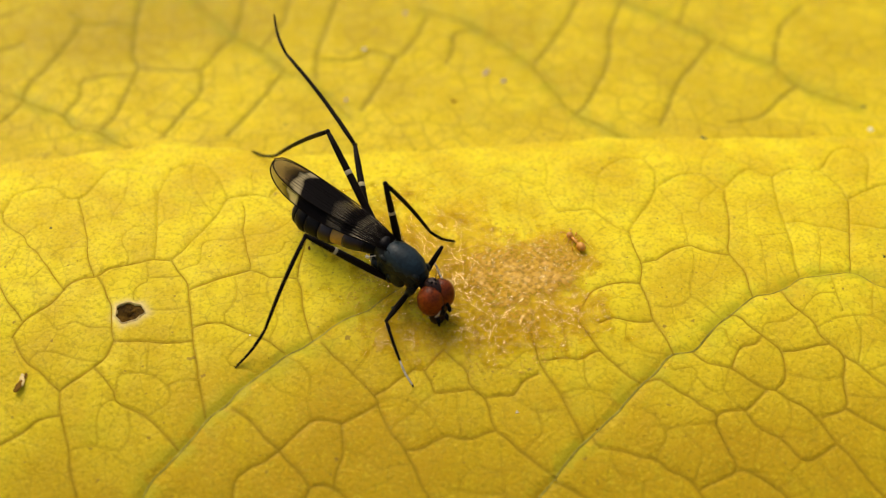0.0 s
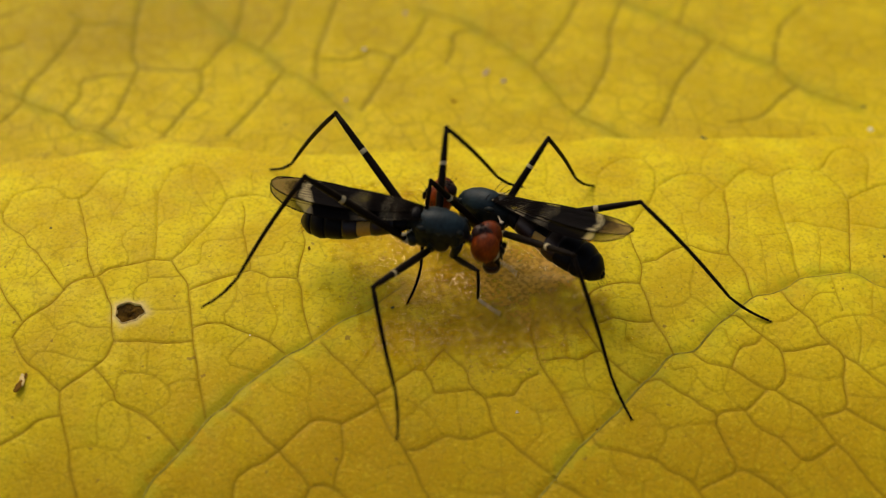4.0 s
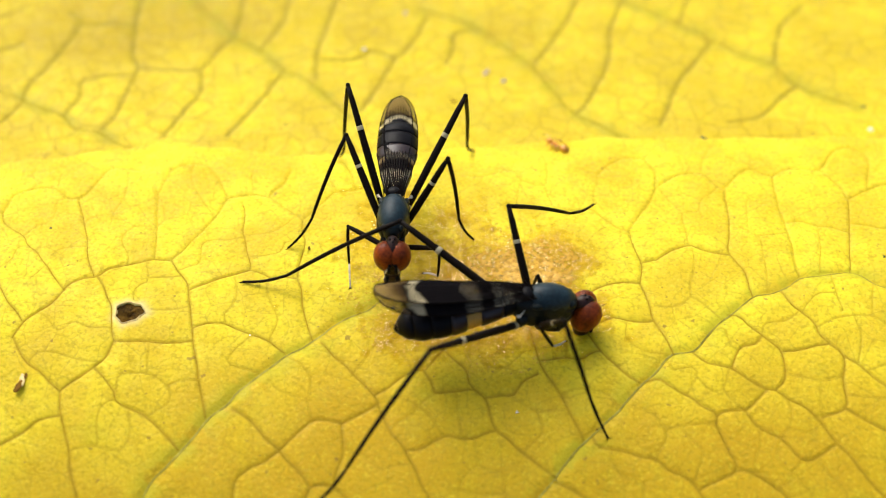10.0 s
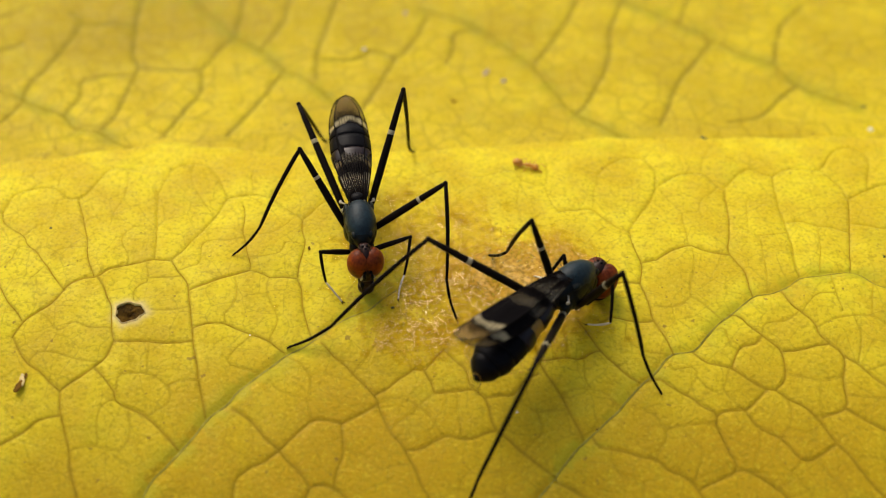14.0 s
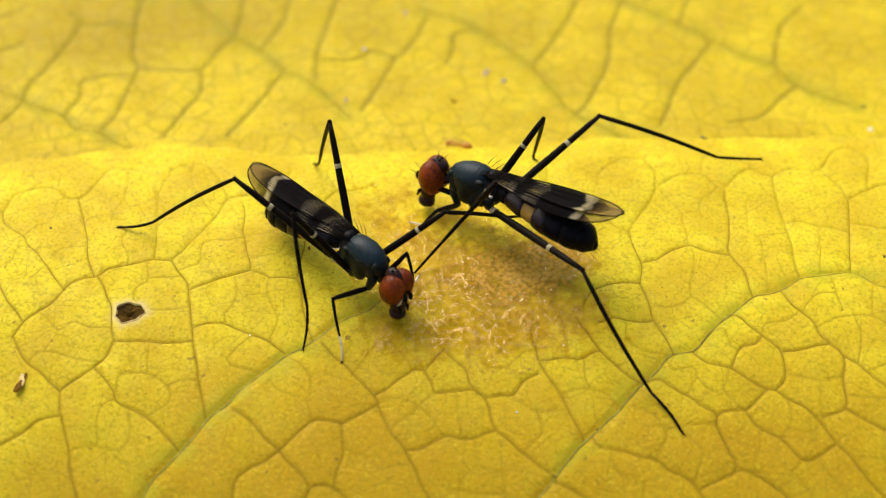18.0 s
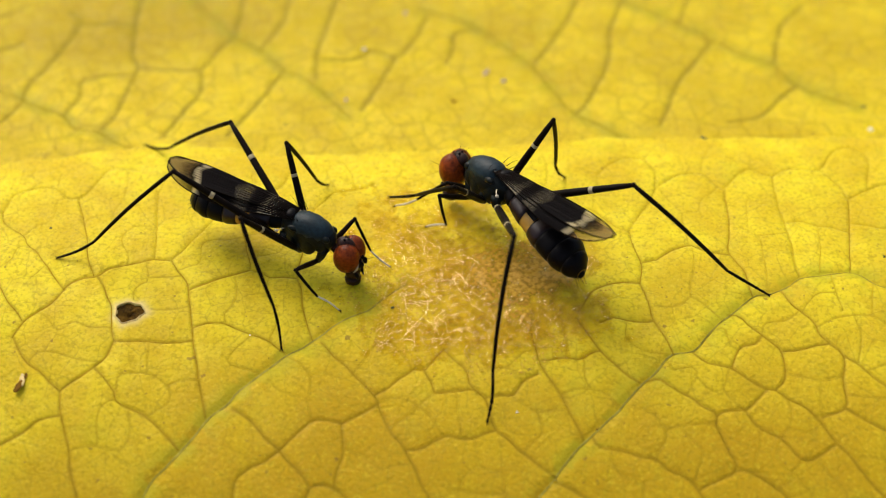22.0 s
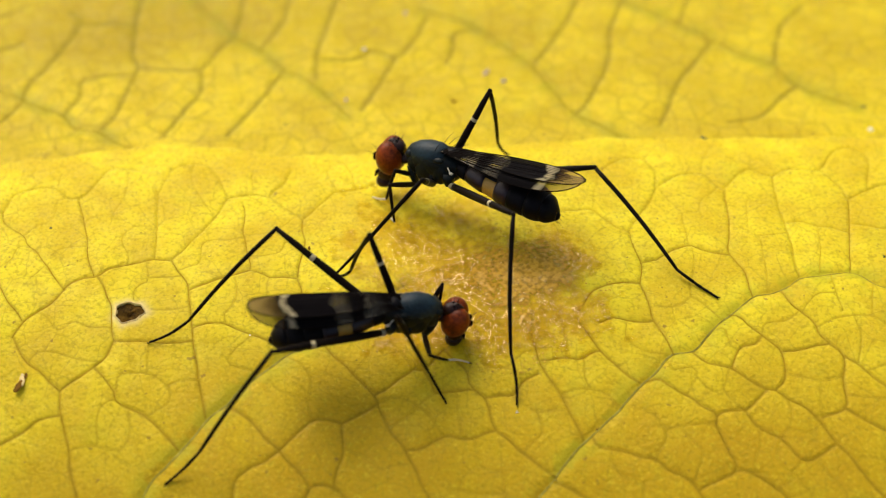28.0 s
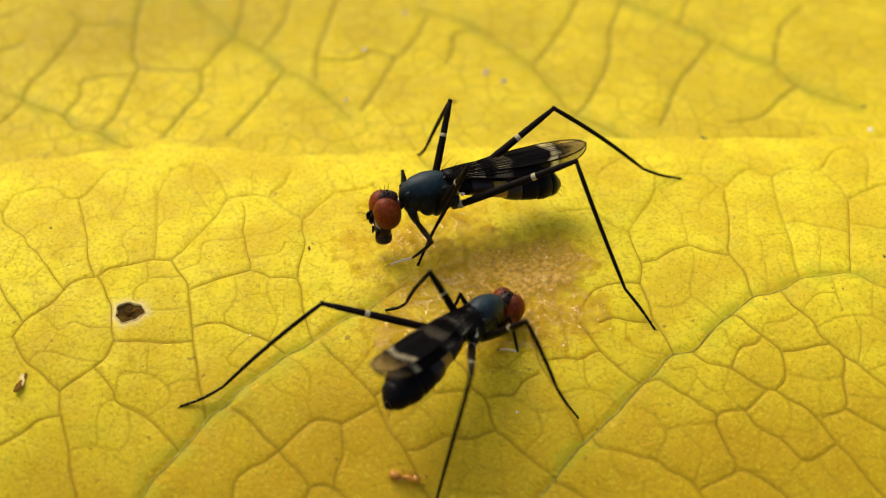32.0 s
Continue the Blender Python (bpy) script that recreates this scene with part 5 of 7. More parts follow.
def build_leg(fly, s, i):
    """Femur, tibia and tarsus, each along its own x from its joint."""
    rank, white = i // 2, i < 2
    f, t, a = FEMUR[rank] * s, TIBIA[rank] * s, TARSUS[rank] * s
    thick = (0.115, 0.15, 0.155)[rank] * s
    us = np.linspace(0, 1, 9)
    swell = np.interp(us, [0, 0.15, 0.45, 0.85, 0.95, 1], [0.75, 1.05, 1.1, 0.85, 0.8, 0.6])
    femur = part("femur", mesh_of("femur", *tube([(f * u, 0, 0) for u in us], list(swell * thick), 10), LEG_BLACK), fly, "" if white else "black thigh with a pale band")
    if not white:
        band = [(f * u, 0, 0) for u in np.linspace(0.64, 0.69, 4)]
        part("band", mesh_of("band", *tube(band, [thick * 0.95, thick * 1.02, thick * 1.0, thick * 0.9], 10), BAND), femur, "pale yellowish ring")
        base = [(f * u, 0, 0) for u in np.linspace(0.02, 0.07, 3)]
        if rank == 2:
            part("band", mesh_of("band", *tube(base, [thick * 0.85, thick * 1.05, thick * 1.1], 10), BAND), femur, "pale yellowish ring")
    knee = ball((f, 0, 0), (thick * 0.72,) * 3, 8, 6)
    part("knee", mesh_of("knee", *knee, LEG_BLACK), femur)
    swell = np.interp(us, [0, 0.08, 0.5, 0.95, 1], [0.55, 0.66, 0.60, 0.5, 0.42])
    part("tibia", mesh_of("tibia", *tube([(t * u, 0, 0.018 * t * math.sin(math.pi * u)) for u in us], list(swell * thick), 8), LEG_BLACK), fly)
    pieces, x = [], 0.0
    for k, share in enumerate((0.42, 0.2, 0.15, 0.12, 0.11)):
        w = thick * ((0.40 if white else 0.46) - 0.03 * k)
        arc = [(q, 0, 0.05 * a * math.sin(math.pi * min(1, max(0, q / a)))) for q in (x - 0.02, x + a * share * 0.5, x + a * share * 1.02)]
        pieces.append(tube(arc, [w * 0.85, w * 0.95, w], 7))
        x += a * share
    shin = mesh_of("tarsus", *joined(*pieces), PALE if white else LEG_BLACK)
    foot = part("tarsus", shin, fly, "white foot" if white else "")
    claws = joined(*[tube([(a, 0, 0), (a + 0.09, 0.05 * q, 0.01), (a + 0.13, 0.08 * q, -0.05)], [0.03, 0.022, 0.008], 5) for q in (1, -1)])
    part("claws", mesh_of("claws", *claws, LEG_BLACK), foot)


def build_fly(s, label):
    fly = tagged(new("stilt_legged_fly"), label, "fly", "flies on the leaf")
    build_head(fly, s * 1.1)
    build_thorax(fly, s)
    build_abdomen(fly, s)
    for side in (1, -1):
        build_wing(fly, s, side)
    for i in range(6):
        build_leg(fly, s, i)
    return fly


def build_ant(label):
    """A tiny orange ant, about a millimetre long; x points ahead."""
    ant = tagged(new("tiny_ant"), label, "ant")
    part("head", mesh_of("head", *ball((0.42, 0, 0.16), (0.17, 0.15, 0.13), 12, 8), AMBER), ant)
    part("thorax", mesh_of("thorax", *loft([(0.28, 0.16, 0.05, 0.05, 0.05), (0.15, 0.18, 0.09, 0.08, 0.08), (-0.02, 0.17, 0.08, 0.07, 0.07), (-0.14, 0.15, 0.04, 0.04, 0.04), (-0.22, 0.16, 0.05, 0.07, 0.04)], 10), AMBER), ant)
    part("abdomen", mesh_of("abdomen", *ball((-0.43, 0, 0.17), (0.25, 0.19, 0.17), 12, 8), AMBER), ant, "glossy amber abdomen")
    for q in (1, -1):
        part("antenna", mesh_of("antenna", *tube([(0.5, 0.07 * q, 0.2), (0.62, 0.2 * q, 0.28), (0.82, 0.22 * q, 0.12)], [0.02, 0.018, 0.024], 5), AMBER), ant)
        for k, (x, y) in enumerate(((0.4, 0.34), (0.02, 0.42), (-0.4, 0.4))):
            part("leg", mesh_of("leg", *tube([(0.2 - 0.13 * k, 0.06 * q, 0.13), (0.1 + x * 0.5, 0.24 * q, 0.3), (x, y * q, 0.02)], [0.025, 0.022, 0.012], 5), AMBER), ant)
    return ant


fly_a = build_fly(1.0, "black stilt-legged fly with red eyes and banded wings")
fly_b = build_fly(0.95, "smaller black stilt-legged fly with red eyes, feeding on the syrup")
ant_a = build_ant("tiny orange ant crawling over the yellow leaf")
ant_b = build_ant("tiny orange ant walking on bare leaf")


# ---- the moves ----
class Track:
    """Poses of one fly in millimetres and degrees: body (x, y, z, yaw, pitch, roll), head (pitch, yaw), abdomen pitch, and for each leg
    the foot on the ground (x, y, height over it) and where the knee bends (in the body's space)."""

    def __init__(self, fly, s):
        self.fly, self.s, self.times, self.rows, self.feet, self.knees = fly, s, [], [], [], []

    def key(self, t, body, head, *legs):
        self.times.append(t)
        self.rows.append((*body, *head))
        self.feet.append([leg[:3] for leg in legs])
        self.knees.append([leg[3:] for leg in legs])

    def play(self):
        T, P = np.array(self.times), np.array(self.rows, float)
        P[:, 3] = np.degrees(np.unwrap(np.radians(P[:, 3])))
        slope = np.diff(P, axis=0) / np.diff(T)[:, None]
        tangent = np.zeros_like(P)
        both = slope[:-1] * slope[1:] > 0
        tangent[1:-1] = np.where(both, 2 * slope[:-1] * slope[1:] / np.where(both, slope[:-1] + slope[1:], 1), 0)
        F, K = np.array(self.feet, float), np.array(self.knees, float)
        parts, turns = {}, {}
        counts = {"femur": 0, "tibia": 0, "tarsus": 0}
        for c in self.fly.children:
            kind = c.name.split(".")[0]
            if kind in counts:
                parts[kind, counts[kind]] = c
                counts[kind] += 1
            elif kind in ("head", "abdomen"):
                parts[kind, 0] = c
        rows = {self.fly: [], **{ob: [] for ob in parts.values()}}
        for t in np.linspace(0, 32, 321):
            i = min(max(int(np.searchsorted(T, t, "right")) - 1, 0), len(T) - 2)
            h = T[i + 1] - T[i]
            u = float(np.clip((t - T[i]) / h, 0, 1))
            p = ((2 * u ** 3 - 3 * u * u + 1) * P[i] + (u ** 3 - 2 * u * u + u) * h * tangent[i]
                 + (3 * u * u - 2 * u ** 3) * P[i + 1] + (u ** 3 - u * u) * h * tangent[i + 1])
            x, y, z, yaw, pitch, roll, hp, hy, ap = p
            m = Matrix.Translation((x, y, z)) @ Matrix.Rotation(radians(yaw), 4, "Z") @ Matrix.Rotation(radians(-pitch), 4, "Y") @ Matrix.Rotation(radians(roll), 4, "X")
            rows[self.fly].append((t, self.metres(m)))
            out = Matrix.Rotation(radians(hy), 3, "Z") @ Matrix.Rotation(radians(-hp), 3, "Y") @ Vector((HEAD_OUT, 0, 0))
            head = Matrix.Translation((NECK + out) * self.s) @ Matrix.Rotation(radians(hy), 4, "Z") @ Matrix.Rotation(radians(-0.45 * (hp + 32) + 0.5 * pitch), 4, "Y")
            rows[parts["head", 0]].append((t, self.metres(head)))
            tail = Matrix.Translation(ABDOMEN * self.s) @ Matrix.Rotation(radians(180), 4, "Z") @ Matrix.Rotation(radians(-ap), 4, "Y")
            rows[parts["abdomen", 0]].append((t, self.metres(tail)))
            away = m.inverted()
            for leg in range(6):
                rank = leg // 2
                a, b = F[i, leg], F[i + 1, leg]
                gone = math.hypot(*(b - a)[:2])
                v = float(np.clip((u - 0.3) / 0.4, 0, 1)) if gone > 0.25 else u
                v = v * v * (3 - 2 * v)
                fx, fy, fh = a + (b - a) * v
                foot = away @ Vector((fx, fy, ground(fx, fy) + fh + 0.03 + min(0.8, 0.3 * gone) * math.sin(math.pi * v) * (gone > 0.25)))
                knee = Vector(K[i, leg] + (K[i + 1, leg] - K[i, leg]) * v)
                hip = Vector(HIPS[leg]) * self.s
                points = self.bend(hip, knee, foot, away.to_3x3() @ Vector((0, 0, 1)), rank, FEMUR[rank] * self.s, TIBIA[rank] * self.s, TARSUS[rank] * self.s)
                outward = points[1] - (points[0] + points[2]) / 2
                for kind, (start, end) in zip(("femur", "tibia", "tarsus"), zip(points, points[1:])):
                    d = (end - start).normalized()
                    # each piece bows away from the inside of the leg
                    bow = points[2] - points[1] if kind == "tarsus" else outward
                    bow = bow - d * bow.dot(d)
                    last = turns.get((kind, leg))
                    q = None
                    if bow.length > 0.05:
                        bow.normalize()
                        q = Matrix((d, bow.cross(d), bow)).transposed().to_quaternion()
                        if last is not None and last.rotation_difference(q).angle > 1.2:
                            q = None
                    if q is None:
                        q = Vector((1, 0, 0)).rotation_difference(d) if last is None else (last @ Vector((1, 0, 0))).rotation_difference(d) @ last
                    turns[kind, leg] = q
                    rows[parts[kind, leg]].append((t, self.metres(Matrix.LocRotScale(start, q, None))))
        for ob, keys in rows.items():
            walk(ob, keys)

    @staticmethod
    def metres(m):
        m = m.copy()
        m.translation = m.translation * MM
        return m

    @staticmethod
    def bend(hip, knee, foot, up, rank, f, t, a):
        """Joints from hip to toe with the true lengths, bent towards the given knee. A front foot lies flat; on the longer legs the
        foot runs on from the shin with a slight upward kink."""
        if rank == 0:
            out = knee - foot
            out = out - up * out.dot(up)
            out = out.normalized() if out.length > 1e-6 else Vector((1, 0, 0))
            end, shin = foot + a * (out * math.cos(0.5) + up * math.sin(0.5)), t
        else:
            end, shin = foot, 0.992 * (t + a)
        d = end - hip
        far = d.length
        if far > (f + shin) * 0.985:
            # the leg swings its foot in reach
            end = hip + d * ((f + shin) * 0.985 / far)
            d, far = end - hip, (f + shin) * 0.985
        far = max(far, abs(f - shin) + 0.05)
        axis_ = d.normalized()
        side = knee - hip
        side = side - axis_ * side.dot(axis_)
        side = side.normalized() if side.length > 1e-4 else up
        x = (f * f - shin * shin + far * far) / (2 * far)
        joint = hip + axis_ * x + side * math.sqrt(max(f * f - x * x, 0.0))
        if rank == 0:
            toe = foot - end
            toe = toe.normalized() if toe.length > 1e-6 else -up
            return hip, joint, end, end + toe * a
        down = (end - joint).normalized()
        span = (end - joint).length
        bulge = side - down * side.dot(down)
        bulge = bulge.normalized() if bulge.length > 1e-4 else up
        c = min(1.0, (t * t + span * span - a * a) / (2 * t * span))
        ankle = joint + t * (down * c - bulge * math.sqrt(1 - c * c))
        return hip, joint, ankle, ankle + (end - ankle).normalized() * a


def crawl(ant, rows):
    """Rows of (seconds, x, y, heading in degrees); past 18 s the first ant has slipped between the leaves."""
    walk(ant, [(t, pose(x * MM, y * MM, ((BACK_Z if 18 < t and ant is ant_a else ground(x, y)) + 0.01) * MM, 0, 0, turn)) for t, x, y, turn in rows])


def motions():
    a = Track(fly_a, 1.0)
    a.key(0, (-1.68, -2.43, 1.49, -38.6, -12.5, 5.6), (-33.3, -10.8, -12.4),
          (0.02, -1.83, 0, 0.8, 1.6, 0.3), (-1.22, -6.7, 0, 0.7, -2.2, -0.5), (0.46, 0.49, 0, -1.7, 2.4, 2.9), (-8.26, -5.87, 0, -2.9, -2.2, 1.6), (-8.55, 7.01, 0, -6.1, 2.1, 1.6), (-7.74, 10.1, 7, -6.1, 2.9, 0))
    a.key(1, (-1.35, -3.11, 1.7, -33.9, -16.1, 5.5), (-32.8, -9.4, -13.8),
          (0.02, -2.13, 0, 0.4, 1.8, 0.1), (-0.38, -6.84, 0, 0.7, -2, -0.5), (1.21, -0.35, 0, -1.9, 2.7, 2.6), (-5.03, -7.17, 0, -3.2, -2, 1.3), (-8.56, 7.13, 0, -6.4, 2.7, 0.7), (-12.07, 2.07, 0, -6.6, -1.4, 1.5))
    a.key(1.6, (-2.53, -2.08, 1.95, -35.3, -7, 6), (-26.8, 3.7, -13.4),
          (0.14, -1.37, 0, 1.8, 1.6, 0), (0.36, -5.67, 0, 1.9, -1.7, -0.6), (1.24, -0.35, 0, -0.8, 3.1, 2.6), (-5.03, -7.17, 0, -2.7, -2.8, 1.4), (-8.56, 7.13, 0, -5.4, 2.8, 2.1), (-14.99, 3.73, 0, -6.9, -1.4, 1.1))
    a.key(2, (-1.49, -2.25, 2.22, -34.5, -14.1, 2.9), (-22.4, 2, -17.2),
          (0.73, -1.53, 0, 1.7, 1.8, -0.1), (2.28, -6.65, 0, 2.3, -1.5, -0.9), (2.68, 1.3, 0, -2.1, 3.4, 1.8), (-5.08, -7.13, 0, -3, -2.9, 0.6), (-8.56, 7.13, 0, -6, 2.6, 0.8), (-14.99, 3.73, 0, -7.2, -1.8, -0.9))
    a.key(2.5, (-1.1, -2.0, 2.3, -54, -16, 3), (-26, 0, -16),
          (1.6, -3.4, 0, 2, 1.8, -0.4), (3.3, -6.2, 0, 2.1, -1.5, -1.2), (6.6, -3.0, 0, -0.2, 3.2, 1.8), (-5.08, -7.13, 0, -3.2, -2.6, 0.8), (-8.3, 6.4, 0, -6, 2.4, 1.4), (-12.2, 3.2, 0, -6.5, -1.8, 1.2))
    a.key(3, (-0.52, -3.93, 2.21, -39.6, -4.2, 3), (-29.8, 1.4, -6.7),
          (2.54, -4.91, 0, 2.4, 1.8, -0.7), (2.03, -8.05, 0, 1.9, -1.5, -1.5), (3.71, -0.42, 0, -0.7, 2.8, 2.4), (-5.04, -7.01, 0, -3.5, -2.3, 1), (-7.91, 5.56, 0, -5.9, 2.2, 2), (-8.63, 2.22, 0, -5.8, -1.7, 3.1))
    a.key(3.5, (-0.55, -3.17, 1.65, -27.2, -10.3, 10), (-28.3, 0, -8.9),
          (2.66, -3.92, 0, 1.9, 0.9, 0.2), (1.93, -5.34, 0, 1.9, -0.9, 0.2), (2.01, 4.12, 0, -1.4, 4, 1.9), (-2.95, -10.22, 0, -1.5, -2.6, 2), (-7.78, 5.47, 0, -5.5, 3, 1.9), (-10.65, -3.06, 0, -5.5, -2, 3))
    a.key(4.5, (0.37, -0.87, 4.57, -5.1, 4, 1.3), (-28.5, 4.6, -12.2),
          (3.4, -0.4, 0, 1.9, 0.9, 0.2), (2.7, -2.9, 0, 1.8, -1.6, -0.9), (4.8, 2.1, 0, -0.4, 0.4, 1.1), (-0.6, -8.5, 0, -1.9, -3.3, 0.8), (-7.6, 5.4, 0, -5.2, 3.1, 2.4), (-8.8, -4.3, 0, -6, -2.5, 1.7))
    a.key(5.5, (1.29, 1.43, 3.49, 17, -2.8, -7.4), (-28.6, 9.2, -15.4),
          (4.12, 3.13, 0, 1.9, 0.9, 0.2), (3.47, -0.42, 0, 1.7, -2.2, -2), (7.67, 0.18, 0, 0.6, -3.2, 0.2), (1.76, -6.72, 0, -2.3, -4, -0.4), (-7.4, 5.38, 0, -4.9, 3.2, 2.9), (-6.91, -5.55, 0, -6.6, -2.9, 0.4))
    a.key(6, (1.29, 0.52, 2.98, 10.1, -2.6, -4.3), (-37.6, 1.7, -6.4),
          (4.3, 1.86, 0, 1.9, 0.9, 0.2), (1.92, -0.38, 0.6, 0.9, -2.5, -0.8), (7.67, 0.18, 0, 1.2, -2.6, 1), (1.71, -6.72, 0, -1.8, -4.2, 0.3), (-11.24, -0.26, 0, -6.5, 2.4, 1.3), (-7.44, -8.32, 0, -5.7, -3.1, 0.5))
    a.key(7, (1.61, -1.54, 2.21, -6.3, -12.7, 1.3), (-51.6, -17.2, -12.1),
          (2.81, 1.48, 0, 0.4, 1.8, 0), (3.29, -4.78, 0, 0, -1.8, -0.7), (8.16, -2.95, 0, 1.3, -2, 1.8), (1.71, -6.7, 0, -1, -4, 1.5), (-10.76, -0.02, 0, -7, 1.4, 0.9), (-7.33, -8.23, 0, -4.2, -4.2, 1.4))
    a.key(8, (1.71, -2.05, 2.3, -3.4, -14.4, 8.5), (-48.9, -20.6, -12.2),
          (4.96, -1.44, 0, 1.9, 0.9, 0.2), (3.34, -4.78, 0, -0.1, -1.6, -0.6), (2.69, 7.1, 1, -2, 4.5, 0.5), (1.71, -6.7, 0, -0.8, -3.6, 1.9), (-10.76, -0.02, 0, -7.1, 1.7, 0.4), (-7.33, -8.23, 0, -4.4, -3.9, 1.6))
    a.key(9, (2.08, -2.62, 2.01, -4, -7.8, 8.8), (-53.4, -13.1, -10.6),
          (3.02, 0.42, 0, -0.3, 1.7, -0.3), (2.77, -4.91, 0, 1, -2.1, -0.3), (0.46, 1.48, 0, -2.4, 2.7, 2.4), (2.89, -9.69, 0, -0.3, -3.6, 1.6), (-6.16, 1.74, 0, -5.5, 2.2, 3), (-7.33, -8.23, 0, -4.1, -3.5, 2.3))
    a.key(9.5, (2.4, -3.35, 1.75, 2.2, -10, 6.6), (-50.8, -4, -11.3),
          (3.5, -0.7, 0, -0.3, 1.7, 0), (3.8, -4.85, 0, 0.3, -1.9, -0.4), (2.2, 1.6, 0, -2, 2.9, 2.2), (2.89, -9.69, 0, -0.3, -3.6, 1.7), (-8.31, -1.83, 0, -5.4, 2.9, 1.8), (-7.33, -8.23, 0, -4.3, -3.4, 2))
    a.key(10, (4.05, -4.71, 1.41, 10.9, -12.4, 4.3), (-48.1, 7.1, -12),
          (4.01, -1.83, 0, -0.3, 1.7, 0.3), (4.94, -4.78, 0, -0.5, -1.7, -0.4), (6.39, 1.69, 1, -1.5, 3, 2), (6.46, -8.83, 0, -0.2, -3.7, 1.9), (-8.31, -1.83, 0, -5.4, 3.6, 0.7), (-4.97, -12.6, 2, -5.2, -3.2, 1.5))
    a.key(11, (4.88, -4.71, 1.55, 36.5, -15.1, 9), (-49, -11.8, -15.5),
          (4.13, -1.83, 0, -0.1, 2.1, 0), (7.24, -5.47, 0, 0.5, -2.3, -0.1), (3.59, -0.48, 0, -2, 3.1, 2.3), (7.69, -8.72, 0, -0.8, -2.6, 2.3), (-7.56, -4.33, 0, -4.9, 4.3, 0.3), (-4.67, -13.18, 3.5, -5.5, -2.8, 1.4))
    a.key(12, (4.48, -4.01, 1.49, 53.2, -13.8, 0.3), (-54.4, -14, -18.2),
          (3.29, -2.43, 0, -0.4, 1.9, 0.1), (7.24, -5.47, 0, 0.5, -2.3, -0.3), (0.02, -2.86, 0, -2.3, 2.9, 2.5), (8.8, -6.84, 0, -1.6, -3.7, 1.8), (-6.6, -7.29, 0, -4.5, 3.5, 1.5), (0.35, -12.23, 0, -5.4, -2.8, 0.7))
    a.key(13, (4.78, -3.4, 1.34, 54.6, -13.3, -4.8), (-50.9, -6.8, -15.2),
          (3.54, -1.98, 0, 0.2, 1.9, 0.4), (6.12, -4.11, 0, -0.2, -2.2, -0.4), (3.85, 4.84, 1.5, 0.4, 3.8, 1.3), (8.68, -7.06, 0, -1.4, -3.6, 1.8), (-6.6, -7.29, 0, -4.7, 3.3, 1.7), (0.46, -12.03, 0, -5.7, -2.7, 0.4))
    a.key(14, (5.21, -3.64, 1.5, 47.9, -12.1, -1.6), (-46.7, -4.3, -17.4),
          (3.79, -1.53, 0, 0.3, 1.9, 0.5), (5.85, -4.4, 0.5, 0.3, -2.6, -0.2), (1.93, -0.35, 0, -1.7, 2.1, 3), (8.68, -7.06, 0, -1.1, -3.3, 2), (-6.21, -5.04, 0, -4.2, 3.6, 2), (0.46, -12.03, 0, -5.4, -2.7, 0.8))
    a.key(14.5, (5.17, -3.85, 1.59, 45.3, -9.4, 1.6), (-47.1, -1.4, -16.4),
          (3.79, -1.53, 0, 0.3, 2, 0.3), (5.85, -4.4, 0.5, 0.5, -2.5, -0.1), (3.44, -0.92, 0.5, -1.8, 2, 3.2), (8.68, -7.06, 0, -0.7, -3.1, 2.3), (-6.21, -5.04, 0, -4.2, 3.6, 2), (0.46, -12.03, 0, -5.1, -2.8, 1.3))
    a.key(16.5, (2.99, -0.79, 2.37, 68.1, -4.3, -3.9), (-6.5, 10.8, -13.3),
          (1.85, 2.22, 0, 1.4, 2, 0.1), (6.69, 2.01, 0.5, 1.5, -2.3, -0.8), (-0.82, 0.77, 0, -2, 1.3, 2.6), (7.66, -3.43, 0, -1.9, -4.1, 1.5), (-2.01, 0.42, 0, -3.3, 2.8, 4), (2.54, -10.83, 0, -5.4, -3.3, 0.8))
    a.key(17, (1, -0.14, 2.99, 146.6, -3.6, -1.8), (-11, 6, -20.3),
          (-2.3, 2.41, 0, 2.1, 0.4, -2), (0.15, 4.33, 0, 2, -2, -0.6), (-3.38, -1.83, 0, -1.2, 3.2, 1.8), (5.33, 3.54, 0, -2.3, -3.2, 1.8), (9.42, -8.67, 0, -6.6, 1.9, -0.1), (11.4, -1.16, 0, -5.8, -2.2, 2.2))
    a.key(18, (1.39, 1.71, 2.32, 145.7, -9.6, 8.1), (-18.3, 8.5, -9.3),
          (-1.43, 1.67, 0, 0.6, 2.2, -0.6), (-0.6, 4.13, 0, 0.9, 0.7, -0.4), (-1.16, -1.31, 0, -2.5, 4, 1.1), (4.2, 6.03, 0, -2.1, -2.5, 2.5), (9.42, -8.67, 0, -6.4, 2.1, -0.7), (13.89, 4.74, 1, -2.8, -5.4, 1.3))
    a.key(18.5, (5.9, 3.4, 2.3, 150, -4, 5), (-18, 5, -9.5),
          (2.6, 3.2, 0.6, 0.6, 2.2, -0.6), (3.4, 5.6, 0.8, 0.9, 0.7, -0.4), (-0.8, -1.9, 0, -1.2, 4, 1.4), (6.2, 8.6, 0, -2.1, -2.9, 2.3), (9.42, -8.67, 0, -5.6, 3, 0.6), (14.53, 2.6, 0, -5, -3.2, 2))
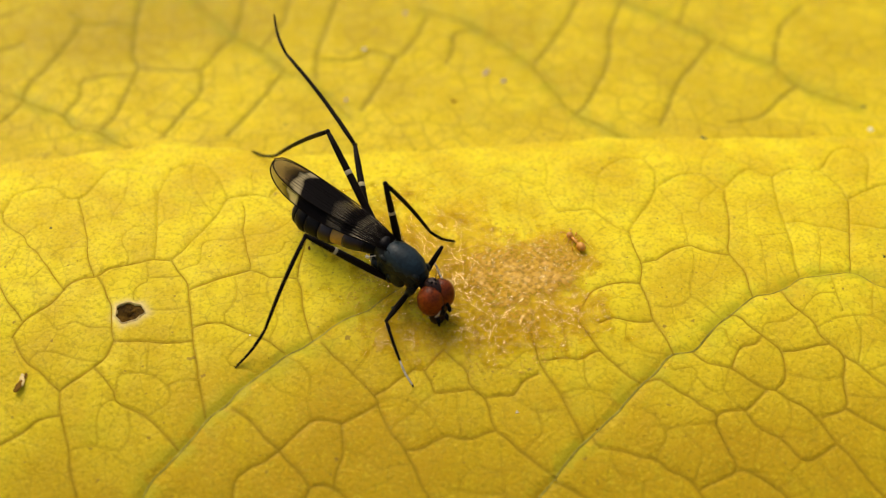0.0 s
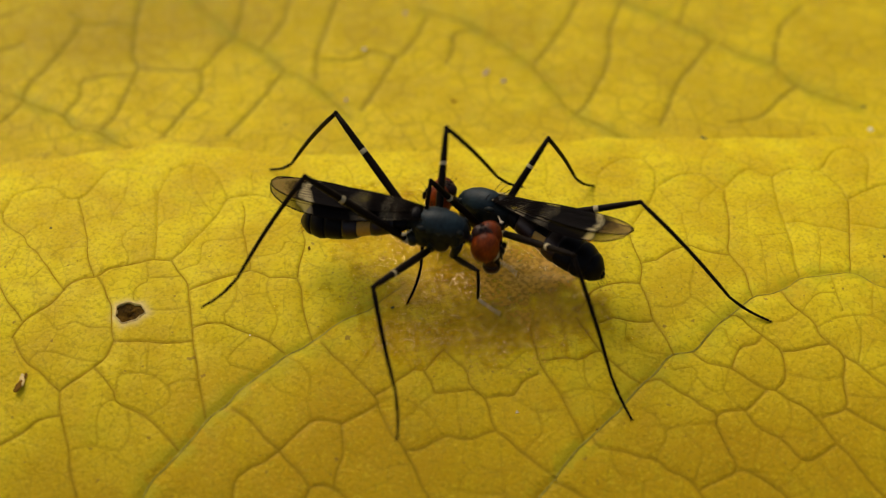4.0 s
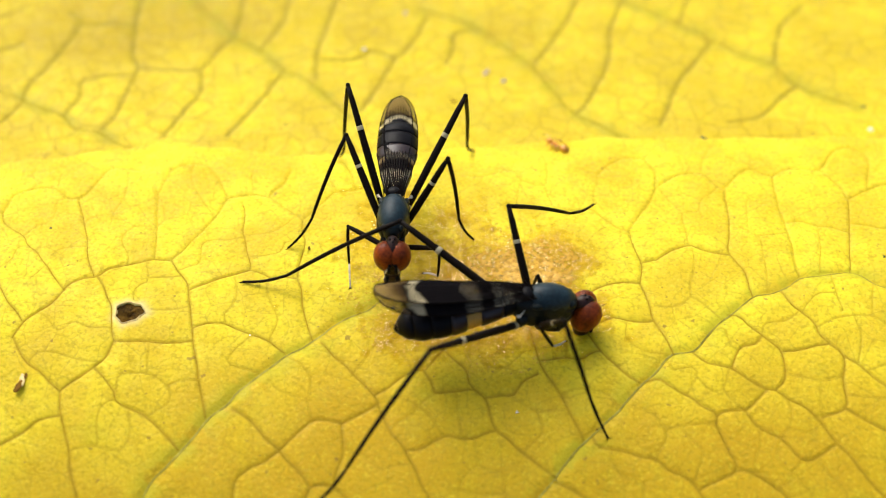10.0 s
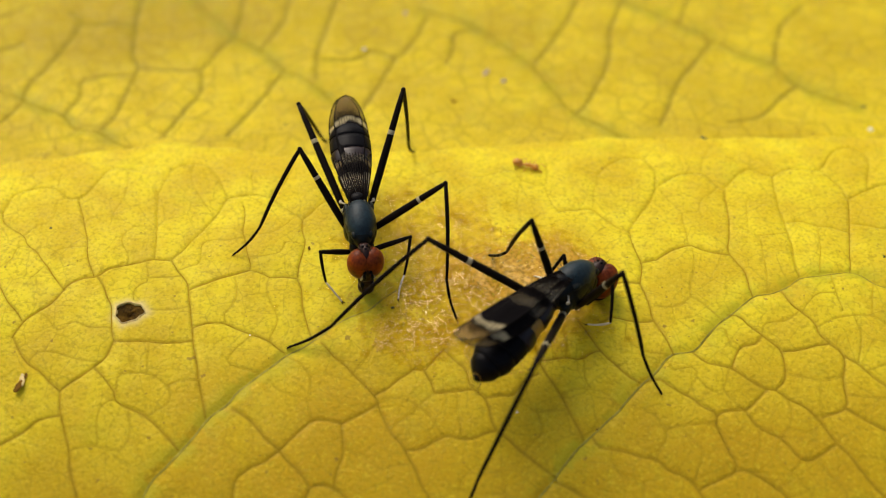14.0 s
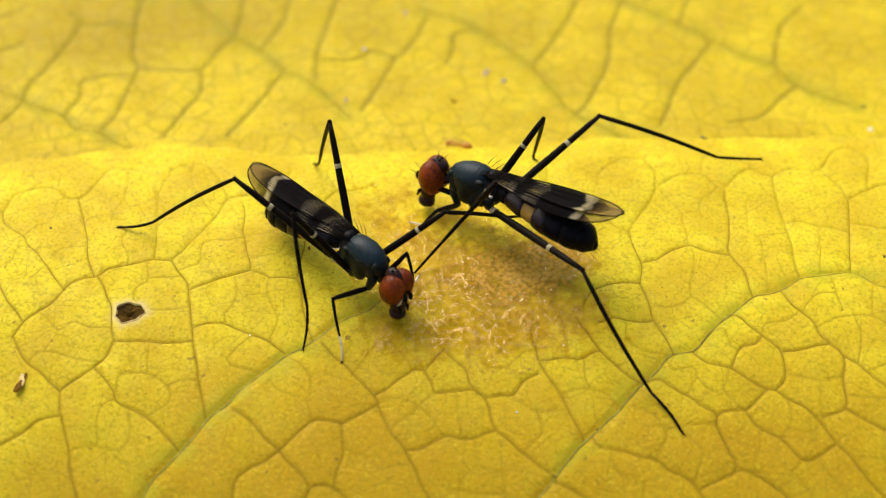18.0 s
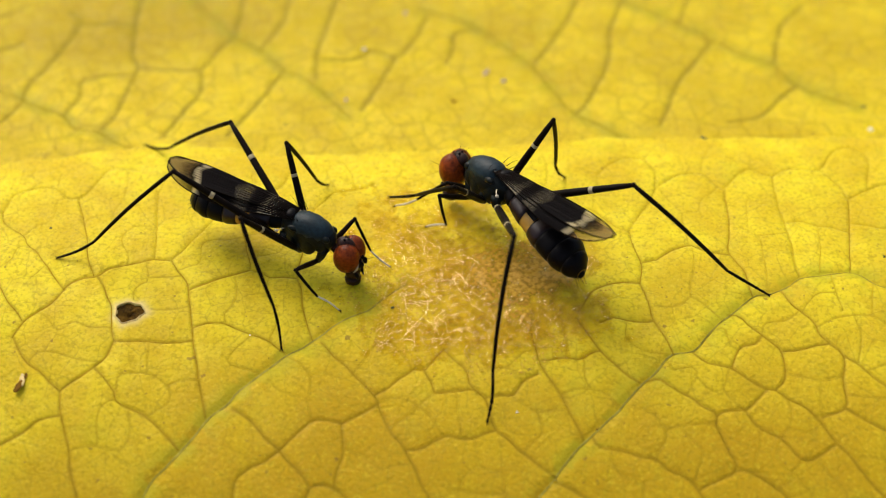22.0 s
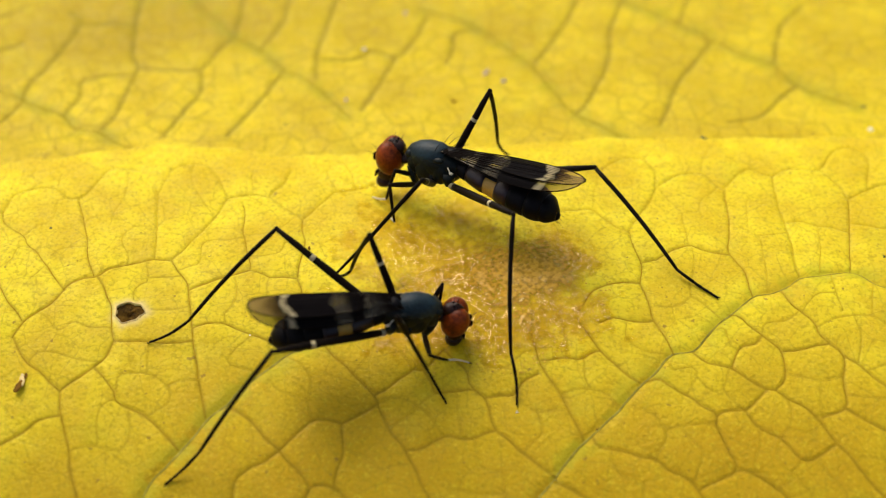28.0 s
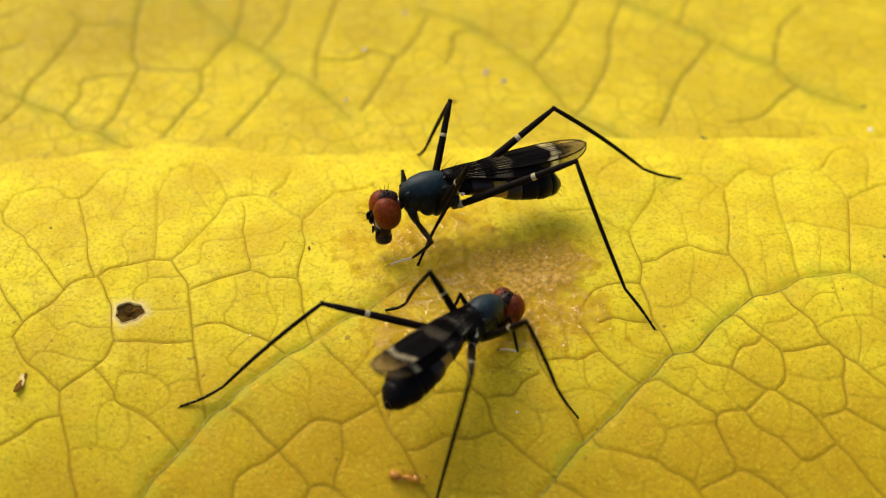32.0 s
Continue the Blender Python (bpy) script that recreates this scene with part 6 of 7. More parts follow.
    a.key(18.8, (3.8, 0.3, 1.95, 163, -9, 2), (-18, 1.5, -9.8),
          (0.5, -1.1, 0, 0.4, 1.8, -0.3), (1.4, 1.1, 0, 1.2, 1, 0.2), (-1.8, -0.7, 1, -0.5, 3.6, 1.8), (4.31, 7.21, 0, -2.3, -3.7, 1.4), (8.99, -8.12, 0, -5.4, 3.3, 1.5), (14.53, 2.6, 0, -5.7, -1.9, 2.2))
    a.key(19, (3.64, -0.04, 1.89, 165.3, -9.6, 1.6), (-18.1, 0.8, -9.8),
          (0.38, -1.28, 0, 0.4, 1.8, -0.3), (1.35, 0.94, 0, 1.2, 1, 0.2), (-1.85, -0.68, 1.3, -0.5, 3.6, 1.8), (4.31, 7.21, 0, -2.3, -3.7, 1.4), (8.99, -8.12, 0, -5.4, 3.3, 1.5), (14.53, 2.6, 0, -5.7, -1.9, 2.2))
    a.key(20, (2.88, 0.37, 2.12, 147.8, -10.7, 0.4), (-25.1, 7.9, -15.5),
          (0.38, 0.42, 0, 0.2, 1.3, 0.1), (0.87, 1.48, 0, 0.8, 0.8, 0.2), (-3.89, 0.79, 1.5, -0.5, 3.7, 1.4), (5.53, 4.91, 0, -2, -2.8, 2.4), (8.99, -8.12, 0, -6.5, 2.9, 0.5), (14.53, 2.6, 0, -5.7, -3, 1.5))
    a.key(21, (2.3, -0.57, 3.43, 134.9, -10.6, 7.8), (-29.9, 4.7, -9.9),
          (-0.58, 1.37, 0, 2.4, 1.1, -1), (-1.54, 1.8, 1, 2.3, 0.5, -0.5), (0.14, -0.63, 1, -2.6, 3.7, 0.5), (5.45, 4.43, 0, -1.1, -3.5, 1.8), (8.99, -8.12, 0, -6.7, 1.6, -0.5), (13.43, -2.52, 0, -5.6, -3, 1.2))
    a.key(22, (1.97, 1.69, 2.54, 131.7, -7.4, 7.1), (-32.3, 9.2, -17.2),
          (-0.7, 1.41, 0, 0.8, 1.9, -0.3), (-2.04, 2.2, 0.5, 1.4, 1.4, -0.4), (-2.27, 2.17, 1, -1.7, 3.6, 1.6), (5.39, 4.7, 0, -1.7, -2.4, 2.6), (1.74, -8.23, 0, -5.1, 3.4, 1.4), (13.43, -2.52, 0, -6.2, -2.5, 1.3))
    a.key(23, (1.17, 1.44, 2.65, 146.4, -16.5, 5.4), (-12.8, 3.4, -11),
          (-1.82, 0.18, 0, 1.3, 1.9, -0.2), (-1.32, 2.6, 0, 1.5, 0.9, -0.1), (-2.43, -2.49, 0, -1.6, 3.6, 1.4), (3.56, 5.81, 0, -1.7, -3.1, 2.2), (6.45, -7.48, 0, -6.3, 2.4, -0.1), (13.43, -2.52, 0, -6.7, -2.1, -0.4))
    a.key(24, (0.79, -0.64, 2.98, 154.2, -13, 0), (-18.4, 8.4, -14.6),
          (-2.12, -0.19, 0, 1.3, 1.7, -0.6), (-2.03, 1.12, 0, 2, 0.5, -0.4), (-8.87, 3.33, 1.3, 3.7, -0.9, -2), (3.41, 5.01, 0, -1.2, -3.8, 1.8), (6.45, -7.48, 0, -6.4, 2.7, 0.4), (11.44, -2.63, 0, -5.9, -2.9, 1))
    a.key(25, (0.2, 0.63, 2.37, -191.9, -15.5, 3.8), (-22.8, -5.2, -9.2),
          (-2.24, -0.26, 0, 1.2, 1.9, -0.1), (-2.27, 1.48, 0, 1.6, 0.8, 0.1), (-2.12, -1.44, 0, -0.9, 3.4, 2.2), (3.3, 5.59, 0, -2.2, -2.9, 2.3), (6.45, -7.48, 0, -5.8, 2.8, 0.8), (11.44, -2.63, 0, -6.5, -2.9, -0.5))
    a.key(25.5, (-0.02, 0.37, 2.91, 158.5, -12.8, 3.7), (-21.6, 8.3, -13.6),
          (-2.12, -0.09, 0, 0.8, 1.9, -0.5), (-3.1, 0.59, 0, 1.7, 1.2, -0.5), (-4.15, -3.59, 0, 0.6, 2.2, 2.2), (3.3, 5.45, 0, -1.4, -3.5, 2.1), (6.45, -7.48, 0, -6.4, 2.8, 0), (11.44, -2.63, 0, -6.3, -2.7, 0.3))
    a.key(28, (-0.38, 3.01, 2.44, 151.7, -9.3, 8.4), (-17.7, 5.1, -9.9),
          (-2.29, 2.04, 0, 1, 2, -0.4), (-3.06, 3.35, 0, 1.4, 1.4, -0.3), (-4.56, -1.53, 0, -1.7, 3.8, 1.2), (2.95, 6.58, 0, -2, -2.5, 2.5), (2.93, -7.52, 0, -5.6, 3.3, 0.9), (11.28, -2.63, 0, -6.2, -3, -0.4))
    a.key(28.5, (-0.3, 2.5, 2.55, 156.5, -11, 5.8), (-18.7, 6.2, -9.7),
          (-2.8, 1.4, 0, 0.8, 1.9, -0.3), (-2.9, 3.1, 0, 1.5, 1.1, -0.2), (-1.2, -0.7, 0, -2.2, 3.5, 1.2), (2.3, 7.2, 0, -1.6, -3.2, 2.2), (8.69, -4.19, 0, -6.3, 1.8, 0.9), (11.6, 6.0, 2.6, -4.2, -4.2, 2.4))
    a.key(29, (-0.27, 2.28, 2.59, 158.6, -11.6, 4.8), (-19.1, 6.6, -9.6),
          (-2.99, 1.12, 0, 0.7, 1.9, -0.3), (-2.8, 2.97, 0, 1.5, 1, -0.2), (-1.14, -3.15, 0, -2.5, 3.4, 1.2), (2.08, 7.45, 0, -1.4, -3.5, 2.1), (8.69, -4.19, 0, -6.5, 1.2, 0.9), (10.45, 4.62, 0, -5.3, -3, 2.1))
    a.key(30, (-0.57, 2.3, 2.66, -192.8, -13.7, 4.1), (-24.6, -3.1, -8.6),
          (-2.26, 0.59, 0, 0.2, 1.9, -0.4), (-2.79, 2.6, 0, 1.3, 1.1, -0.2), (-1.31, -2.19, 0, -2.6, 3.6, 1.1), (1.91, 7.66, 0, -1.5, -3.7, 2), (8.69, -4.19, 0, -6.6, 1.2, 0.4), (10.45, 4.62, 0, -5.7, -3, 1.6))
    a.key(31, (-0.91, 1.99, 2.29, -186.3, -13.7, 5.2), (-25.7, 1.9, -9.2),
          (-1.64, -0.26, 0, 0, 1.9, -0.4), (-2.34, 4.54, 0, 1, -1.5, 0.3), (-4.31, -2.04, 0, -1.7, 3.7, 1.2), (-0.15, 6.85, 0, -1.7, -3.1, 2.4), (8.6, -4.19, 0, -6.5, 1.3, 0.5), (10.45, 4.62, 0, -6.1, -2.4, 1.6))
    a.key(32, (-0.58, 0.8, 2.6, -159.5, -1.3, 5), (-36, 1.7, -8.5),
          (-2.22, -0.9, 0, 0.5, 1.9, -0.5), (-2.12, 3.35, 0, 0.5, -2, -0.2), (-1.04, -0.9, 0, 0.3, 4.1, 1.7), (-1.12, 6.7, 0, -2.1, -2.9, 2.3), (8.6, -4.19, 0, -5.4, 3.1, 1.8), (10.45, 4.62, 0, -6.1, -0.6, 2.3))
    a.play()
    b = Track(fly_b, 0.95)
    b.key(0, (25.46, -5.41, 1.38, 176.6, 10.6, 1.3), (-52.6, -2.6, -6.5),
          (22.22, -6.02, 0, 1.9, 0.9, 0.2), (22.31, -4.42, 0, 1.9, -0.9, 0.2), (22.76, -10.46, 0, 0.6, 2.2, 2.2), (23.37, -0.07, 0, 0.6, -2.2, 2.2), (30.13, -11.19, 0, -3.2, 2.6, 1.8), (30.77, -0.21, 0, -3.2, -2.6, 1.8))
    b.key(1, (23.48, -5.28, 1.41, 175.6, 10.9, 1.4), (-54.2, -2.4, -6.8),
          (20.22, -5.83, 0, 1.9, 0.9, 0.2), (20.35, -4.24, 0, 1.9, -0.9, 0.2), (20.69, -10.28, 0, 0.6, 2.2, 2.2), (21.48, 0.09, 0, 0.6, -2.2, 2.2), (28.04, -11.14, 0, -3.2, 2.6, 1.8), (28.88, -0.18, 0, -3.2, -2.6, 1.8))
    b.key(1.4, (9.22, -3.37, 1.41, 151.7, -12.9, -2.5), (-8.2, 0.4, -13.8),
          (4.96, -4.38, 0, 0.8, 1.7, -0.3), (7.03, -2.43, 0, 0.9, -0.2, 0.6), (4.64, -6.81, 0, 0.6, 2.2, 2.2), (10.05, -1.22, 0, -2.9, -1.1, 2.3), (17.53, -10.01, 0, -6.2, 1.4, 0.2), (17.33, -5.87, 0, -5.2, -1.9, 2.3))
    b.key(1.6, (8.95, -4.87, 2.15, 178.5, 9.5, -2), (-39.7, -5.4, -9.1),
          (4.96, -4.38, 0, 0.7, -1, -2.2), (7.03, -2.43, 0, 0.5, -2.1, -0.5), (6.42, -10, 0, 0.6, 2.2, 2.2), (10.05, -1.22, 0, -2.3, -1.4, 2.6), (17.28, -9.9, 0, -4.6, 2.9, 2.2), (17.33, -5.87, 0, -4.5, -1.3, 3.3))
    b.key(2, (8.74, -4.43, 1.17, 148.9, -8.5, -3.9), (-37.2, 11.2, -19),
          (6.09, -4.78, 0, -0.1, 1.6, -0.3), (4.01, -5.42, 0, 1.5, 1.4, -1), (3.99, -7.65, 0, 0.6, 2.2, 2.2), (10.42, -1.83, 0, -2.3, -2.1, 2.7), (13.73, -11.93, 0, -5.1, 2.1, 1.4), (17.58, -7.36, 0, -4.9, -3.4, 1.7))
    b.key(2.6, (10.2, -5.0, 1.3, 150, -8, -3.9), (-34, 10, -19),
          (7.3, -5.3, 0, -0.1, 1.6, -0.3), (5.5, -5.6, 0, 1.5, 1.4, -1), (5.3, -7.9, 0, 0.6, 2.2, 2.2), (11.2, -1.9, 0, -2.3, -2.1, 2.7), (13.73, -11.93, 0, -5.1, 2.1, 1.4), (17.58, -7.36, 0, -4.9, -3.4, 1.7))
    b.key(3, (9.22, 0.14, 2.03, 192.9, 20.1, 8.2), (1.3, -19.1, -11.5),
          (8.11, -1.98, 0, 2.2, 1.4, -1.3), (6.87, 0.77, 0, 2, 0.3, -0.6), (1.2, 0.82, 2, 3.7, 1.3, 0), (13.5, 2.78, 0, -2, 1.2, 3.1), (15.48, -9.54, 0, -1.8, 5.5, 0.7), (16.2, -5.29, 0, -5.6, 0.7, 2.2))
    b.key(3.5, (3.77, -0.68, 2.6, 138.3, -15.8, 6.1), (7.6, 13.8, -21.1),
          (1.59, 0.77, 0, 1.2, 1.3, -0.3), (2.99, 3.54, 0, 1.8, -1.7, 0.2), (-1.48, -2.97, 0, 0.6, 2.2, 2.2), (6.6, 4.12, 0, -1.6, -2.7, 1.8), (7.43, -8.09, 0, -6.4, 3.1, -0.9), (13.29, -3.79, 0, -5.4, -2.6, 1.3))
    b.key(5.5, (-1.79, 2.63, 1.97, -134.6, 19.4, 3.9), (-19.1, -5.2, -0.9),
          (-3.47, -0.21, 0, 1.9, 0.9, 0.2), (-4.63, 5.48, 0, 0.9, -2.5, -0.2), (0.22, -2.73, 0, 0.6, 2.2, 2.2), (-2.16, 7.45, 0, -1.2, -1.5, 3.1), (2.8, -3.62, 0, 1.5, 5.3, 1.9), (1.67, 10.12, 0, -3.2, -1.3, 3.9))
    b.key(6, (-2.02, 1.39, 2.1, -128.8, 13.2, -0.1), (-27.3, -3.3, 0.7),
          (-3.37, -1.98, 0, 1.9, 1.6, -0.7), (-5.19, 4.14, 0, 0.8, -2.8, -0.2), (0.53, -3.74, 0, 0.6, 2.2, 2.2), (-5.54, 5.9, 0, -1.1, -2.7, 2.6), (2.8, -3.62, 0, 1.7, 5.3, 2.2), (-0.98, 5.43, 0, -1.6, -0.6, 4.6))
    b.key(7, (-2.05, -0.4, 2.12, -127.9, 6, -0.5), (-42.1, -2.9, -0.3),
          (-2.91, -1.98, 0, 1.3, 1.7, -0.3), (-6.53, -0.9, 0, 1.4, -2.6, -0.4), (1.85, 1.85, 0, -0.9, 3.1, 2.3), (-5.54, 5.9, 0, -2.6, -2.7, 2.2), (2.79, -3.71, 0, 1.2, 5.5, 2.4), (1.23, 11.43, 1, -5.4, -2.3, 1.7))
    b.key(8, (-2.15, -0.61, 2.36, -108.3, 1.1, -2.9), (-41.9, -8.8, -3.2),
          (-2.66, -2.43, 0, 1.4, 1.9, -0.8), (-6.48, -0.9, 0, 0.5, -2.8, -0.4), (1.97, 1.85, 0, -0.4, 3.5, 2.2), (-4.68, 3.94, 0, -2.5, -1.9, 2.4), (2.79, -3.71, 0, 2.7, 4.8, 2.3), (-1.29, 9.48, 0, -5.5, -2.1, 2))
    b.key(9, (-0.87, 0.23, 2.18, -79, -6.6, -1.5), (-40.1, -18.6, 4.9),
          (0.39, 1.12, 0, 1.1, 1.9, -0.2), (-1.04, -3.06, 0, 1.9, -0.9, 0.2), (1.6, 1.48, 0, -1, 3, 2.4), (-3.88, 2.22, 0, -0.5, -2.2, 2.6), (1.17, 6.64, 0, -3.2, 2.5, 3.4), (-4.69, 6.63, 0, -4.6, -2, 3))
    b.key(10, (-2.02, -0.88, 2.66, -91.3, -6, -1.7), (-40.5, 2.7, 5.4),
          (-0.8, -1.37, 0, 1.3, 1.9, -0.5), (-3.84, -2.13, 0, -0.2, -1.9, -1), (1.3, 0.59, 0, -1, 3.2, 2.1), (-6.54, 0.08, 0, -2.8, -2.4, 1.6), (1.38, 7.03, 0, -4.5, 2.8, 2.5), (-4.69, 6.63, 0, -4.9, -2.2, 2.6))
    b.key(11, (-3.32, -0.34, 2.4, -108.3, -2.1, -1.2), (-40.4, 0.5, 5.2),
          (-2.76, -3.15, 0, 0.7, 2, -0.9), (-5.34, -1.06, 0, 0.4, -2, -0.4), (1.44, -1.37, 0, -2.4, 2.3, 2), (-7.48, 0.84, 0, -2.4, -2.6, 2.1), (1.43, 7.02, 0, -4.5, 2.4, 2.9), (-4.48, 6.51, 0, -3.8, -2.4, 3.3))
    b.key(12, (-4.87, 0.05, 2.61, -108.9, -1.3, 0.8), (-41.8, 0.1, 4.3),
          (-4.35, -2.86, 0, 1, 2, -1), (-6.67, -0.58, 0, 0.5, -2, -0.5), (-2.34, -0.9, 0, -1, 3.2, 2), (-8.5, 1.19, 0, -2.3, -2.6, 2.1), (1.44, 7.2, 0, -4.7, 2.7, 2.5), (-5, 7.66, 0, -4.3, -2.3, 3))
    b.key(13, (-4.35, -0.36, 2.51, -98.5, -1.9, -2.8), (-40.2, -2.1, 5.7),
          (-3.11, -3.01, 0, 0.4, 2.1, -1), (-6, -1.06, 0, -0.1, -1.9, -0.6), (-1.79, -1.68, 0, -2.2, 2.6, 1.9), (-8.47, 1.12, 0, -2.7, -2.4, 2), (1.44, 7.2, 0, -4.6, 2.6, 2.7), (-4.99, 7.45, 0, -4.6, -2.3, 2.9))
    b.key(14, (-3.42, -0.65, 2.15, -82.6, -10.1, -1.6), (-38.4, 4.6, 5.1),
          (-1.84, -2.72, 0, 0.5, 2.1, -0.8), (-4.16, -2.86, 0, 1.3, -1.7, -0.2), (0.6, -3.84, 0, 0, 3.6, 1.7), (-8.83, -0.32, 0, -2.4, -2.6, 1.9), (-1.31, 6.99, 0, -4.6, 2.3, 2.8), (-5.42, 9.06, 0, -6.1, -2.2, 1.2))
    b.key(16.5, (-3.62, -1.82, 2.44, -74, -2.4, -0.8), (-39, 5.1, 5.2),
          (-1.87, -3.57, 0, 0.9, 2.3, -0.9), (-4.01, -3.98, 0, -0.3, -1.6, -1.7), (-0.35, 3.54, 0, -1.1, 3, 1.9), (-7.41, -1.92, 0, -2.7, -2.2, 2), (-1.26, 7.11, 0, -4.6, 2.5, 2.8), (-8.76, 6.54, 0, -5.1, -2.2, 2.5))
    b.key(17, (-3.37, -1.85, 1.66, -72.5, -7.2, -4.6), (-39.9, -0.1, 4),
          (-1.42, -3.09, 0, 0.9, 2, 0.2), (-4.2, -5.16, 0, 1.1, -2.1, -0.8), (-0.46, 1.48, 0, 1.1, 1, 2.6), (-7.36, -1.92, 0, -2.8, -2, 2.3), (-1.25, 6.99, 0, -4.2, 2.4, 3.2), (-8.62, 6.44, 0, -5.1, -2.3, 2.6))
    b.key(18, (-3.21, -2.32, 1.77, -43.4, -5.9, -2.6), (-35.3, 1.8, -8),
          (-1.04, -1.53, 0, 1.5, 1.3, 0.3), (-4.07, -5.67, 0, 0.3, -1.8, -0.6), (3.99, 1.49, 0.7, 1.6, 2.5, 1.9), (-5.64, -5.11, 0, -1.8, -2.9, 1.9), (-5.8, 6.02, 0, -4.3, 1.9, 3.3), (-13.88, 1.37, 0, -5.4, -2.4, 2.1))
    b.key(19, (-2.71, -2.73, 2.32, -35.1, -7.3, -0.8), (-34.9, 3.6, -7.3),
          (-1.33, -0.9, 0, 0.4, 1.9, -0.3), (-2.26, -4.98, 0, -0.5, 0, -2.2), (0.74, -0.48, 0, -1.7, 2.9, 2), (-5.64, -5.11, 0, -2.5, -1.5, 1.6), (-5.89, 6.29, 0, -4.5, 3.1, 2.4), (-13.88, 1.37, 0, -6.2, -1.1, 1.3))
    b.key(20, (-6.18, 2.57, 2.02, -12.5, -5.5, -10.2), (-42.5, -4, -7.8),
          (-4.22, 1.67, 0, 1.4, -1.2, -0.2), (-4.31, 1.05, 0, 0.6, -1.9, -0.3), (-4.15, 5.86, 0, -2.3, 2.1, 2.3), (-6.7, -3.15, 0, -1.1, -3.7, 1.5), (-13.61, 7.54, 0, -3.8, 3, 3.1), (-13.87, 1.3, 0, -5.1, 3.1, 0.5))
    b.key(21, (-5.26, 1.19, 2.19, -22.9, -4.1, -3.8), (-27.4, 3.7, -6.3),
          (-3.8, 3.35, 0, 0.2, 1.7, 0.1), (-3.41, -0.74, 0, 1.1, -1.7, -0.2), (-5.66, 5.75, 0, -2.1, 2.2, 2.5), (-5.05, -1.22, 0, -0.2, -3.5, 2.1), (-13.61, 7.54, 0, -5.1, 2.8, 2.3), (-14.84, 1.37, 0, -4.5, -1.7, 2.7))
    b.key(22, (-5.5, -0.98, 1.95, -26.2, -9, 1.2), (-29.5, 0.1, -8.1),
          (-2.22, -1, 0, 1.3, 1.5, 0), (-4.26, -3.29, 0, 0.4, -1.8, -0.3), (-5.07, 4.23, 0, -2.5, 2.3, 2.3), (-6.53, -5.09, 0, -1.6, -3, 1.9), (-13.53, 7.54, 0, -5.7, 3, 1.4), (-16.18, -0.48, 0, -5.5, -2, 2.1))
    b.key(23, (-5.97, -1.15, 2.08, -26.5, -7.2, -1.7), (-33.7, -4.9, -9.7),
          (-4.41, 0.42, 0, 0.8, 1.5, 0.1), (-5.16, -2.49, 0, 0.8, -1.9, -0.3), (-4.55, 2.67, 0, -2.1, 2.3, 2.5), (-6.53, -5.09, 0, -1.9, -3, 1.6), (-13.53, 7.54, 0, -5.6, 2.8, 1.8), (-16.18, -0.48, 0, -5.2, -2.3, 2.3))
    b.key(24, (-6.09, -2.25, 1.94, -24.1, -13, 0.8), (-27.8, -4.1, -9.6),
          (-2.19, -2.52, 0, 1.7, 1.6, -0.3), (-3.99, -4.57, 0, 1.2, -2, -0.7), (-6.62, 4.36, 0, -3, 2.5, 1.8), (-7.71, -5.6, 0, -2, -2.9, 1.7), (-13.53, 7.54, 0, -5.8, 3.2, 0.7), (-16.18, -0.48, 0, -5.9, -1.7, 2))
    b.key(25, (-3.74, -3.39, 1.42, -3.3, -12, 8), (-28.2, -15.5, -9.7),
          (-2.2, -2.13, 0, 1, 0.5, 0.6), (-0.77, -5.42, 0, 0.6, -1.7, -0.2), (-6.92, 0.42, 0, -2.9, 2.4, 2.3), (-5.75, -8.72, 0, -2.4, -2.4, 1.6), (-13.18, 1.3, 0.7, -4.3, 3.7, 2), (-16.84, -6.17, 0, -6.6, -0.6, -1))
    b.key(25.5, (-3.9, -3.99, 1.43, 2, -12.4, 10.1), (-22.9, -10.2, -11.8),
          (-2.43, -2.28, 0, 0.9, 0.8, 0.5), (-0.66, -5.37, 0, 0.7, -1.6, -0.2), (-6.66, 0.08, 0, -2.5, 2.6, 2.3), (-2.65, -8.56, 0, -1.3, -3, 1.9), (-13.06, -1.68, 0, -5.1, 3, 2.2), (-13.99, -9.26, 0, -6, -2.2, 0.4))
    b.key(27.5, (-2.48, -4.65, 1.52, 20.7, -13.7, 5.4), (-23.6, 2, -11.8),
          (-1.02, -2.72, 0, 1.1, 0.7, 0.5), (-0.2, -5.67, 0, 0, -1.6, -0.3), (-5.74, -1.53, 0, -2.7, 2.5, 2.2), (-0.36, -7.78, 0, -1.7, -3.2, 1.6), (-11.89, -4.65, 0, -4.7, 2.9, 1.9), (-10.77, -10.59, 0, -6.1, -2.2, 0.1))
    b.key(28, (-1.2, -5.22, 1.46, 15.2, -13.3, 8.6), (-35.8, -6.9, -13.4),
          (0.14, -3.29, 0, 1, 0.8, 0.4), (1.04, -5.75, 0, 0, -1.4, -0.3), (-4.45, -1.53, 0, -2.5, 2.8, 2.1), (0.13, -7.48, 0, -1.3, -3.1, 2), (-11.87, -4.83, 0, -5, 3.8, 0.7), (-10.77, -10.59, 0, -6.1, -2, 0))
    b.key(28.3, (-1.22, -5.53, 1.25, 14.7, -14.4, 13.2), (-27.4, 4.9, -14.1),
          (0.14, -3.57, 0, 1, 0.9, 0.5), (1.04, -5.75, 0, 0.1, -1.2, 0), (-2.91, -1.83, 0, -2.4, 3.2, 2), (0.47, -8.83, 0, -1.3, -2.9, 2.1), (-11.87, -4.83, 0, -5.1, 3.8, 0.6), (-10.77, -10.59, 0, -6.1, -2.1, 0.3))
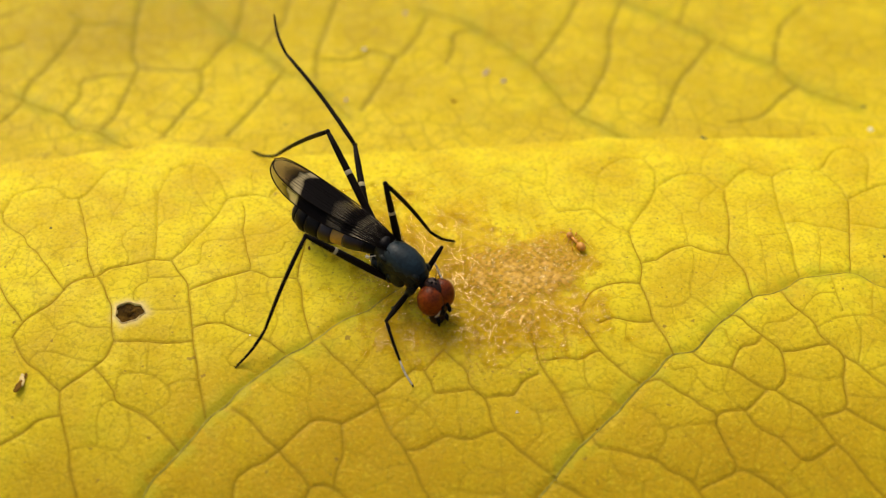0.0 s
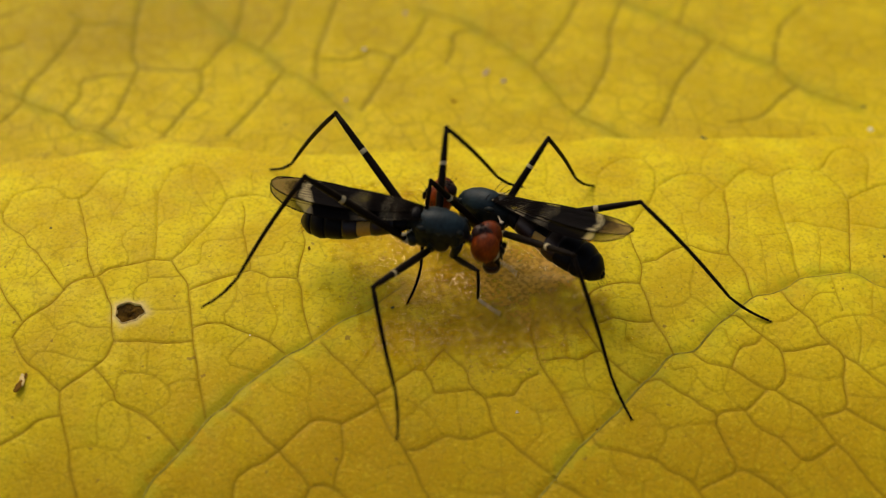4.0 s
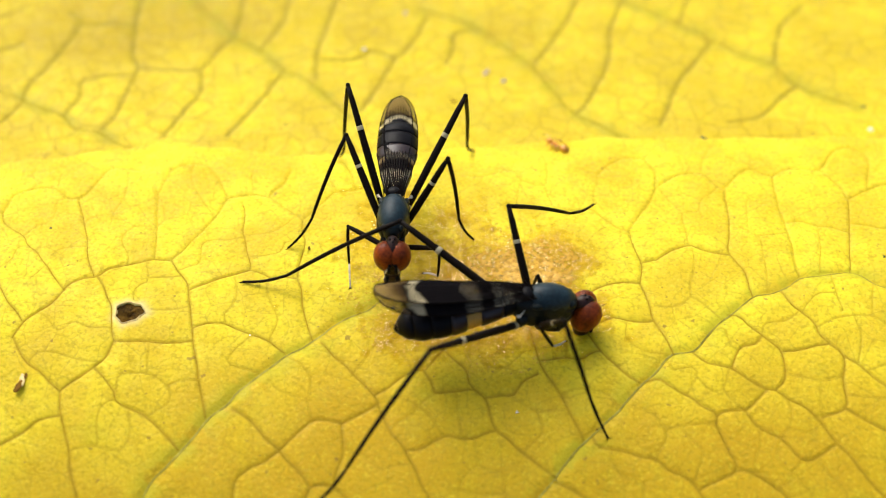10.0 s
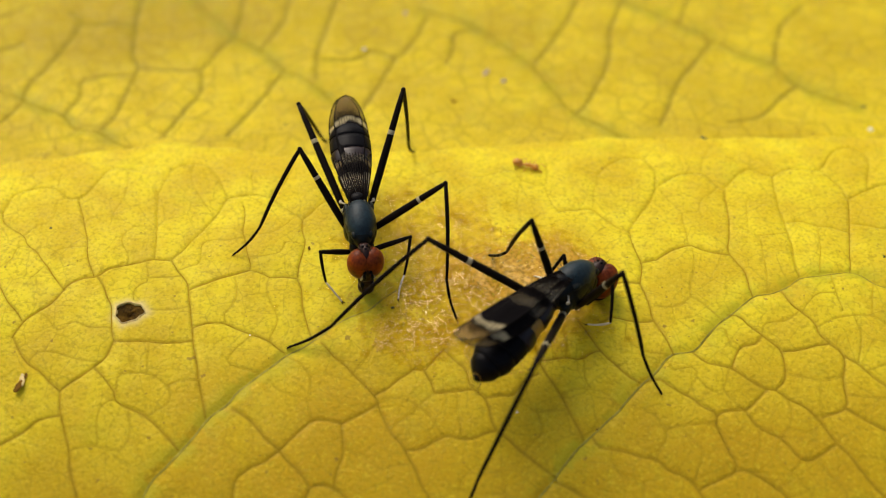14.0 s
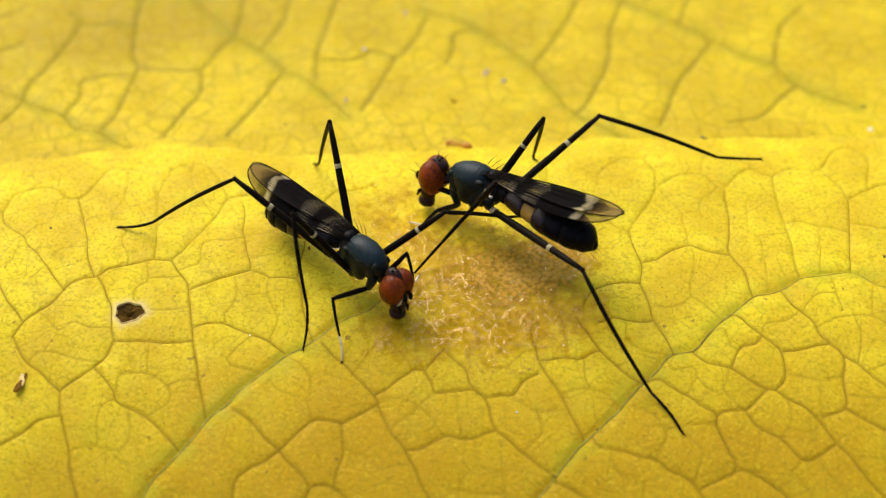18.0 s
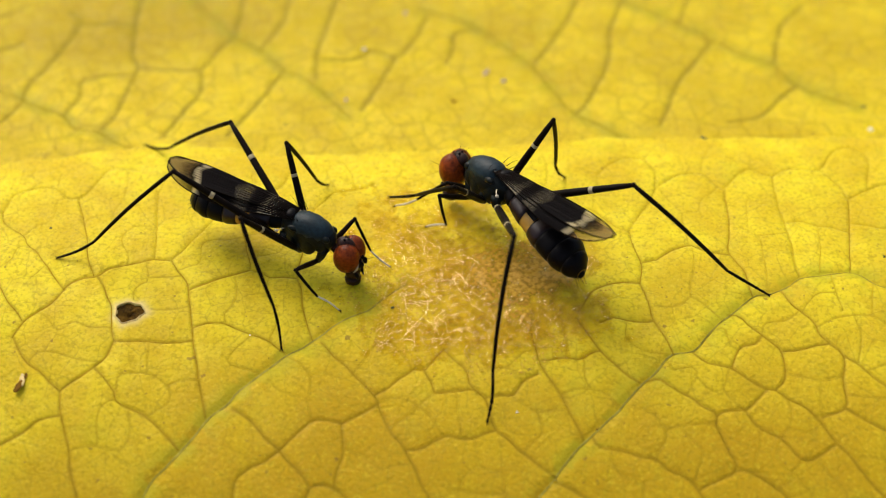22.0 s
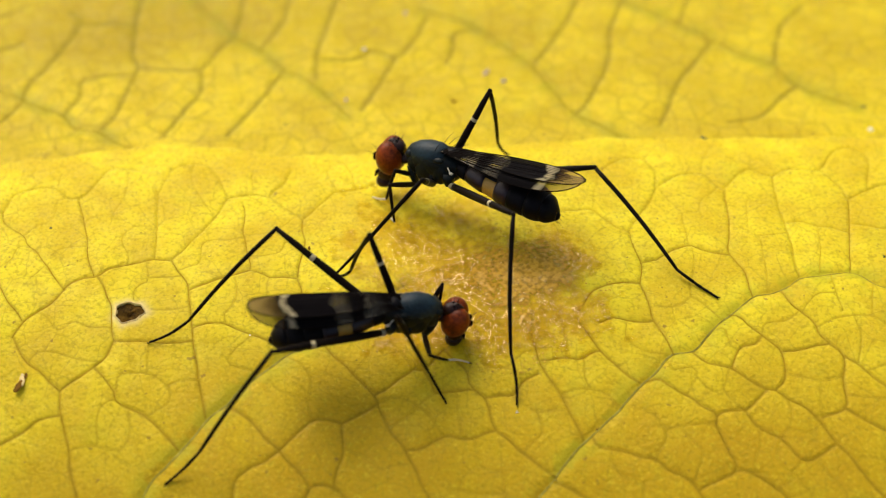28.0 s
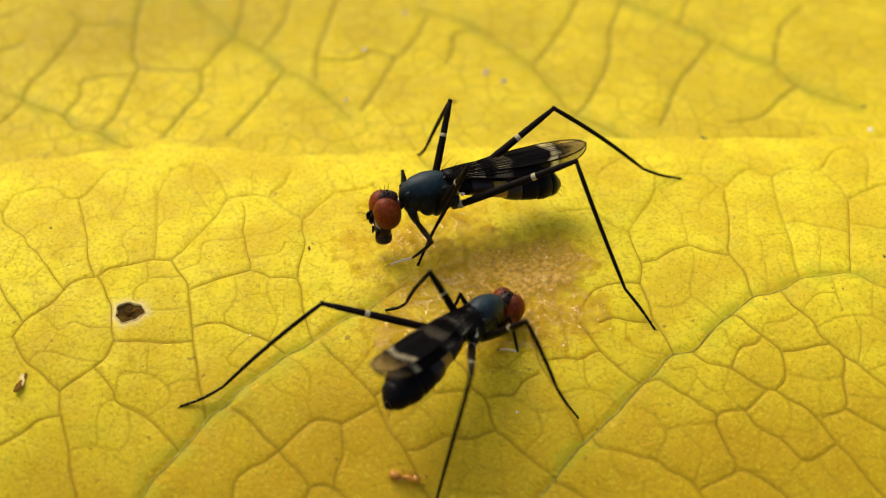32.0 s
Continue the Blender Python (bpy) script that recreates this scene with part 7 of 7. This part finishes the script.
    b.key(29, (-0.86, -6.53, 1.31, 8.3, -11.3, 13.7), (-20.6, 4.6, -12.2),
          (0.71, -3.84, 0, 0.6, 1.8, -0.1), (1.71, -6.77, 0, 0.9, 0.5, -2.6), (-2.24, -2.43, 0, -2, 3.2, 2.1), (0.75, -9.16, 0, -1, -2.6, 2.2), (-11.87, -4.83, 0, -5.4, 3.5, 0.7), (-10.77, -10.59, 0, -5.9, -2.1, 0.7))
    b.key(30, (-0.27, -5.65, 1, 28.4, -18.6, 13.5), (-20.9, -7.3, -16.4),
          (-0.21, -3.29, 0, -0.1, 1.4, 0.2), (3.31, -5.53, 0.3, 0.6, -1.6, -0.2), (-2.01, -2.28, 0, -2.4, 2.9, 2.1), (2.89, -9.65, 0, -1.3, -2.5, 2.1), (-10.39, -7.59, 0, -3.3, 5.1, -1.6), (-10.77, -10.59, 0, -6.4, -1.3, -0.9))
    b.key(31, (0.21, -5, 1.05, 46.9, -6.5, 5.4), (-51.9, -2.4, -15.1),
          (-0.79, -3.15, 0, -0.2, 1.7, 0.3), (2.53, -5.09, 0, -0.5, -1.6, -0.4), (-0.33, -1.53, 0, -2.1, 2.4, 2.3), (4.25, -8.61, 0, -1.4, -3, 1.9), (-10.39, -7.59, 0, -4.3, 3.5, 1.6), (-0.85, -11.54, 0, -4.1, -3.2, 2.3))
    b.key(32, (1.51, -5.28, 1.25, 51.2, -14.7, 3.4), (-36.9, 0.3, -17),
          (0.49, -3.29, 0, -0.1, 1.7, 0.2), (2.29, -5.48, 0.4, 0.3, -2.3, -0.1), (-2.34, -3.29, 0, -2.7, 2.5, 2.1), (5.33, -8.05, 0, -1.5, -2.9, 1.9), (-10.39, -7.59, 0, -4.2, 4.1, 0), (-0.41, -11.74, 0, -4.7, -2.8, 1.4))
    b.play()
    crawl(ant_a, [(0, 5.6, 0.35, 120), (3.5, 5.6, 0.35, 166), (5.5, 5.06, 0.49, 180), (6, 4.89, 0.49, 95), (7, 5.63, 2.22, 87), (8, 5.82, 5.67, 118), (9, 5.25, 6.74, 104), (10, 5.15, 7.17, 136), (11, 4.9, 7.4, 221), (12, 4.85, 6.4, 196), (13, 3.95, 6.14, 251), (14, 3.72, 5.49, 336), (16.5, 3.81, 5.71, 421), (17, 2.33, 6.98, 506), (17.6, 1.44, 7.37, 506), (17.9, 0.84, 7.8, 150), (18.3, 0.44, 6.45, 230), (32, 0.24, 5.64, 260)])
    crawl(ant_b, [(0, -3.77, -12.61, 72), (29.5, -3.77, -12.61, 72), (30, -3.26, -11.04, 28), (31, -1.91, -10.32, -13), (32, -1.45, -10.42, -13)])

motions()
